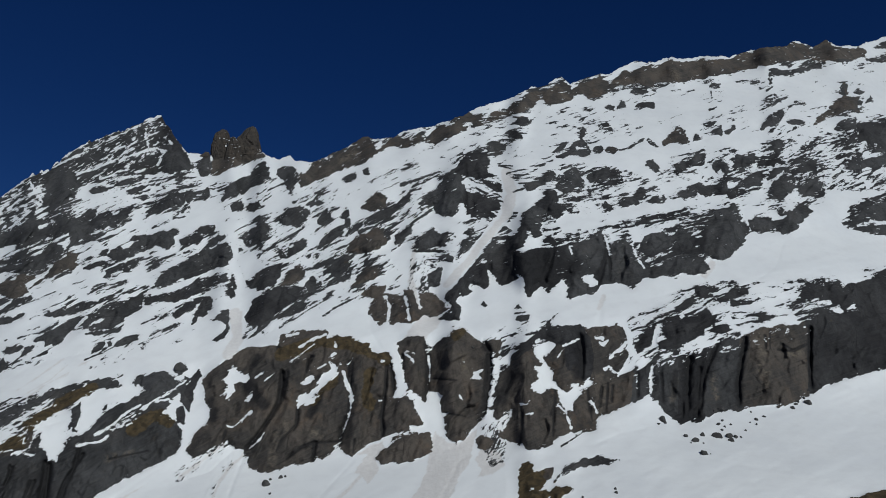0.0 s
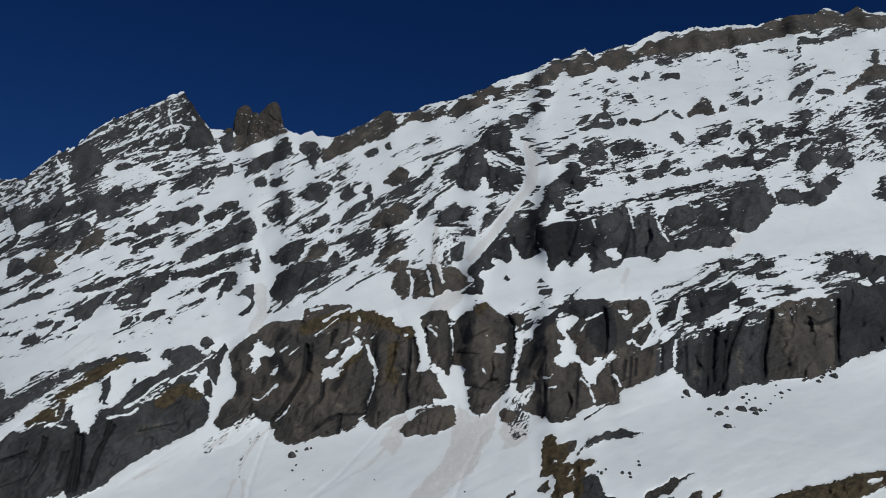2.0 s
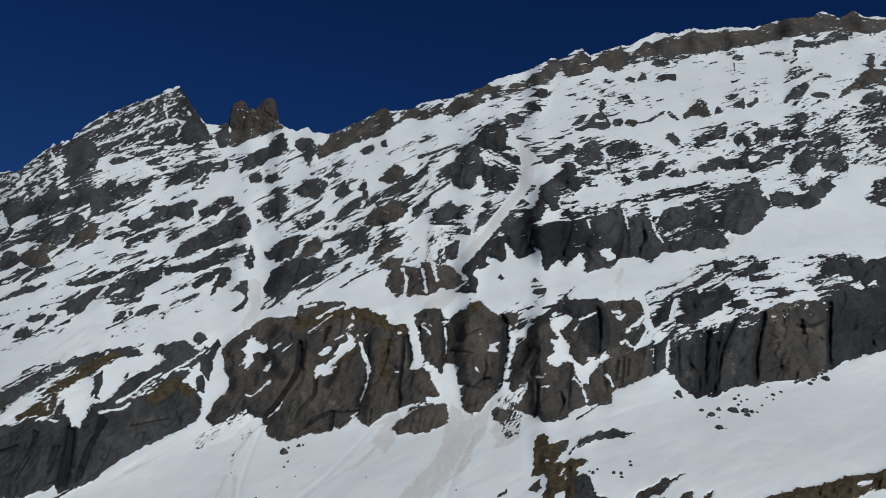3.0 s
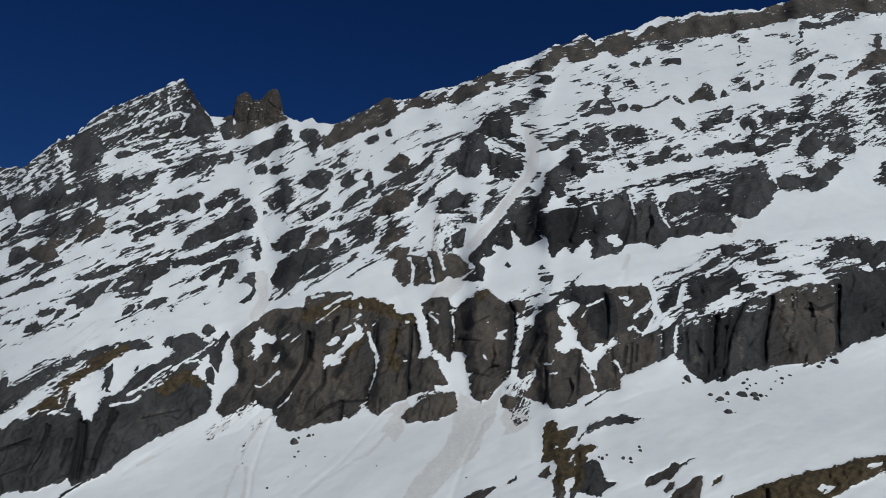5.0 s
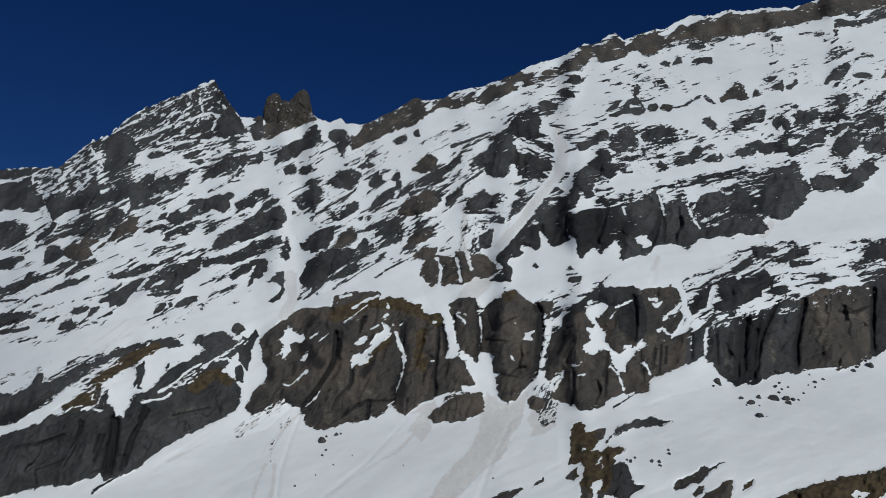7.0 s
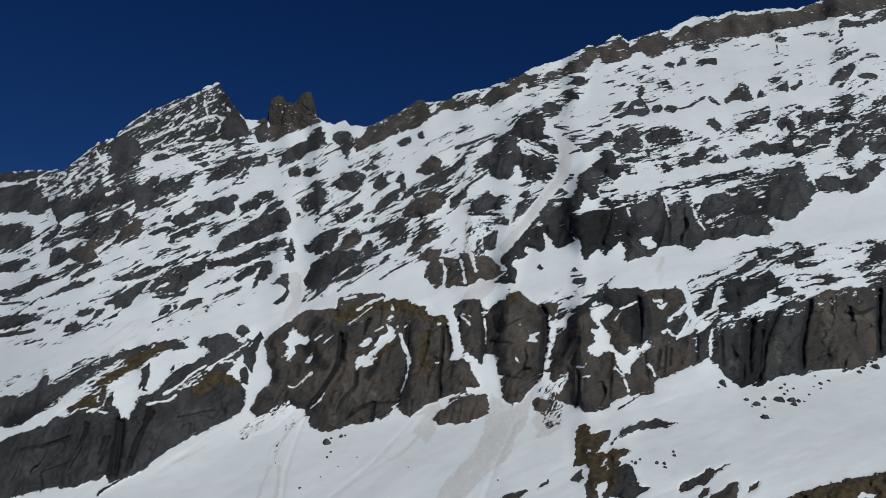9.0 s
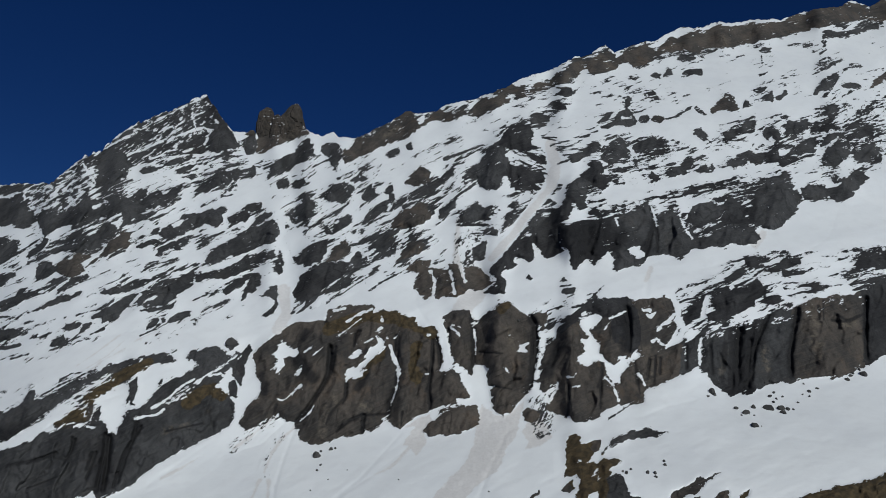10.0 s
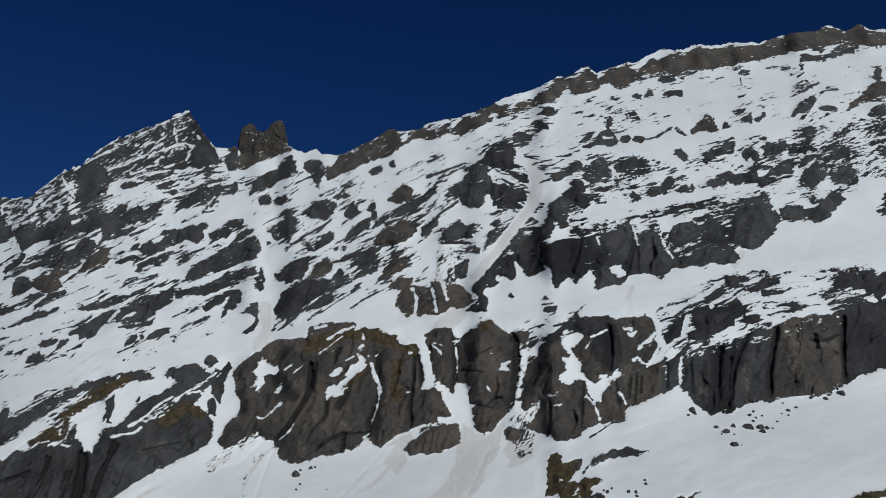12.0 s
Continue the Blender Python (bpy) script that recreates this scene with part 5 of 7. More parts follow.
rock("", "knoll", "b", [(299, -102), (303, -95), (313, -89), (308, -97)], 0.1, 0.3)
rock("", "knoll", "g", [(136, -46), (142, -40), (150, -31), (157, -26), (167, -24), (182, -19), (196, -16), (206, -19), (219, -21), (210, -23), (206, -26), (195, -27), (181, -28), (171, -30), (156, -35), (146, -40), (138, -48)], 0.1, 0.25)
rock("", "knoll", "b", [(-8, -117), (19, -107), (36, -104), (22, -112), (12, -127), (-9, -128)], .9)
rock("", "knoll", "b", [(46, -102), (48, -98), (59, -92), (57, -97)], .9)
rock("", "turf_hill", "b", [(315, -119), (355, -102), (397, -90), (443, -80), (484, -69), (513, -64), (549, -56), (591, -48), (588, -69), (547, -78), (510, -85), (490, -93), (456, -108), (437, -119), (413, -125), (318, -126)], 0.3, 0.5)
rib("", "rock_ledge", "d", .8, [(133, 254), (177, 264), (207, 271)])
rock("", "face", "d", [(568, 429), (620, 436), (613, 384), (590, 392), (577, 411)], .6)
rib("", "rock_ledge", "d", 1.2, [(-511, -115), (-485, -99), (-460, -83)])
rib("", "rock_ledge", "d", .9, [(-435, -66), (-418, -55), (-407, -49)])
rib("", "rock_ledge", "d", .8, [(148, -5), (167, 7), (185, 19)])
# The peak's right flank, its shade painted as stone colour
rock("summit_peak", "face", "d", [(-390, 433), (-384, 430), (-371, 411), (-361, 395), (-368, 391), (-379, 407), (-388, 421)], .5)
zone("g", 0.4, 27, [(-636, 314), (-539, 313), (-443, 311), (-347, 310), (-416, 271), (-477, 252), (-569, 213), (-639, 201), (-728, 202), (-734, 250), (-632, 277)], 0.72)
zone("g", 0.17, 26, [(-638, 186), (-570, 225), (-424, 271), (-314, 270), (-267, 258), (-268, 200), (-301, 169), (-400, 162), (-522, 132), (-596, 101), (-710, 71)], 0.72)
zone("g", 0.135, 27, [(-716, 109), (-544, 124), (-407, 154), (-293, 162), (-337, 131), (-442, 101), (-564, 86), (-707, 48)], 0.5)
zone("g", 0.267, 14, [(-446, 356), (-350, 355), (-310, 350), (-301, 326), (-380, 323), (-452, 324)], 0.59)
zone("g", 0.267, 30, [(-302, 334), (-239, 341), (-177, 339), (-115, 338), (-130, 308), (-175, 273), (-235, 234), (-283, 286)], 0.65)
zone("g", 0.42, 30, [(-174, 242), (-129, 268), (-84, 299), (-31, 337), (23, 366), (26, 346), (-15, 306), (-53, 283), (-114, 260), (-158, 230)], 0.65)
zone("g", 0.535, 32, [(-254, 135), (-233, 177), (-188, 215), (-128, 241), (-113, 236), (-165, 184), (-209, 154), (-242, 139)], 0.65)
zone("g", 0.238, 30, [(-219, 230), (-174, 245), (-83, 237), (-53, 206), (-142, 176), (-187, 180)], 0.65)
zone("d", 0.56, -30, [(42, 349), (61, 353), (72, 345), (76, 305), (56, 290), (41, 296), (37, 322)], 0.65)
zone("d", 0.56, 3, [(-37, 260), (11, 266), (11, 248), (-16, 229), (-32, 230)], 0.55)
zone("g", 0.519, 30, [(15, 279), (67, 290), (89, 270), (59, 244), (25, 229), (18, 259)], 0.65)
zone("d", 0.56, 10, [(127, 301), (157, 308), (179, 304), (177, 269), (141, 264), (130, 270)], 0.55)
zone("d", 0.491, 12, [(141, 270), (207, 287), (251, 289), (361, 304), (352, 279), (258, 276), (207, 269), (155, 253)], 0.55)
zone("d", 0.56, 22, [(250, 269), (273, 280), (345, 275), (346, 240), (313, 234), (263, 227)], 0.65)
zone("g", 0.22, 16, [(98, 352), (159, 371), (211, 367), (276, 346), (321, 349), (320, 332), (230, 304), (172, 308)], 0.59)
zone("d", 0.38, 12, [(169, 340), (202, 343), (240, 346), (238, 303), (172, 308)], 0.59)
zone("g", 0.22, 18, [(299, 349), (345, 384), (396, 387), (520, 405), (515, 354), (430, 348), (379, 348), (313, 345)], 0.59)
zone("d", 0.40, 14, [(348, 318), (392, 331), (514, 350), (512, 323), (476, 308), (459, 278), (409, 279), (361, 302)], 0.65)
zone("g", 0.105, 20, [(23, 402), (108, 449), (254, 483), (528, 489), (523, 433), (250, 414), (99, 380), (23, 362)], 0.59)
zone("g", 0.149, 25, [(-107, 351), (-54, 367), (23, 410), (70, 434), (100, 417), (69, 385), (8, 374), (-84, 337)], 0.52)
zone("d", 0.405, 22, [(248, 153), (332, 197), (382, 200), (377, 131), (277, 109), (253, 117)], 0.5)
zone("d", 0.58, 8, [(382, 196), (410, 201), (438, 196), (500, 203), (497, 174), (435, 167), (406, 153), (382, 153)], 0.78)
zone("d", 0.472, 60, [(55, 16), (71, 20), (74, -15), (62, -24), (55, -5)], 0.25)
zone("d", 0.327, 60, [(-38, 233), (-25, 235), (-25, 176), (-35, 170)], 0.29)
zone("g", 0.17, 30, [(-570, 5), (-521, 42), (-462, 70), (-402, 79), (-334, 79), (-391, 35), (-456, -1), (-530, -13)], 0.5)
zone("g", 0.2, 28, [(-703, 11), (-574, 42), (-499, 60), (-468, 49), (-555, 5), (-697, -29)], 0.5)
zone("d", 0.6, 35, [(-16, 108), (24, 139), (32, 127), (13, 113), (-5, 102), (-16, 80)], 0.5)
zone("d", 0.45, 40, [(78, 112), (100, 118), (96, 90), (88, 48), (74, 34), (70, 52), (78, 84)], 0.4)
zone("d", 0.27, 20, [(53, 124), (93, 142), (137, 149), (129, 131), (86, 120)], 0.5)
zone("d", 0.56, 25, [(540, 285), (552, 303), (593, 325), (640, 337), (637, 313), (589, 297)], 0.78)
zone("g", 0.176, 10, [(522, 504), (654, 539), (633, 394), (579, 394), (560, 427)], 0.65)
zone("d", 0.56, 20, [(455, 182), (487, 200), (533, 212), (639, 227), (637, 212), (530, 189), (490, 163), (464, 159)], 0.65)
zone("g", 0.327, 20, [(-178, 369), (-100, 404), (-8, 425), (101, 466), (178, 496), (294, 520), (293, 510), (178, 485), (101, 456), (-8, 415), (-100, 396), (-170, 363)], 0.52)
zone("g", 0.527, 20, [(468, 542), (517, 543), (526, 522), (481, 519)], 0.52)
zone("d", 0.135, 40, [(-275, -3), (-299, -23), (-325, -43), (-326, -41), (-300, -21), (-275, -1)], 0.22)
zone("d", 0.081, 60, [(-246, -13), (-264, -30), (-276, -50), (-284, -69), (-286, -68), (-277, -49), (-265, -29), (-248, -12)], 0.22)
zone("d", 0.456, 30, [(457, 415), (559, 419), (609, 398), (601, 337), (457, 337)], 0.52)
zone("d", 0.36, 14, [(210, 359), (249, 356), (246, 309), (216, 302), (202, 327)], .5)
zone("d", 0.55, 10, [(140, 306), (171, 304), (173, 279), (142, 276)], .42)
zone("d", 0.3, 14, [(360, 385), (396, 384), (393, 350), (359, 350)], .5)
zone("d", 0.3, 16, [(316, 381), (356, 389), (352, 353), (310, 348)], .5)
zone("d", 0.28, 12, [(437, 387), (490, 395), (481, 300), (434, 308)], .5)
zone("d", 0.28, 15, [(152, 445), (221, 452), (224, 423), (155, 416)], .5)
zone("d", 0.5, 12, [(514, 409), (570, 408), (564, 359), (513, 356)], .5)
zone("d", 0.4, 60, [(499, 407), (514, 406), (511, 359), (500, 359)], .4)
dust(.16, 32, [(-528, 368), (-451, 415), (-394, 438), (-378, 417), (-386, 388), (-423, 364), (-446, 356), (-493, 343), (-507, 361)], .35)
dust(.45, 30, [(-612, 312), (-566, 344), (-542, 347), (-540, 313), (-576, 277), (-632, 277), (-635, 306)], .4)
dust(.10, 25, [(274, 106), (377, 132), (468, 150), (471, 138), (376, 118), (276, 88)], .5)
gully(1.4, [(-539, 313), (-550, 327), (-561, 344)])
gully(2, [(-539, 279), (-524, 287)])
gully(2, [(-475, 145), (-465, 157)])
gully(1.1, [(-483, 391), (-448, 410), (-418, 427), (-396, 436)])
gully(0.8, [(-546, 354), (-524, 369), (-501, 382), (-486, 388)])
gully(1.8, [(-498, 355), (-480, 361), (-461, 369), (-444, 376)])
gully(1.6, [(-442, 374), (-427, 381), (-407, 387), (-392, 392)])
gully(1.5, [(-392, 392), (-381, 387), (-386, 379), (-389, 365)])
gully(1.4, [(-482, 339), (-471, 347), (-453, 352), (-438, 359), (-428, 364)])
gully(1.8, [(-406, 411), (-396, 414)])
gully(1.4, [(-418, 357), (-406, 362)])
gully(1.4, [(-478, 403), (-469, 409)])
gully(1.0, [(-437, 387), (-428, 398), (-420, 404)])
gully(0.8, [(-455, 387), (-438, 395)])
gully(1.0, [(-379, 407), (-372, 397)])
gully(1.0, [(-410, 424), (-410, 408), (-404, 393)])
snow([(28, 351), (32, 349), (36, 339), (41, 329), (34, 330), (30, 339)], 0.2)
snow([(20, 306), (22, 313), (28, 315), (32, 307), (30, 300), (22, 301)], 0.2)
gully(2, [(184, 392), (196, 392)])
snow([(183, 203), (186, 214), (199, 217), (203, 200), (195, 197)], 0.3)
snow([(429, 297), (444, 302), (461, 296), (446, 289)], 0.3)
snow([(95, 204), (102, 208), (107, 204), (105, 196), (95, 197)], 0.3)
gully(1.5, [(214, 273), (219, 256), (221, 239)])
gully(1.2, [(251, 257), (257, 238), (265, 225)])
gully(1.4, [(401, 311), (407, 288), (411, 275)])
gully(1.4, [(60, 219), (64, 201), (71, 196)])
gully(1.2, [(168, 252), (171, 243)])
snow([(-278, 80), (-274, 84), (-275, 89), (-270, 93), (-265, 92), (-266, 88), (-260, 85), (-250, 84), (-247, 80), (-250, 75), (-259, 73), (-266, 72), (-266, 64), (-271, 57), (-276, 50), (-273, 59), (-282, 58), (-277, 66), (-269, 72), (-277, 73)], 0.12, 0.5, 0.5)
snow([(-251, 50), (-247, 57), (-244, 62), (-240, 63), (-241, 57), (-245, 48)], 0.1, 0.4)
gully(1.6, [(-253, 26), (-248, 33), (-242, 38)])
gully(1.1, [(-271, 20), (-263, 18), (-255, 26)])
gully(0.8, [(-239, 80), (-228, 89)])
gully(0.9, [(-228, 76), (-215, 86)])
snow([(-183, 43), (-184, 50), (-181, 57), (-175, 60), (-171, 58), (-165, 65), (-158, 76), (-155, 83), (-147, 89), (-142, 98), (-136, 94), (-129, 99), (-128, 97), (-136, 91), (-133, 87), (-142, 80), (-149, 71), (-156, 62), (-165, 55), (-163, 50), (-172, 47), (-179, 47)], 0.12, 0.5, 0.5)
snow([(-180, 73), (-173, 81), (-169, 86), (-165, 80), (-167, 73), (-174, 71)], 0.1, 0.4)
gully(1.0, [(-160, 92), (-150, 97)])
gully(1.3, [(-145, 99), (-142, 92)])
gully(1.8, [(-128, 88), (-125, 80), (-122, 71)])
gully(2.6, [(-122, 71), (-117, 61), (-116, 52)])
gully(1.0, [(-116, 52), (-117, 40), (-120, 28), (-125, 14)])
gully(1.7, [(-184, 119), (-174, 126), (-165, 131), (-151, 135)])
gully(1.3, [(-202, 134), (-189, 137)])
gully(1.4, [(-139, 125), (-138, 120)])
gully(1.4, [(-143, 108), (-139, 111)])
gully(1.1, [(-179, 104), (-175, 105)])
gully(0.6, [(-197, 100), (-181, 111), (-166, 123)])
gully(0.8, [(-122, 97), (-118, 101)])
gully(0.8, [(-79, 101), (-76, 101)])
gully(0.7, [(-241, -7), (-229, 4), (-224, 13)])
gully(0.8, [(-81, 51), (-78, 51)])
snow([(35, 79), (38, 80), (40, 88), (49, 90), (51, 88), (44, 84), (51, 78), (44, 79)], 0.1, 0.3)
gully(0.8, [(25, 100), (28, 101)])
gully(0.8, [(21, 58), (24, 53)])
gully(1.0, [(-49, 111), (-41, 105), (-38, 100)])
gully(0.8, [(-47, 114), (-37, 111)])
gully(1.0, [(-19, 108), (-17, 94), (-17, 76)])
snow([(117, 111), (126, 119), (142, 124), (139, 113), (129, 106), (133, 100), (140, 89), (143, 75), (150, 68), (157, 64), (164, 73), (174, 74), (175, 70), (186, 73), (185, 68), (176, 63), (171, 56), (165, 48), (164, 39), (156, 39), (151, 44), (146, 58), (140, 68), (132, 66), (124, 59), (114, 64), (109, 70), (119, 79), (119, 87), (115, 97), (125, 95), (124, 100)], 0.12, 0.4, -1.0)
gully(1.5, [(155, 121), (164, 124), (174, 129)])
gully(1.0, [(147, 106), (152, 113), (158, 119)])
gully(1.0, [(152, 138), (157, 139)])
gully(2.6, [(198, 131), (206, 131)])
gully(1.2, [(202, 125), (206, 122), (213, 128)])
gully(1.0, [(145, 46), (156, 36)])
gully(1.2, [(156, 33), (161, 17)])
gully(1.4, [(187, 50), (192, 44), (194, 37)])
gully(1.0, [(98, 47), (106, 47), (111, 52)])
gully(0.8, [(104, 35), (113, 36)])
gully(1.6, [(74, 15), (79, 23), (85, 33), (86, 39)])
gully(1.8, [(215, 106), (221, 112), (229, 116), (236, 125)])
gully(1.6, [(207, 91), (213, 94), (219, 87), (227, 85)])
gully(1.0, [(214, 80), (222, 82)])
gully(2.2, [(226, 85), (235, 94), (244, 100), (256, 111), (271, 121), (274, 132), (279, 147)])
gully(1.8, [(237, 138), (241, 125), (245, 116)])
gully(2.0, [(233, 96), (240, 107), (245, 116)])
gully(1.6, [(268, 95), (265, 78), (264, 62)])
gully(0.6, [(248, 84), (246, 67)])
snow([(-509, 0), (-502, 16), (-494, 26), (-483, 35), (-474, 39), (-468, 41), (-469, 29), (-474, 16), (-469, 9), (-471, 0), (-474, -11), (-482, -18), (-491, -22), (-496, -16), (-501, -7), (-510, -7)], 0.12, 0.4, -1.6)
snow([(-458, 9), (-463, 16), (-459, 30), (-458, 46), (-452, 58), (-439, 68), (-423, 69), (-412, 68), (-407, 72), (-398, 76), (-390, 71), (-380, 69), (-377, 65), (-387, 57), (-396, 52), (-413, 48), (-425, 43), (-428, 34), (-436, 27), (-442, 17), (-452, 11)], 0.12, 0.45, -1.6)
gully(1.5, [(-457, -4), (-443, -1), (-429, 1), (-420, 7)])
gully(1.6, [(-436, 9), (-426, 14), (-414, 23), (-405, 32), (-393, 41), (-383, 46)])
gully(0.9, [(-415, 14), (-401, 20), (-392, 24)])
gully(0.9, [(-364, 50), (-352, 59), (-340, 67), (-329, 76)])
gully(1.3, [(-359, 52), (-347, 53), (-340, 46)])
gully(2.6, [(-351, 37), (-341, 41), (-338, 31)])
gully(1.2, [(-569, -22), (-559, -18), (-551, -12), (-538, -9)])
gully(1.4, [(-537, -14), (-527, -11)])
gully(1.0, [(-521, -14), (-511, -15)])
gully(1.2, [(-530, 8), (-523, 12)])
gully(1.0, [(-525, 0), (-524, 5)])
gully(0.9, [(-470, 50), (-464, 53)])
gully(1.0, [(127, -70), (132, -65)])
gully(0.8, [(109, -55), (112, -56)])
gully(0.6, [(132, -75), (133, -79)])
gully(9, [(-528, 0), (-543, 0), (-555, -9)], "turf")
gully(8, [(-519, 21), (-495, 40), (-467, 58), (-445, 68)], "turf")
gully(9, [(-390, 16), (-374, 27), (-358, 33), (-345, 27)], "turf")
gully(9, [(-207, 109), (-181, 120), (-159, 127)], "turf")
gully(9, [(-152, 127), (-122, 124), (-96, 116), (-74, 105)], "turf")
gully(6, [(-165, 51), (-136, 80)], "turf")
gully(6, [(16, 134), (26, 141)], "turf")
gully(7, [(-92, 87), (-99, 62), (-92, 44)], "turf")
snow([(504, 168), (515, 174), (521, 168), (518, 163)], 0.4)
snow([(527, 170), (537, 176), (542, 168), (534, 165)], 0.4)
gully(5, [(-209, 15), (-211, -3), (-213, -24)], "pale")
gully(4, [(-199, 28), (-195, 11)], "pale")
gully(5, [(408, 132), (410, 109), (404, 81)], "pale")
gully(3, [(417, 127), (417, 106)], "pale")
gully(4, [(200, 81), (201, 52), (197, 35)], "pale")
gully(3, [(163, 81), (171, 91)], "pale")
gully(5, [(444, 110), (458, 113)], "pale")
gully(4, [(-100, 80), (-104, 51)], "pale")
gully(3, [(-226, 15), (-216, 29)], "pale")
gully(4, [(-417, -19), (-388, -12)], "pale")
gully(4, [(-168, 15), (-153, 8)], "pale")
gully(4, [(24, 109), (31, 80)], "pale")
gully(3, [(297, 81), (291, 53)], "pale")
gully(4, [(345, 81), (347, 53)], "pale")
gully(5, [(159, 481), (170, 469)], "pale")
gully(5, [(323, 511), (330, 498)], "pale")
gully(5, [(-120, 384), (-139, 374)], "pale")
snow([(424, -105), (432, -100), (447, -103), (445, -107), (431, -109)], 0.2, 0.4)
gully(2.2, [(491, -78), (506, -75)])
gully(22, [(100, -32), (110, -59), (123, -86)], "turf")
gully(14, [(151, -55), (130, -69)], "turf")
gully(40, [(324, -123), (391, -109), (471, -88), (519, -74)], "turf")
gully(8, [(-270, 162), (-265, 131), (-275, 109)], "grit")
gully(12, [(-16, 153), (-30, 139), (-41, 124)], "grit")
gully(8, [(87, 357), (92, 329), (86, 297)], "grit")
gully(2.5, [(210, 186), (204, 170)], "grit")
gully(6, [(356, 230), (344, 215)], "grit")
gully(4, [(-38, 252), (-42, 206), (-34, 168)], "grit")
gully(5, [(80, 357), (91, 313), (73, 284)])
gully(8, [(86, 301), (68, 278), (31, 231), (5, 201)])
gully(4, [(68, 373), (79, 349)])
gully(1.4, [(-22, 201), (-7, 189), (9, 173)])
gully(2, [(-35, 191), (-30, 171)])
gully(2, [(-75, 185), (-70, 172), (-72, 149)])
gully(2, [(-54, 193), (-47, 177), (-44, 156)])
gully(6, [(-277, 231), (-264, 200), (-268, 154), (-275, 109)])
gully(4, [(-283, 270), (-273, 238)])
gully(5, [(86, 297), (67, 276), (31, 230), (5, 201)], "grit")
gully(2, [(-290, -80), (-300, -103), (-305, -122)], "grit")
gully(2.5, [(-279, -81), (-279, -100), (-282, -122)], "grit")
gully(1.5, [(-246, -13), (-265, -30), (-277, -49), (-285, -70)], "grit")
gully(2.5, [(-275, -2), (-299, -22), (-326, -42)], "grit")
gully(2.2, [(-98, -37), (-125, -64), (-144, -72)], "grit")
# Dark streaks, with shade painted into the mid cliff's seams
gully(30, [(106, 224), (147, 229)], "wet")
gully(4, [(221, 264), (212, 227), (205, 202)], "wet")
gully(6, [(348, 275), (343, 247)], "wet")
gully(8, [(161, 213), (176, 227)], "wet")
snow([(156, 298), (213, 304), (211, 285), (185, 278), (159, 272), (152, 285)], .6)
snow([(234, 305), (307, 313), (311, 304), (274, 295), (233, 287), (222, 284), (221, 300)], .6)
snow([(246, 276), (284, 281), (317, 286), (287, 274), (268, 268), (262, 260), (253, 263)], .6)
gully(1, [(-544, 62), (-517, 81), (-487, 104)], "grit")
gully(.8, [(-534, 57), (-501, 77), (-481, 96)], "grit")
gully(.8, [(-467, 95), (-438, 109)], "grit")
gully(1.4, [(-417, -78), (-391, -65), (-365, -49)], "grit")
gully(1, [(-479, 86), (-508, 70), (-526, 55)], "grit")
# Water streaks, plus shade painted into chimneys and gully walls
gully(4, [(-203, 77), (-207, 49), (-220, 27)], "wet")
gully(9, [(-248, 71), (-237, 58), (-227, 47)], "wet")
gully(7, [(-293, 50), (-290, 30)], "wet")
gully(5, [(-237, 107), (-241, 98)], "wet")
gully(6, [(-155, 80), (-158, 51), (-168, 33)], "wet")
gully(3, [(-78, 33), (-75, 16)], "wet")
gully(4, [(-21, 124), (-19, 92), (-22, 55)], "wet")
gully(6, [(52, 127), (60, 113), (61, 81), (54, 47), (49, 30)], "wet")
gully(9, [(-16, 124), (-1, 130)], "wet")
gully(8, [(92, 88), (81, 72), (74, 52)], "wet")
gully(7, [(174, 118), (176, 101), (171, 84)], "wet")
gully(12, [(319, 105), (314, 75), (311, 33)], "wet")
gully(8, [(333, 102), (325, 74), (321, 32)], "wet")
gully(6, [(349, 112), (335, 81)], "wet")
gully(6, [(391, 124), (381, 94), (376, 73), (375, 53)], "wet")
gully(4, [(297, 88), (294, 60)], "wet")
gully(5, [(409, 120), (405, 94)], "pale")
gully(4, [(414, 85), (411, 73)], "pale")
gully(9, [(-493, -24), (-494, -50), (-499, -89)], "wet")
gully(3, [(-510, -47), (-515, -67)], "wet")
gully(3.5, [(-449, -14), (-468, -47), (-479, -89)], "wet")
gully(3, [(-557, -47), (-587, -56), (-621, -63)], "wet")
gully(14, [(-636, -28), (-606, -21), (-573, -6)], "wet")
grit([(-11, 16), (5, 0), (21, 0), (43, 16), (36, -17), (31, -27), (21, -41), (15, -57), (9, -68), (-7, -78), (-23, -92), (-40, -113), (-45, -123), (-86, -124), (-72, -100), (-46, -73), (-29, -52), (-21, -36), (-18, -11)])
grit([(46, -8), (62, -2), (73, -13), (76, -27), (61, -38), (42, -43), (47, -32), (40, -21)])
grit([(-76, 2), (-73, -9), (-84, -20), (-80, -34), (-93, -50), (-101, -39), (-109, -37), (-104, -23), (-96, -15), (-110, -15), (-91, -4)])
cleft(9, 11, [(313, 99), (311, 67), (314, 35)])
cleft(12, 5, [(472, 138), (466, 66)])
cleft(8, 4, [(-22, 109), (-25, 80), (-26, 51)])
cleft(9, 7, [(-499, -27), (-496, -59), (-498, -101)])
track(.9, 3, [(-242, -1), (-261, -53), (-271, -88), (-274, -125)])
track(.6, 2.5, [(-260, -8), (-290, -36), (-317, -44)])
track(.7, 3, [(-112, -23), (-165, -79), (-221, -124)])
track(.5, 2, [(255, 18), (223, 11), (195, -1)])
track(.5, 3, [(-349, -29), (-392, -58), (-434, -86)])
track(.5, 2.5, [(-411, 109), (-334, 79), (-422, 42)])
track(.6, 4, [(23, -19), (-2, -67), (-23, -121)])
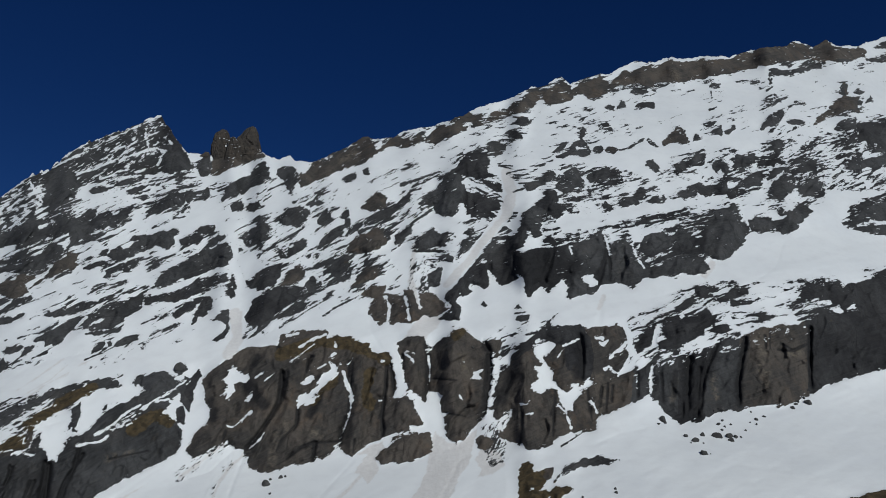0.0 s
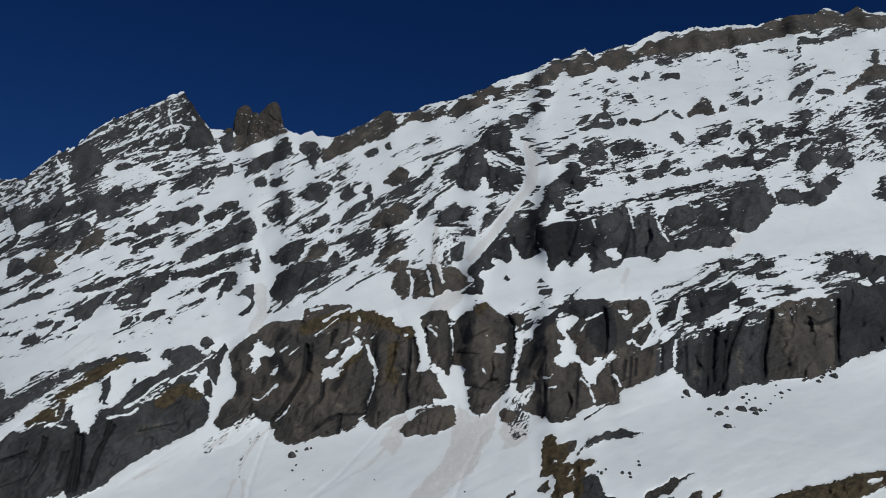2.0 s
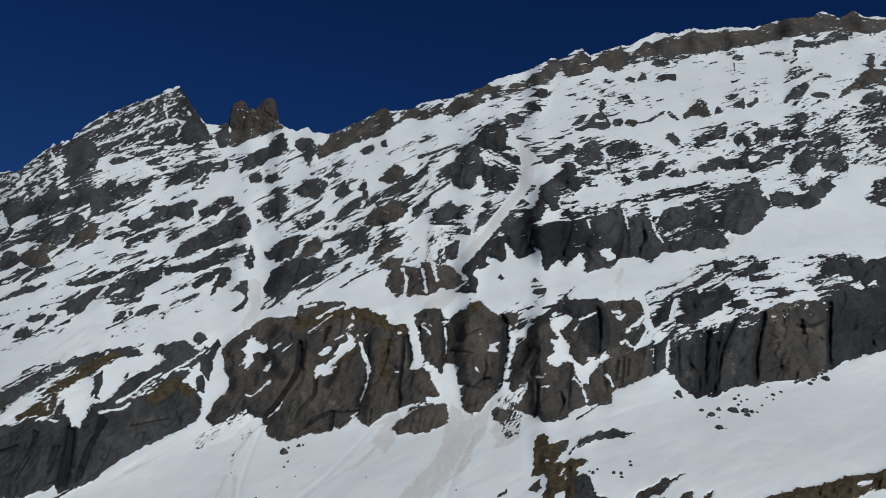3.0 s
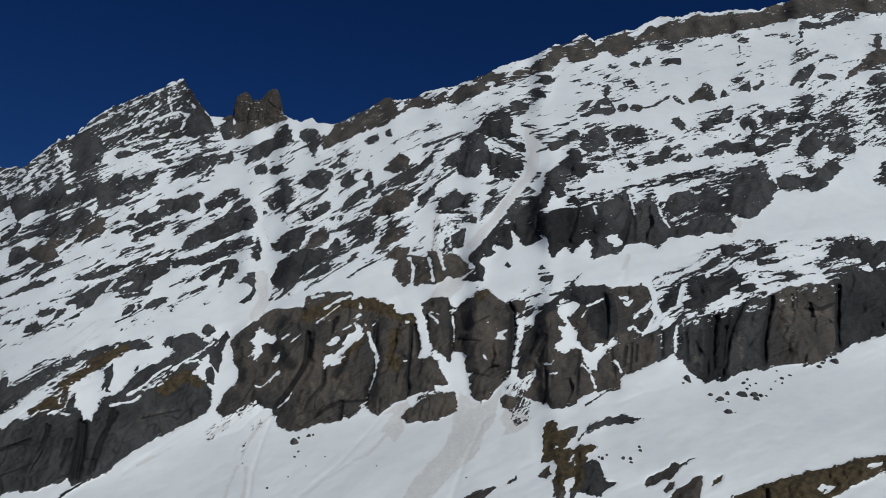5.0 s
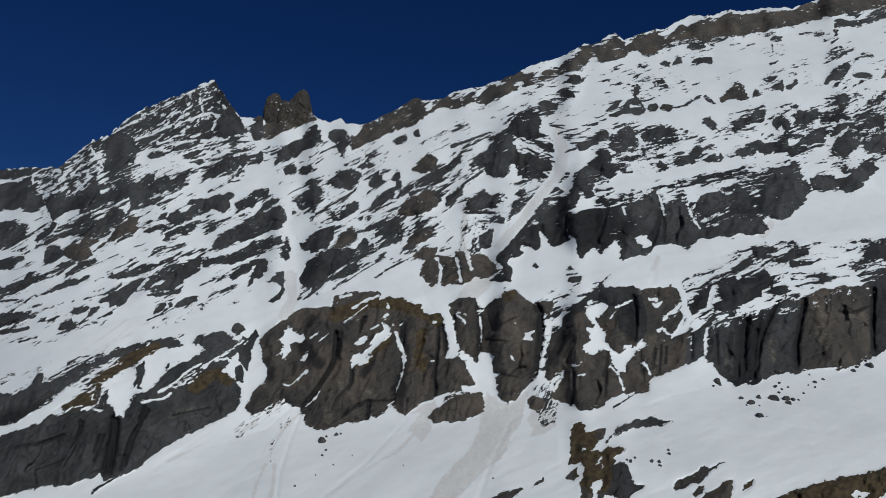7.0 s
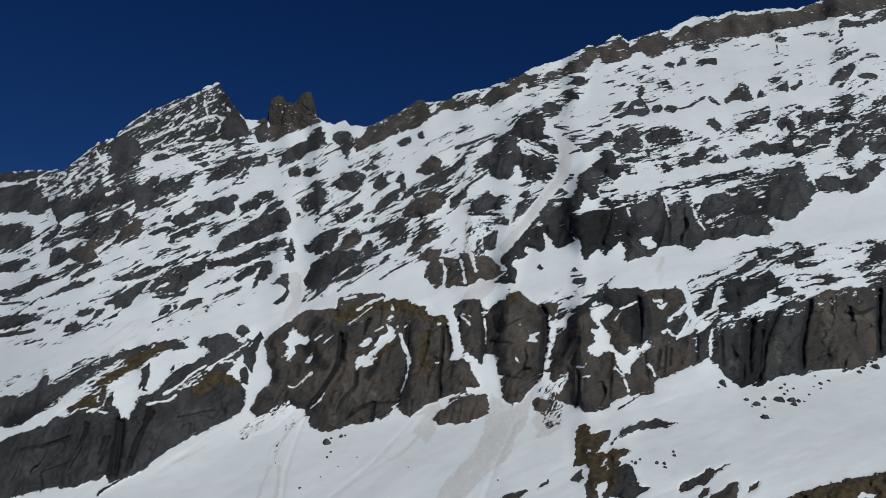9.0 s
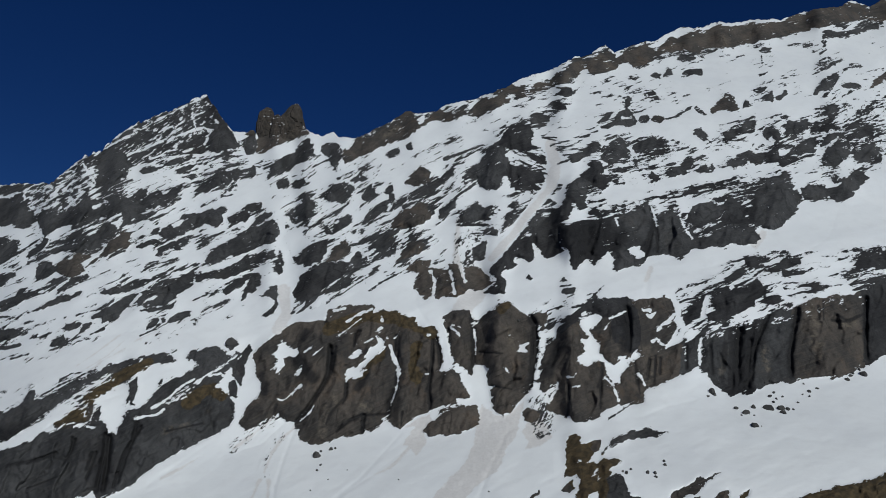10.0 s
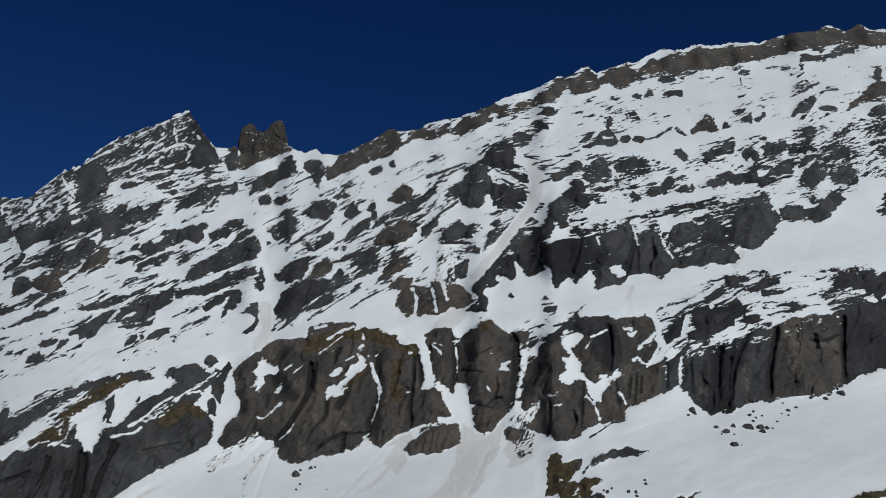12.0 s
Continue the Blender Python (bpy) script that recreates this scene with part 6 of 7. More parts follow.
track(.5, 3, [(318, -16), (378, -29), (431, -35)])
track(.7, 4, [(210, 186), (202, 153)])
track(.5, 3, [(-97, 176), (-93, 139), (-74, 109)])
track(.6, 2, [(-448, 35), (-525, 13), (-576, -17)])
track(.5, 2, [(-594, 79), (-519, 101), (-405, 120)])
track(.5, 2, [(107, 392), (68, 373), (22, 322)])
track(.5, 3, [(459, 270), (440, 226), (410, 204)])
cleft(10, 12, [(317, 102), (314, 67), (313, 33)])
track(.6, 2, [(-106, -42), (-147, -74), (-179, -93), (-221, -124)])
track(.5, 2, [(23, -43), (9, -60), (-9, -79)])
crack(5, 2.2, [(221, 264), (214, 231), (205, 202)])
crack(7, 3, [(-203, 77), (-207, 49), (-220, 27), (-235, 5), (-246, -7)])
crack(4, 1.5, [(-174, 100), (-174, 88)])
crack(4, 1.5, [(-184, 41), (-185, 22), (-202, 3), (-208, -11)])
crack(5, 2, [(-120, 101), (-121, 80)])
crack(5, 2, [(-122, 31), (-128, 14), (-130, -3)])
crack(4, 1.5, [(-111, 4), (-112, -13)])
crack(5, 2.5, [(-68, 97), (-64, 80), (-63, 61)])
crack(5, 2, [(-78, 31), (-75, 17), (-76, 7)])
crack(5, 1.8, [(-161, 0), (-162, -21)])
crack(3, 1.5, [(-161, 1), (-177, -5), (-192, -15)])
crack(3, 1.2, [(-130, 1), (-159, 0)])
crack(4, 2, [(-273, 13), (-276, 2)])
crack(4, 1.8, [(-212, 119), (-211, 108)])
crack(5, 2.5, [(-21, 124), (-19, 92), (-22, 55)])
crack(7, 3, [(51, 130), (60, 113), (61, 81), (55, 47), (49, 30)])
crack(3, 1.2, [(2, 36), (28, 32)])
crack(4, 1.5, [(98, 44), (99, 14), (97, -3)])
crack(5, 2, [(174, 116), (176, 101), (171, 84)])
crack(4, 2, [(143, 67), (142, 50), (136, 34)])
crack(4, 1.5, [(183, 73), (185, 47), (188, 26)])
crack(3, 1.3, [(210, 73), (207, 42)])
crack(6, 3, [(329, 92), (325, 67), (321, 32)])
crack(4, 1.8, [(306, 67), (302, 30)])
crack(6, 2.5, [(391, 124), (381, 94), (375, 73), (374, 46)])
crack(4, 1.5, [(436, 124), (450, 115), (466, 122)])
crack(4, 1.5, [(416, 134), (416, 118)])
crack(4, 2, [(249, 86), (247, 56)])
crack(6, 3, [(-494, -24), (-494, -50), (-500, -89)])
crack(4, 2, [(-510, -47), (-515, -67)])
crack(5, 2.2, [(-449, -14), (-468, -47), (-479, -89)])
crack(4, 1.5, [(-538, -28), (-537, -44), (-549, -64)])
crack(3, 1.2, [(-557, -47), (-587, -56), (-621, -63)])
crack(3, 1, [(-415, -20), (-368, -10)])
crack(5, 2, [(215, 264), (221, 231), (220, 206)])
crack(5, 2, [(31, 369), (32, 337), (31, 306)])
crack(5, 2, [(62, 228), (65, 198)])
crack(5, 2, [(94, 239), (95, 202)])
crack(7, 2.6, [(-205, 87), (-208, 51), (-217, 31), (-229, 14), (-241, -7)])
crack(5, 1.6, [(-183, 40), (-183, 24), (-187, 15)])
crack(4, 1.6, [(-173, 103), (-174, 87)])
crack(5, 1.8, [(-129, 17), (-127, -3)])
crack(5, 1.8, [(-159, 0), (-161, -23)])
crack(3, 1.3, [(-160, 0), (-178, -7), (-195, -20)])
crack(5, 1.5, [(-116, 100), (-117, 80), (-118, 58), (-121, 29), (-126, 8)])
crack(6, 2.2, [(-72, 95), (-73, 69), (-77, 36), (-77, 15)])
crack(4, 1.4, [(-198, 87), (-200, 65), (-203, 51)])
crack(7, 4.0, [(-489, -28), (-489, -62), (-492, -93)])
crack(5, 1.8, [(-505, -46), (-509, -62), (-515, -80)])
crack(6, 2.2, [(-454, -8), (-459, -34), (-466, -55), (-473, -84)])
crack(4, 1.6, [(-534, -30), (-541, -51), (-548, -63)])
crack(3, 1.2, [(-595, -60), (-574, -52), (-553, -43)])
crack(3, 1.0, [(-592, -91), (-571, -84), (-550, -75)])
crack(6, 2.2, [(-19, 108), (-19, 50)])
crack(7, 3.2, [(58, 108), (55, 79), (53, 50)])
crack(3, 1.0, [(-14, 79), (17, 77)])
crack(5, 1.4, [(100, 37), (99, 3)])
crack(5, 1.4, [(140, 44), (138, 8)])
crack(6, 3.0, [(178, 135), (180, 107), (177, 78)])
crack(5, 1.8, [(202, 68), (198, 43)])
crack(4, 1.4, [(216, 70), (214, 50)])
crack(7, 5.0, [(317, 105), (312, 78), (310, 42)])
crack(6, 3.0, [(357, 130), (345, 107), (332, 78), (326, 42)])
crack(6, 3.0, [(390, 131), (382, 99), (376, 70), (376, 48)])
crack(9, 3.0, [(476, 144), (471, 106), (468, 69)])
crack(4, 1.2, [(431, 116), (452, 114), (470, 123)])
crack(3, 1.2, [(423, 141), (421, 117)])
crack(4, 1.6, [(279, 85), (279, 50)])
crack(5, 2.0, [(-52, 109), (-51, 79), (-47, 68)])
# The same beds run on to either side
zone("g", 0.4, 25, [(-1700, -20), (-700, 60), (-690, 250), (-1000, 260), (-1250, 320), (-1700, 180)])
zone("g", 0.35, 14, [(690, 180), (1500, 60), (1500, 240), (1000, 540), (690, 560)])

# Distance, from a chosen steepness: snow lies at 23 to 41 degrees, the bare rock stands at 70 below and 60 higher up,
# to brighten the snow there
hard = np.clip(BARE / 3 + 0.5, 0, 1)
w_line = np.linspace(LOW, 0.66, 820)
even = np.stack([np.interp(w_line, W[i], hard[i]) for i in range(COLS)])
lying = np.interp(w_line, [-0.14, 0.0, 0.1, 0.3, 0.6], [0.40, 0.48, 0.66, 0.76, 1.0])[None, :]
stands = blurred(even, 4, 3)
steep = np.interp(w_line, [0.1, 0.24, 0.6], [2.7, 1.7, 1.7])[None, :]
slope = np.exp(np.log(lying) * (1 - stands) + np.log(steep) * stands)
far_even = math.log(455.0) + np.cumsum((w_line[1] - w_line[0]) / (slope - w_line[None, :]), axis=1)
broad = blurred(far_even, 110, 9)
local = blurred(far_even, 8, 3) - blurred(far_even, 26, 12)
far_even = broad + local * np.clip(blurred(stands, 12, 8) * 0.5, 0.05, 0.45)
FAR = np.exp(np.stack([np.interp(W[i], w_line, far_even[i]) for i in range(COLS)]))
proud = blurred(hard, 1, 1)
warp = 9 * fractal(X / 40, Z / 40, 141, 3)
lean, tall = X - 0.42 * Z + warp, Z + 0.3 * X + warp
facets = lattice(lean / 44, tall / 110, 97, True) * 21 + facet(lean / 19, tall / 52, 98, 8.0, 1.1) + facet(lean / 8, tall / 17, 99, 4.0, 0.7)
facets = facets + facet(ALONG / 6, ACROSS / 2.2, 95, 0.3, 0.45)
ledges = fractal(ALONG / 50, ACROSS / 5, 93, 3)
facets = blurred(facets, 1, 1)
body = blurred(np.clip(BARE / 7, 0.32, 1), 2, 2)
body = body * np.clip((crest[:, None] - W) / 0.08, 0.25, 1)
relief = proud * body * (facets - 9.0 + 3.2 * np.sqrt(np.clip(BARE, 0, 14) / 14) + 0.7 * ledges) * (FAR / 900) - blurred(CLEFT, 5, 4) * 0.4 * proud - blurred(CRACK, 1, 1) * proud
drift = (1 - proud) * (1.8 * fractal(ALONG / 110, ACROSS / 36, 61, 4))
lumps = 0.35 * GRIT * fractal(X / 7, Z / 9, 171, 4, 0.7) * (1 - proud)
FAR = FAR - relief - drift - lumps + blurred(TRACK, 1, 1) * (1 - proud)

drop = np.concatenate([[4, 10, 22, 45], np.linspace(90, 700, 8)])
PX, PY, PZ = U * FAR, FAR, W * FAR + EYE.z
tail_y = PY[:, -1:] + drop[None, :]
tail_x = u_line[:, None] * tail_y
tail_z = PZ[:, -1:] - drop[None, :] * 0.85 + 5 * fractal(tail_x / 60, tail_y / 60, 12, 3)
foot = np.array([70, 45, 25, 12, 5])[None, :]
foot_y = PY[:, :1] - foot
GX, GY, GZ = (np.concatenate(p, 1) for p in ((u_line[:, None] * foot_y, PX, tail_x), (foot_y, PY, tail_y), (PZ[:, :1] - foot * 0.25, PZ, tail_z)))
FOOT = foot.size
places = np.stack([GX, GY, GZ], -1).reshape(-1, 3).astype(np.float32)
rows_all = GX.shape[1]
extend = lambda a, v: np.concatenate([np.full((COLS, FOOT), v), a, np.full((COLS, len(drop)), v)], 1).reshape(-1).astype(np.float32)
bare_all, turf_all, grit_all, pale_all, wet_shade_all = extend(np.clip(BARE / 4, -2, 2), -2.0), extend(TURF, 0), extend(GRIT, 0), extend(PALE, 0), extend(WET_SHADE, 0)
strata_all = np.stack([extend(ALONG, 0), extend(ACROSS, 0), extend(FAR * 0, 0)], -1)
index = np.arange(COLS * rows_all).reshape(COLS, rows_all)
quads = np.stack([index[:-1, :-1], index[1:, :-1], index[1:, 1:], index[:-1, 1:]], -1).reshape(-1, 4)
solid = np.where(BARE > 0, OWNER, 0)
solid = np.concatenate([np.zeros((COLS, FOOT), int), solid, np.zeros((COLS, len(drop)), int)], 1)[:-1, :-1].reshape(-1)


def sheet(name, faces, material, parent=None):
    """A mesh of those faces of the mountain's surface."""
    used, remade = np.unique(faces, return_inverse=True)
    me = bpy.data.meshes.new(name)
    me.vertices.add(len(used))
    me.vertices.foreach_set("co", places[used].reshape(-1))
    me.loops.add(faces.size)
    me.loops.foreach_set("vertex_index", remade.reshape(-1).astype(np.int32))
    me.polygons.add(len(faces))
    me.polygons.foreach_set("loop_start", np.arange(0, faces.size, 4, dtype=np.int32))
    me.update(calc_edges=True)
    me.polygons.foreach_set("use_smooth", np.ones(len(faces), bool))
    for key, values in (("bare", bare_all), ("turf", turf_all), ("grit", grit_all), ("pale", pale_all), ("wet", wet_shade_all)):
        me.attributes.new(key, "FLOAT", "POINT").data.foreach_set("value", values[used])
    me.attributes.new("strata", "FLOAT_VECTOR", "POINT").data.foreach_set("vector", strata_all[used].reshape(-1))
    me.materials.append(material)
    ob = new(name, me)
    ob.parent = parent
    return ob


LABELS = {
    "buttress": "brown-grey limestone buttress with snow on its ledges",
    "wall": "sheer limestone cliff wall above a snowfield",
    "outcrop": "grey limestone outcrop standing out of the snow slope",
    "ledge": "narrow grey rock ledge breaking through the snow",
    "tower_foot": "brown rock foot below the towers of the crest",
    "pillar": "dark rock pillar between narrow snow gullies",
    "knoll": "brown rocky knoll with dead grass melting out of snow",
    "turf_hill": "brown grassy hillside melting out of the snow",
    "rock_ledge": "thin grey rock ledge showing through the snow",
    "face": "dark broken rock face dusted with snow",
    "crest_rock": "brown rock band under the snow-capped crest",
    "scattered_ledges": "small broken bits of grey rock in snow",
}
FAMILIES = {
    "cliff_band": ("long band of brown-grey limestone cliffs streaked with snow gullies", "cliff"),
    "mid_cliff": ("dark limestone cliff above a snow terrace", "cliff"),
    "summit_peak": ("pointed rocky summit dusted with snow", "peak"),
    "face_buttress": ("bold grey limestone buttress on the snowy face", "cliff"),
    "pillar_row": ("row of brown rock pillars parted by thin snow gullies", "cliff"),
    "crest_band": ("brown rock band below the snow-capped mountain crest", "ridge"),
}
tops = {}
for family, (label, category) in FAMILIES.items():
    members = np.isin(solid, [i for i, t in enumerate(THINGS) if t[1] == family])
    tops[family] = tagged(new(family), label, category)
    tops[family].location = places[quads[members].reshape(-1)].min(0).tolist()


def islands(owner):
    """The number of its own patch for each cell that belongs to a thing, 0 elsewhere."""
    mask = owner > 0
    mark = np.where(mask, np.arange(1, mask.size + 1).reshape(mask.shape), 0)
    same = [(axis, step, mask & (np.roll(owner, step, axis) == owner)) for axis in (0, 1) for step in (1, -1)]
    for _ in range(400):
        before = mark
        for axis, step, joined in same:
            mark = np.where(joined, np.maximum(mark, np.roll(mark, step, axis)), mark)
        mark = np.where(mask, mark.reshape(-1)[mark - 1], 0)
        if np.array_equal(mark, before):
            break
    return mark


# Each thing keeps its largest patch; what broke off it, and the larger bits of the broken ledges, are ledges of their own
patch = islands(solid.reshape(COLS - 1, rows_all - 1)).reshape(-1)
numbers, first, sizes = np.unique(patch, return_index=True, return_counts=True)
largest, spare = {}, []
for size, at, patch_number in sorted(zip(sizes.tolist(), first.tolist(), numbers.tolist()), reverse=True):
    owner = int(solid[at])
    if patch_number and (THINGS[owner][0] == "scattered_ledges" or largest.setdefault(owner, patch_number) != patch_number):
        spare.append((size, patch_number, THINGS[owner][2]))
remade = {}
crumbs = {stone: len(THINGS) + i for i, stone in enumerate(STONE)}
THINGS += [("scattered_ledges", "", stone) for stone in STONE]
for i, (size, patch_number, stone) in enumerate(spare):
    if i < 320 and size >= 24:
        THINGS.append(("rock_ledge", "", stone))
        remade[patch_number] = len(THINGS) - 1
    else:
        remade[patch_number] = crumbs[stone]
swap = np.zeros(len(numbers), int)
for i, patch_number in enumerate(numbers.tolist()):
    swap[i] = remade.get(patch_number, -1)
changed = swap[np.searchsorted(numbers, patch)]
solid = np.where(changed >= 0, changed, solid)

order = np.argsort(solid, kind="stable")
starts = np.searchsorted(solid[order], np.arange(len(THINGS) + 1))
for number, (name, family, stone) in enumerate(THINGS):
    faces = quads[order[starts[number]:starts[number + 1]]]
    if len(faces) < 4:
        continue
    if number == 0:
        tagged(sheet("ground", faces, STONE["g"]), "steep alpine snow slope in spring sun", "snow", kind="structure")
    elif name == "scattered_ledges":
        tagged(sheet(name, faces, STONE[stone]), LABELS[name], "rock", kind="stuff")
    elif family:
        piece = sheet(name, faces, STONE[stone], tops[family])
        piece.matrix_parent_inverse = Matrix.Translation(-tops[family].location)
    else:
        tagged(sheet(name, faces, STONE[stone]), LABELS[name], "cliff" if name in ("buttress", "pillar") else "rock", name.replace("_", " ") + "s on the face")


# ---- single rocks and towers ----
def ground_at(u, w):
    """The place on the mountain at so many metres across and up for each kilometre ahead."""
    i = int(np.argmin(np.abs(u_line - u / 1000)))
    j = int(np.searchsorted(W[i], w / 1000))
    return Vector(places[i * rows_all + FOOT + min(j, ROWS - 1)].tolist())


def plain_stone(name, colour):
    n = Nodes(name)
    tone = n.mix(n.steps(n.noise(2.5, 6, 0.65), 0.3, 0.7), colour, tuple(c * 0.55 for c in colour))
    n.tree.links.new(tone, n.bsdf.inputs["Base Color"])
    n.bsdf.inputs["Roughness"].default_value = 0.95
    b = n.add("Bump", {0: 0.7})
    n.tree.links.new(n.noise(0.9, 6, 0.6), b.inputs["Height"])
    n.tree.links.new(b.outputs[0], n.bsdf.inputs["Normal"])
    return n.mat


LOOSE_STONE = plain_stone("loose_limestone", (0.075, 0.073, 0.073))
boulder_count = 0


def boulder(u, w, size):
    """A lump of fallen rock, half sunk in the snow; size in metres for each kilometre ahead."""
    global boulder_count
    boulder_count += 1
    rnd = random.Random(boulder_count)
    at = ground_at(u, w)
    half = size / 2000 * at.y
    bm = bmesh.new()
    bmesh.ops.create_icosphere(bm, subdivisions=3, radius=1)
    shift = Vector((rnd.random() * 50, rnd.random() * 50, rnd.random() * 50))
    for v in bm.verts:
        lump = 1 + 0.35 * noise.noise(v.co * 1.1 + shift) + 0.18 * noise.noise(v.co * 2.7 + shift)
        v.co = Vector((v.co.x, v.co.y, max(v.co.z, -0.75))) * lump
    for _ in range(6):
        d = Vector((rnd.gauss(0, 1), rnd.gauss(0, 1), rnd.gauss(0, 1))).normalized()
        cut = bmesh.ops.bisect_plane(bm, geom=bm.verts[:] + bm.edges[:] + bm.faces[:], plane_co=d * 0.66, plane_no=d, clear_outer=True)
        edges = [e for e in cut["geom_cut"] if isinstance(e, bmesh.types.BMEdge)]
        bmesh.ops.contextual_create(bm, geom=edges)
    me = bpy.data.meshes.new("boulder")
    bm.to_mesh(me)
    bm.free()
    me.materials.append(LOOSE_STONE)
    ob = new("boulder", me)
    ob.matrix_world = Matrix.LocRotScale(at, Euler((rnd.uniform(-0.3, 0.3), rnd.uniform(-0.3, 0.3), rnd.uniform(0, 6))), (half, half * 0.9, half * rnd.uniform(0.8, 1.15)))
    tagged(ob, "grey limestone boulder lying on the snowfield", "boulder", "boulders below the cliffs")


boulder(304.3, 7.0, 6.6)
boulder(310.6, -1.2, 2.9)
boulder(316.2, 1.6, 9.5)
boulder(326.3, 8.5, 6.6)
boulder(325.6, -1.1, 2.9)
boulder(326.1, -14.0, 11.7)
boulder(332.9, -14.0, 2.2)
boulder(343.9, 6.6, 13.1)
boulder(350.6, 14.9, 5.1)
boulder(354.3, 18.3, 3.6)
boulder(358.8, 6.0, 10.2)
boulder(361.2, 1.9, 8.7)
boulder(366.9, 5.4, 5.8)
boulder(373.7, 5.4, 3.6)
boulder(379.8, 13.7, 3.6)
boulder(386.0, 24.0, 2.9)
boulder(394.0, 21.3, 3.6)
boulder(394.4, 26.8, 5.8)
boulder(404.3, 31.0, 5.1)
boulder(346.3, 21.7, 5.8)
boulder(351.4, 25.9, 4.4)
boulder(361.3, 20.4, 3.6)
boulder(388.4, 36.5, 2.9)
boulder(343.4, 37.6, 5.8)
boulder(351.1, 40.4, 8.0)
boulder(441.9, 42.3, 7.3)
boulder(446.4, 46.5, 5.8)
boulder(449.4, 49.9, 4.4)
boulder(457.2, 53.4, 4.4)
boulder(460.8, 48.6, 10.2)
boulder(270.8, 21.9, 4.4)
boulder(276.7, 26.8, 10.2)
boulder(279.2, 23.4, 5.8)
boulder(-219.9, -51.0, 10.9)
boulder(-212.9, -44.6, 4.4)
boulder(-200.7, -42.4, 6.6)
boulder(-194.9, -41.7, 3.6)
boulder(-213.7, -62.0, 3.6)
boulder(-217.8, -68.3, 4.4)
boulder(-203.7, -79.1, 2.2)
boulder(-224.8, -92.4, 2.2)
boulder(-251.5, -105.8, 3.6)
boulder(-335.8, 91.9, 14.6)
boulder(161.2, -68.5, 3.6)
boulder(165.9, -70.5, 5.8)
boulder(171.6, -66.4, 3.6)
boulder(192.0, -69.5, 5.8)
boulder(200.9, -70.1, 5.8)
boulder(202.0, -74.8, 4.4)
boulder(213.1, -56.5, 4.4)
boulder(213.6, -60.5, 5.1)
boulder(38.8, 118.0, 4.4)
boulder(100.9, -79.4, 2.9)
boulder(-179.6, -67.8, 2.2)
boulder(-115.0, -78.7, 2.2)
boulder(-2.2, -92.9, 2.9)


def tower(profile, sunk, seed):
    """A free-standing pinnacle on the crest. profile: up, left and right, in metres for each kilometre ahead."""
    up, left, right = np.array(profile).T / 1000
    base = ground_at(500 * (left[0] + right[0]), 1e6)
    far = base.y + sunk
    bm, rings, sides, levels = bmesh.new(), [], 56, 64
    for k in range(levels):
        w = up[0] + (up[-1] - up[0]) * k / (levels - 1)
        a, b = np.interp(w, up, left), np.interp(w, up, right)
        middle, half = (a + b) / 2 * far, (b - a) / 2 * far
        ring = []
        for s in range(sides):
            turn = 2 * math.pi * s / sides
            d = Vector((math.cos(turn), math.sin(turn), 0))
            q = Vector((d.x * 1.5 + seed, d.y * 1.5, w * far / 22 + d.x * 0.5))
            near, spots = noise.voronoi(q)
            block = noise.cell(spots[0] * 7.3)
            crag = 1.0 + 0.07 * block - 0.07 * math.exp(-((near[1] - near[0]) / 0.09) ** 2) + 0.06 * noise.noise(q * 2.3) + 0.04 * noise.noise(q * 6.1)
            square = 1 / max(abs(d.x), abs(d.y)) ** 0.5
            top = (k / levels) ** 3 * 1.6 * noise.noise(Vector((d.x * 1.9 + far + seed, d.y * 1.9, 0.5)))
            ring.append(bm.verts.new((middle + d.x * half * crag * min(square, 1.15), far + d.y * half * crag * square * 0.9, w * far + EYE.z + top)))
        rings.append(ring)
    for low, high in zip(rings, rings[1:]):
        for s in range(sides):
            bm.faces.new((low[s], low[(s + 1) % sides], high[(s + 1) % sides], high[s]))
    bm.faces.new(rings[-1])
    bm.faces.new(rings[0][::-1])
    me = bpy.data.meshes.new("rock_tower")
    bm.to_mesh(me)
    bm.free()
    me.attributes.new("bare", "FLOAT", "POINT").data.foreach_set("value", np.array([0.0 if v.normal.z > 0.7 else 1.2 for v in me.vertices], np.float32))
    run = np.array([(v.co.x * 1000 / far, (v.co.z - EYE.z) * 1000 / far, 0) for v in me.vertices], np.float32)
    me.attributes.new("strata", "FLOAT_VECTOR", "POINT").data.foreach_set("vector", run.reshape(-1))
    me.materials.append(STONE["t"])
    tagged(new("rock_tower", me), "blunt grey-brown rock tower standing on the snowy crest", "rock tower", "towers on the crest")


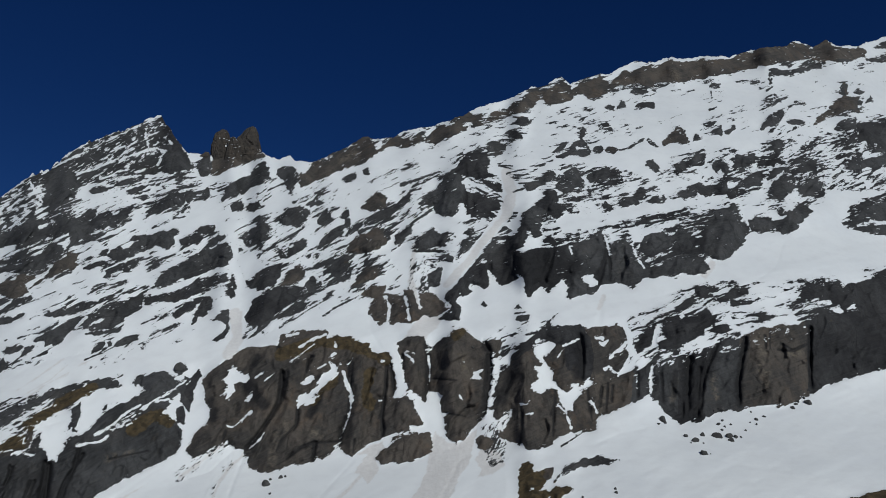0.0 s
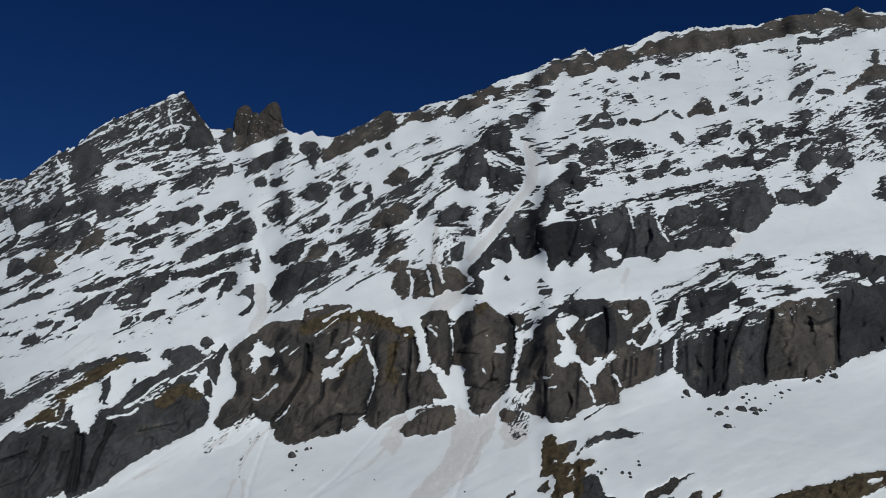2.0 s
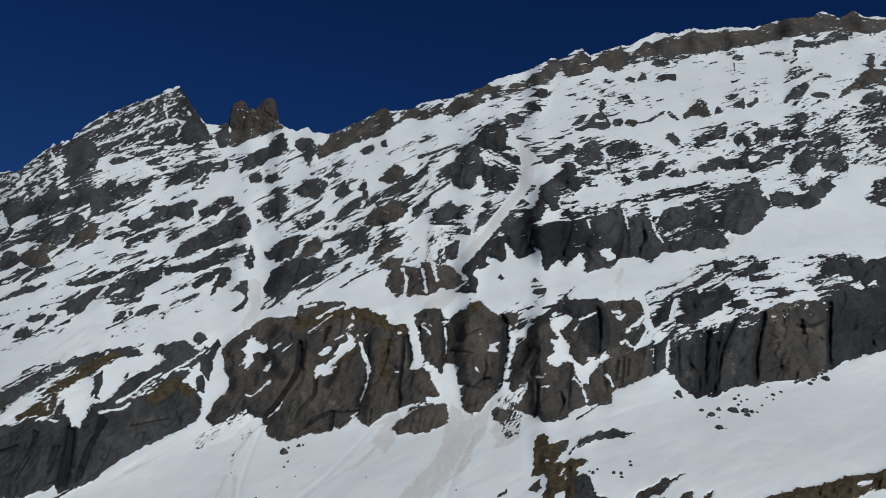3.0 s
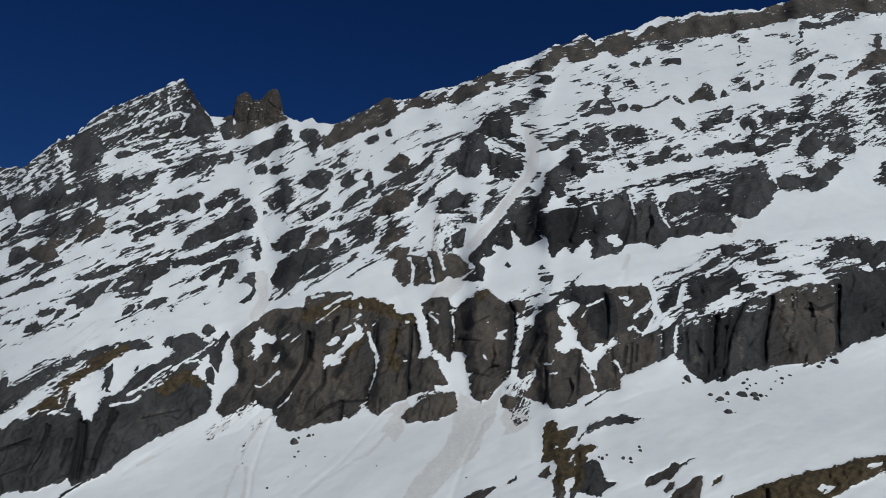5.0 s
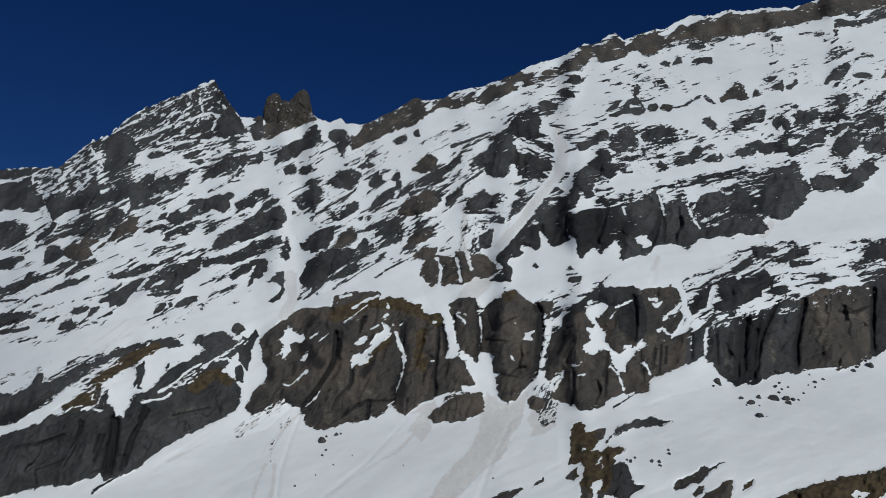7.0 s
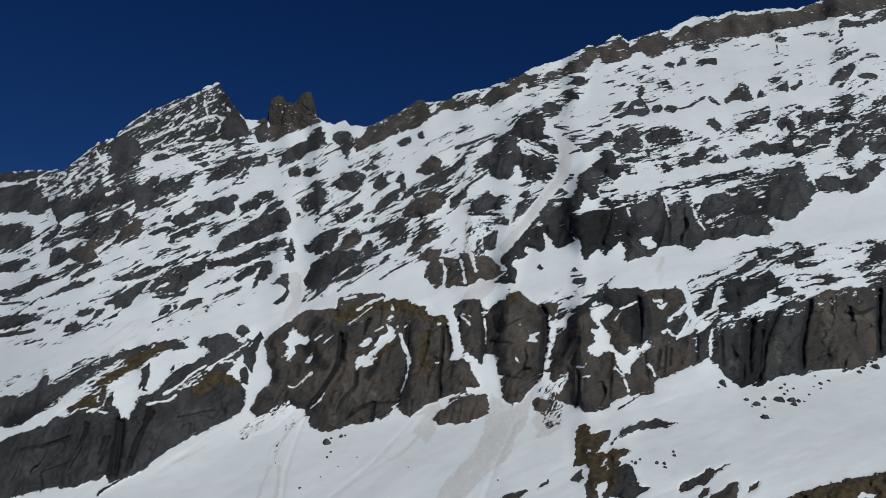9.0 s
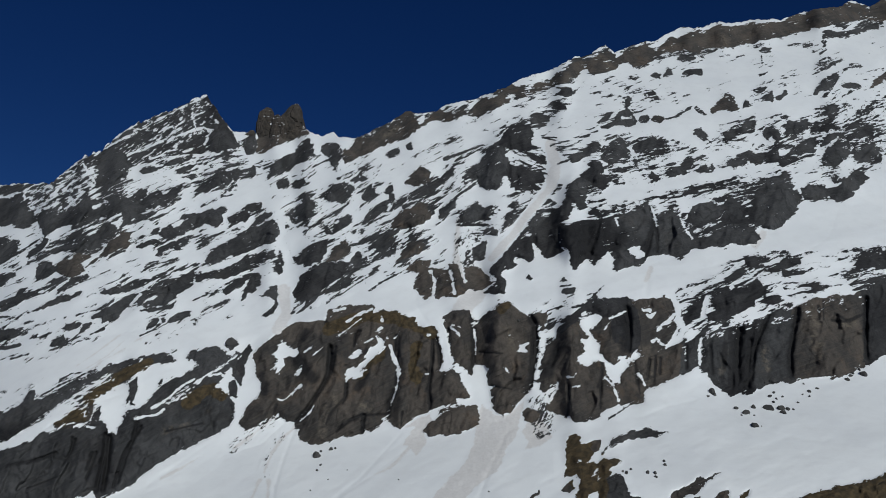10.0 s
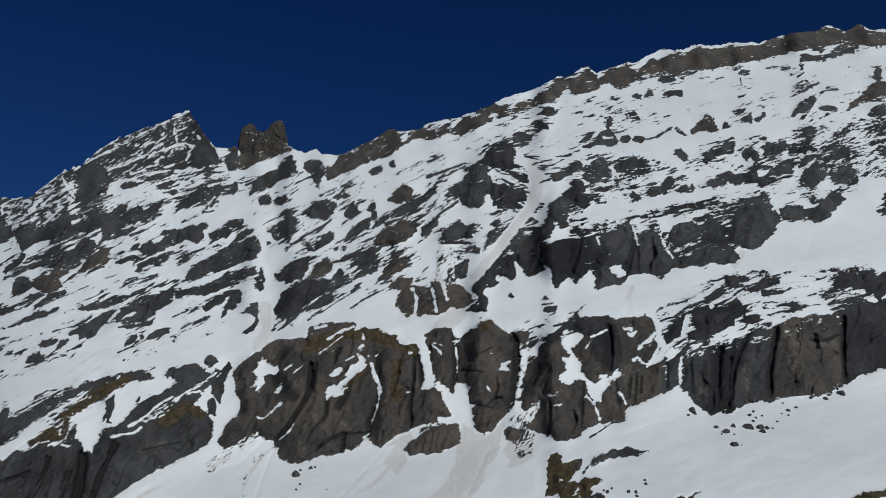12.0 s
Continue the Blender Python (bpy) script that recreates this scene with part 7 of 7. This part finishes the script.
tower([(356, -318, -288), (374, -317, -289), (394, -317, -291), (405, -316, -293), (411, -314, -294), (415, -309, -296), (418, -306, -298)], 4, 3)
tower([(359, -295, -245), (374, -292, -246), (386, -290, -248), (396, -287, -250), (405, -282, -253), (411, -277, -254), (415, -274, -255), (419, -271, -257), (422, -268, -260)], 7, 11)
tower([(349, -339, -315), (358, -340, -316), (370, -338, -317), (378, -335, -318), (383, -329, -320), (386, -326, -321)], 1, 23)
# Filler rock, shaped in the camera's view to close the gap between towers
tower([(361, -299, -273), (374, -299, -275), (394, -296, -278), (403, -295, -282), (407, -293, -286)], 5, 31)

# ---- unseen ground under the eye, rising behind it to bounce light ----
reach = np.concatenate([[0.0], np.geomspace(2, 4600, 70)])
bearing = np.linspace(0, 2 * math.pi, 145)[:-1]
RR, TT = np.meshgrid(reach, bearing)
ahead = np.cos(TT)
fall = -0.155 * np.minimum(RR, 470) - 0.004 * np.maximum(RR - 470, 0)
# Slope behind the eye, out of view, added to bounce light onto the face
bounce_climb = 0.16 * np.minimum(RR, 900) + 0.01 * np.maximum(RR - 900, 0)
mix_in = np.clip(0.5 - ahead * 1.1, 0, 1)
mix_in = mix_in * mix_in * (3 - 2 * mix_in)
VX, VY = RR * np.sin(TT), RR * np.cos(TT)
VZ = fall * (1 - mix_in) + bounce_climb * mix_in + np.minimum(RR / 60, 1) * 7 * mix_in * fractal(VX / 140, VY / 140, 21, 4) - 0.02
n_r = len(reach)
bm = bmesh.new()
middle = bm.verts.new((0, 0, -0.02))
spokes = [[bm.verts.new((VX[i, j], VY[i, j], VZ[i, j])) for j in range(1, n_r)] for i in range(len(bearing))]
for i in range(len(bearing)):
    here, there = spokes[i], spokes[(i + 1) % len(bearing)]
    bm.faces.new((middle, there[0], here[0]))
    for j in range(n_r - 2):
        bm.faces.new((here[j], there[j], there[j + 1], here[j + 1]))
me = bpy.data.meshes.new("valley_ground")
bm.to_mesh(me)
bm.free()
me.polygons.foreach_set("use_smooth", np.ones(len(me.polygons), bool))
me.attributes.new("bare", "FLOAT", "POINT").data.foreach_set("value", np.full(len(me.vertices), -1.2, np.float32))
me.materials.append(STONE["g"])
tagged(new("valley_ground", me), "unseen snow ground under the eye, rising behind to bounce light", "snow", kind="structure")
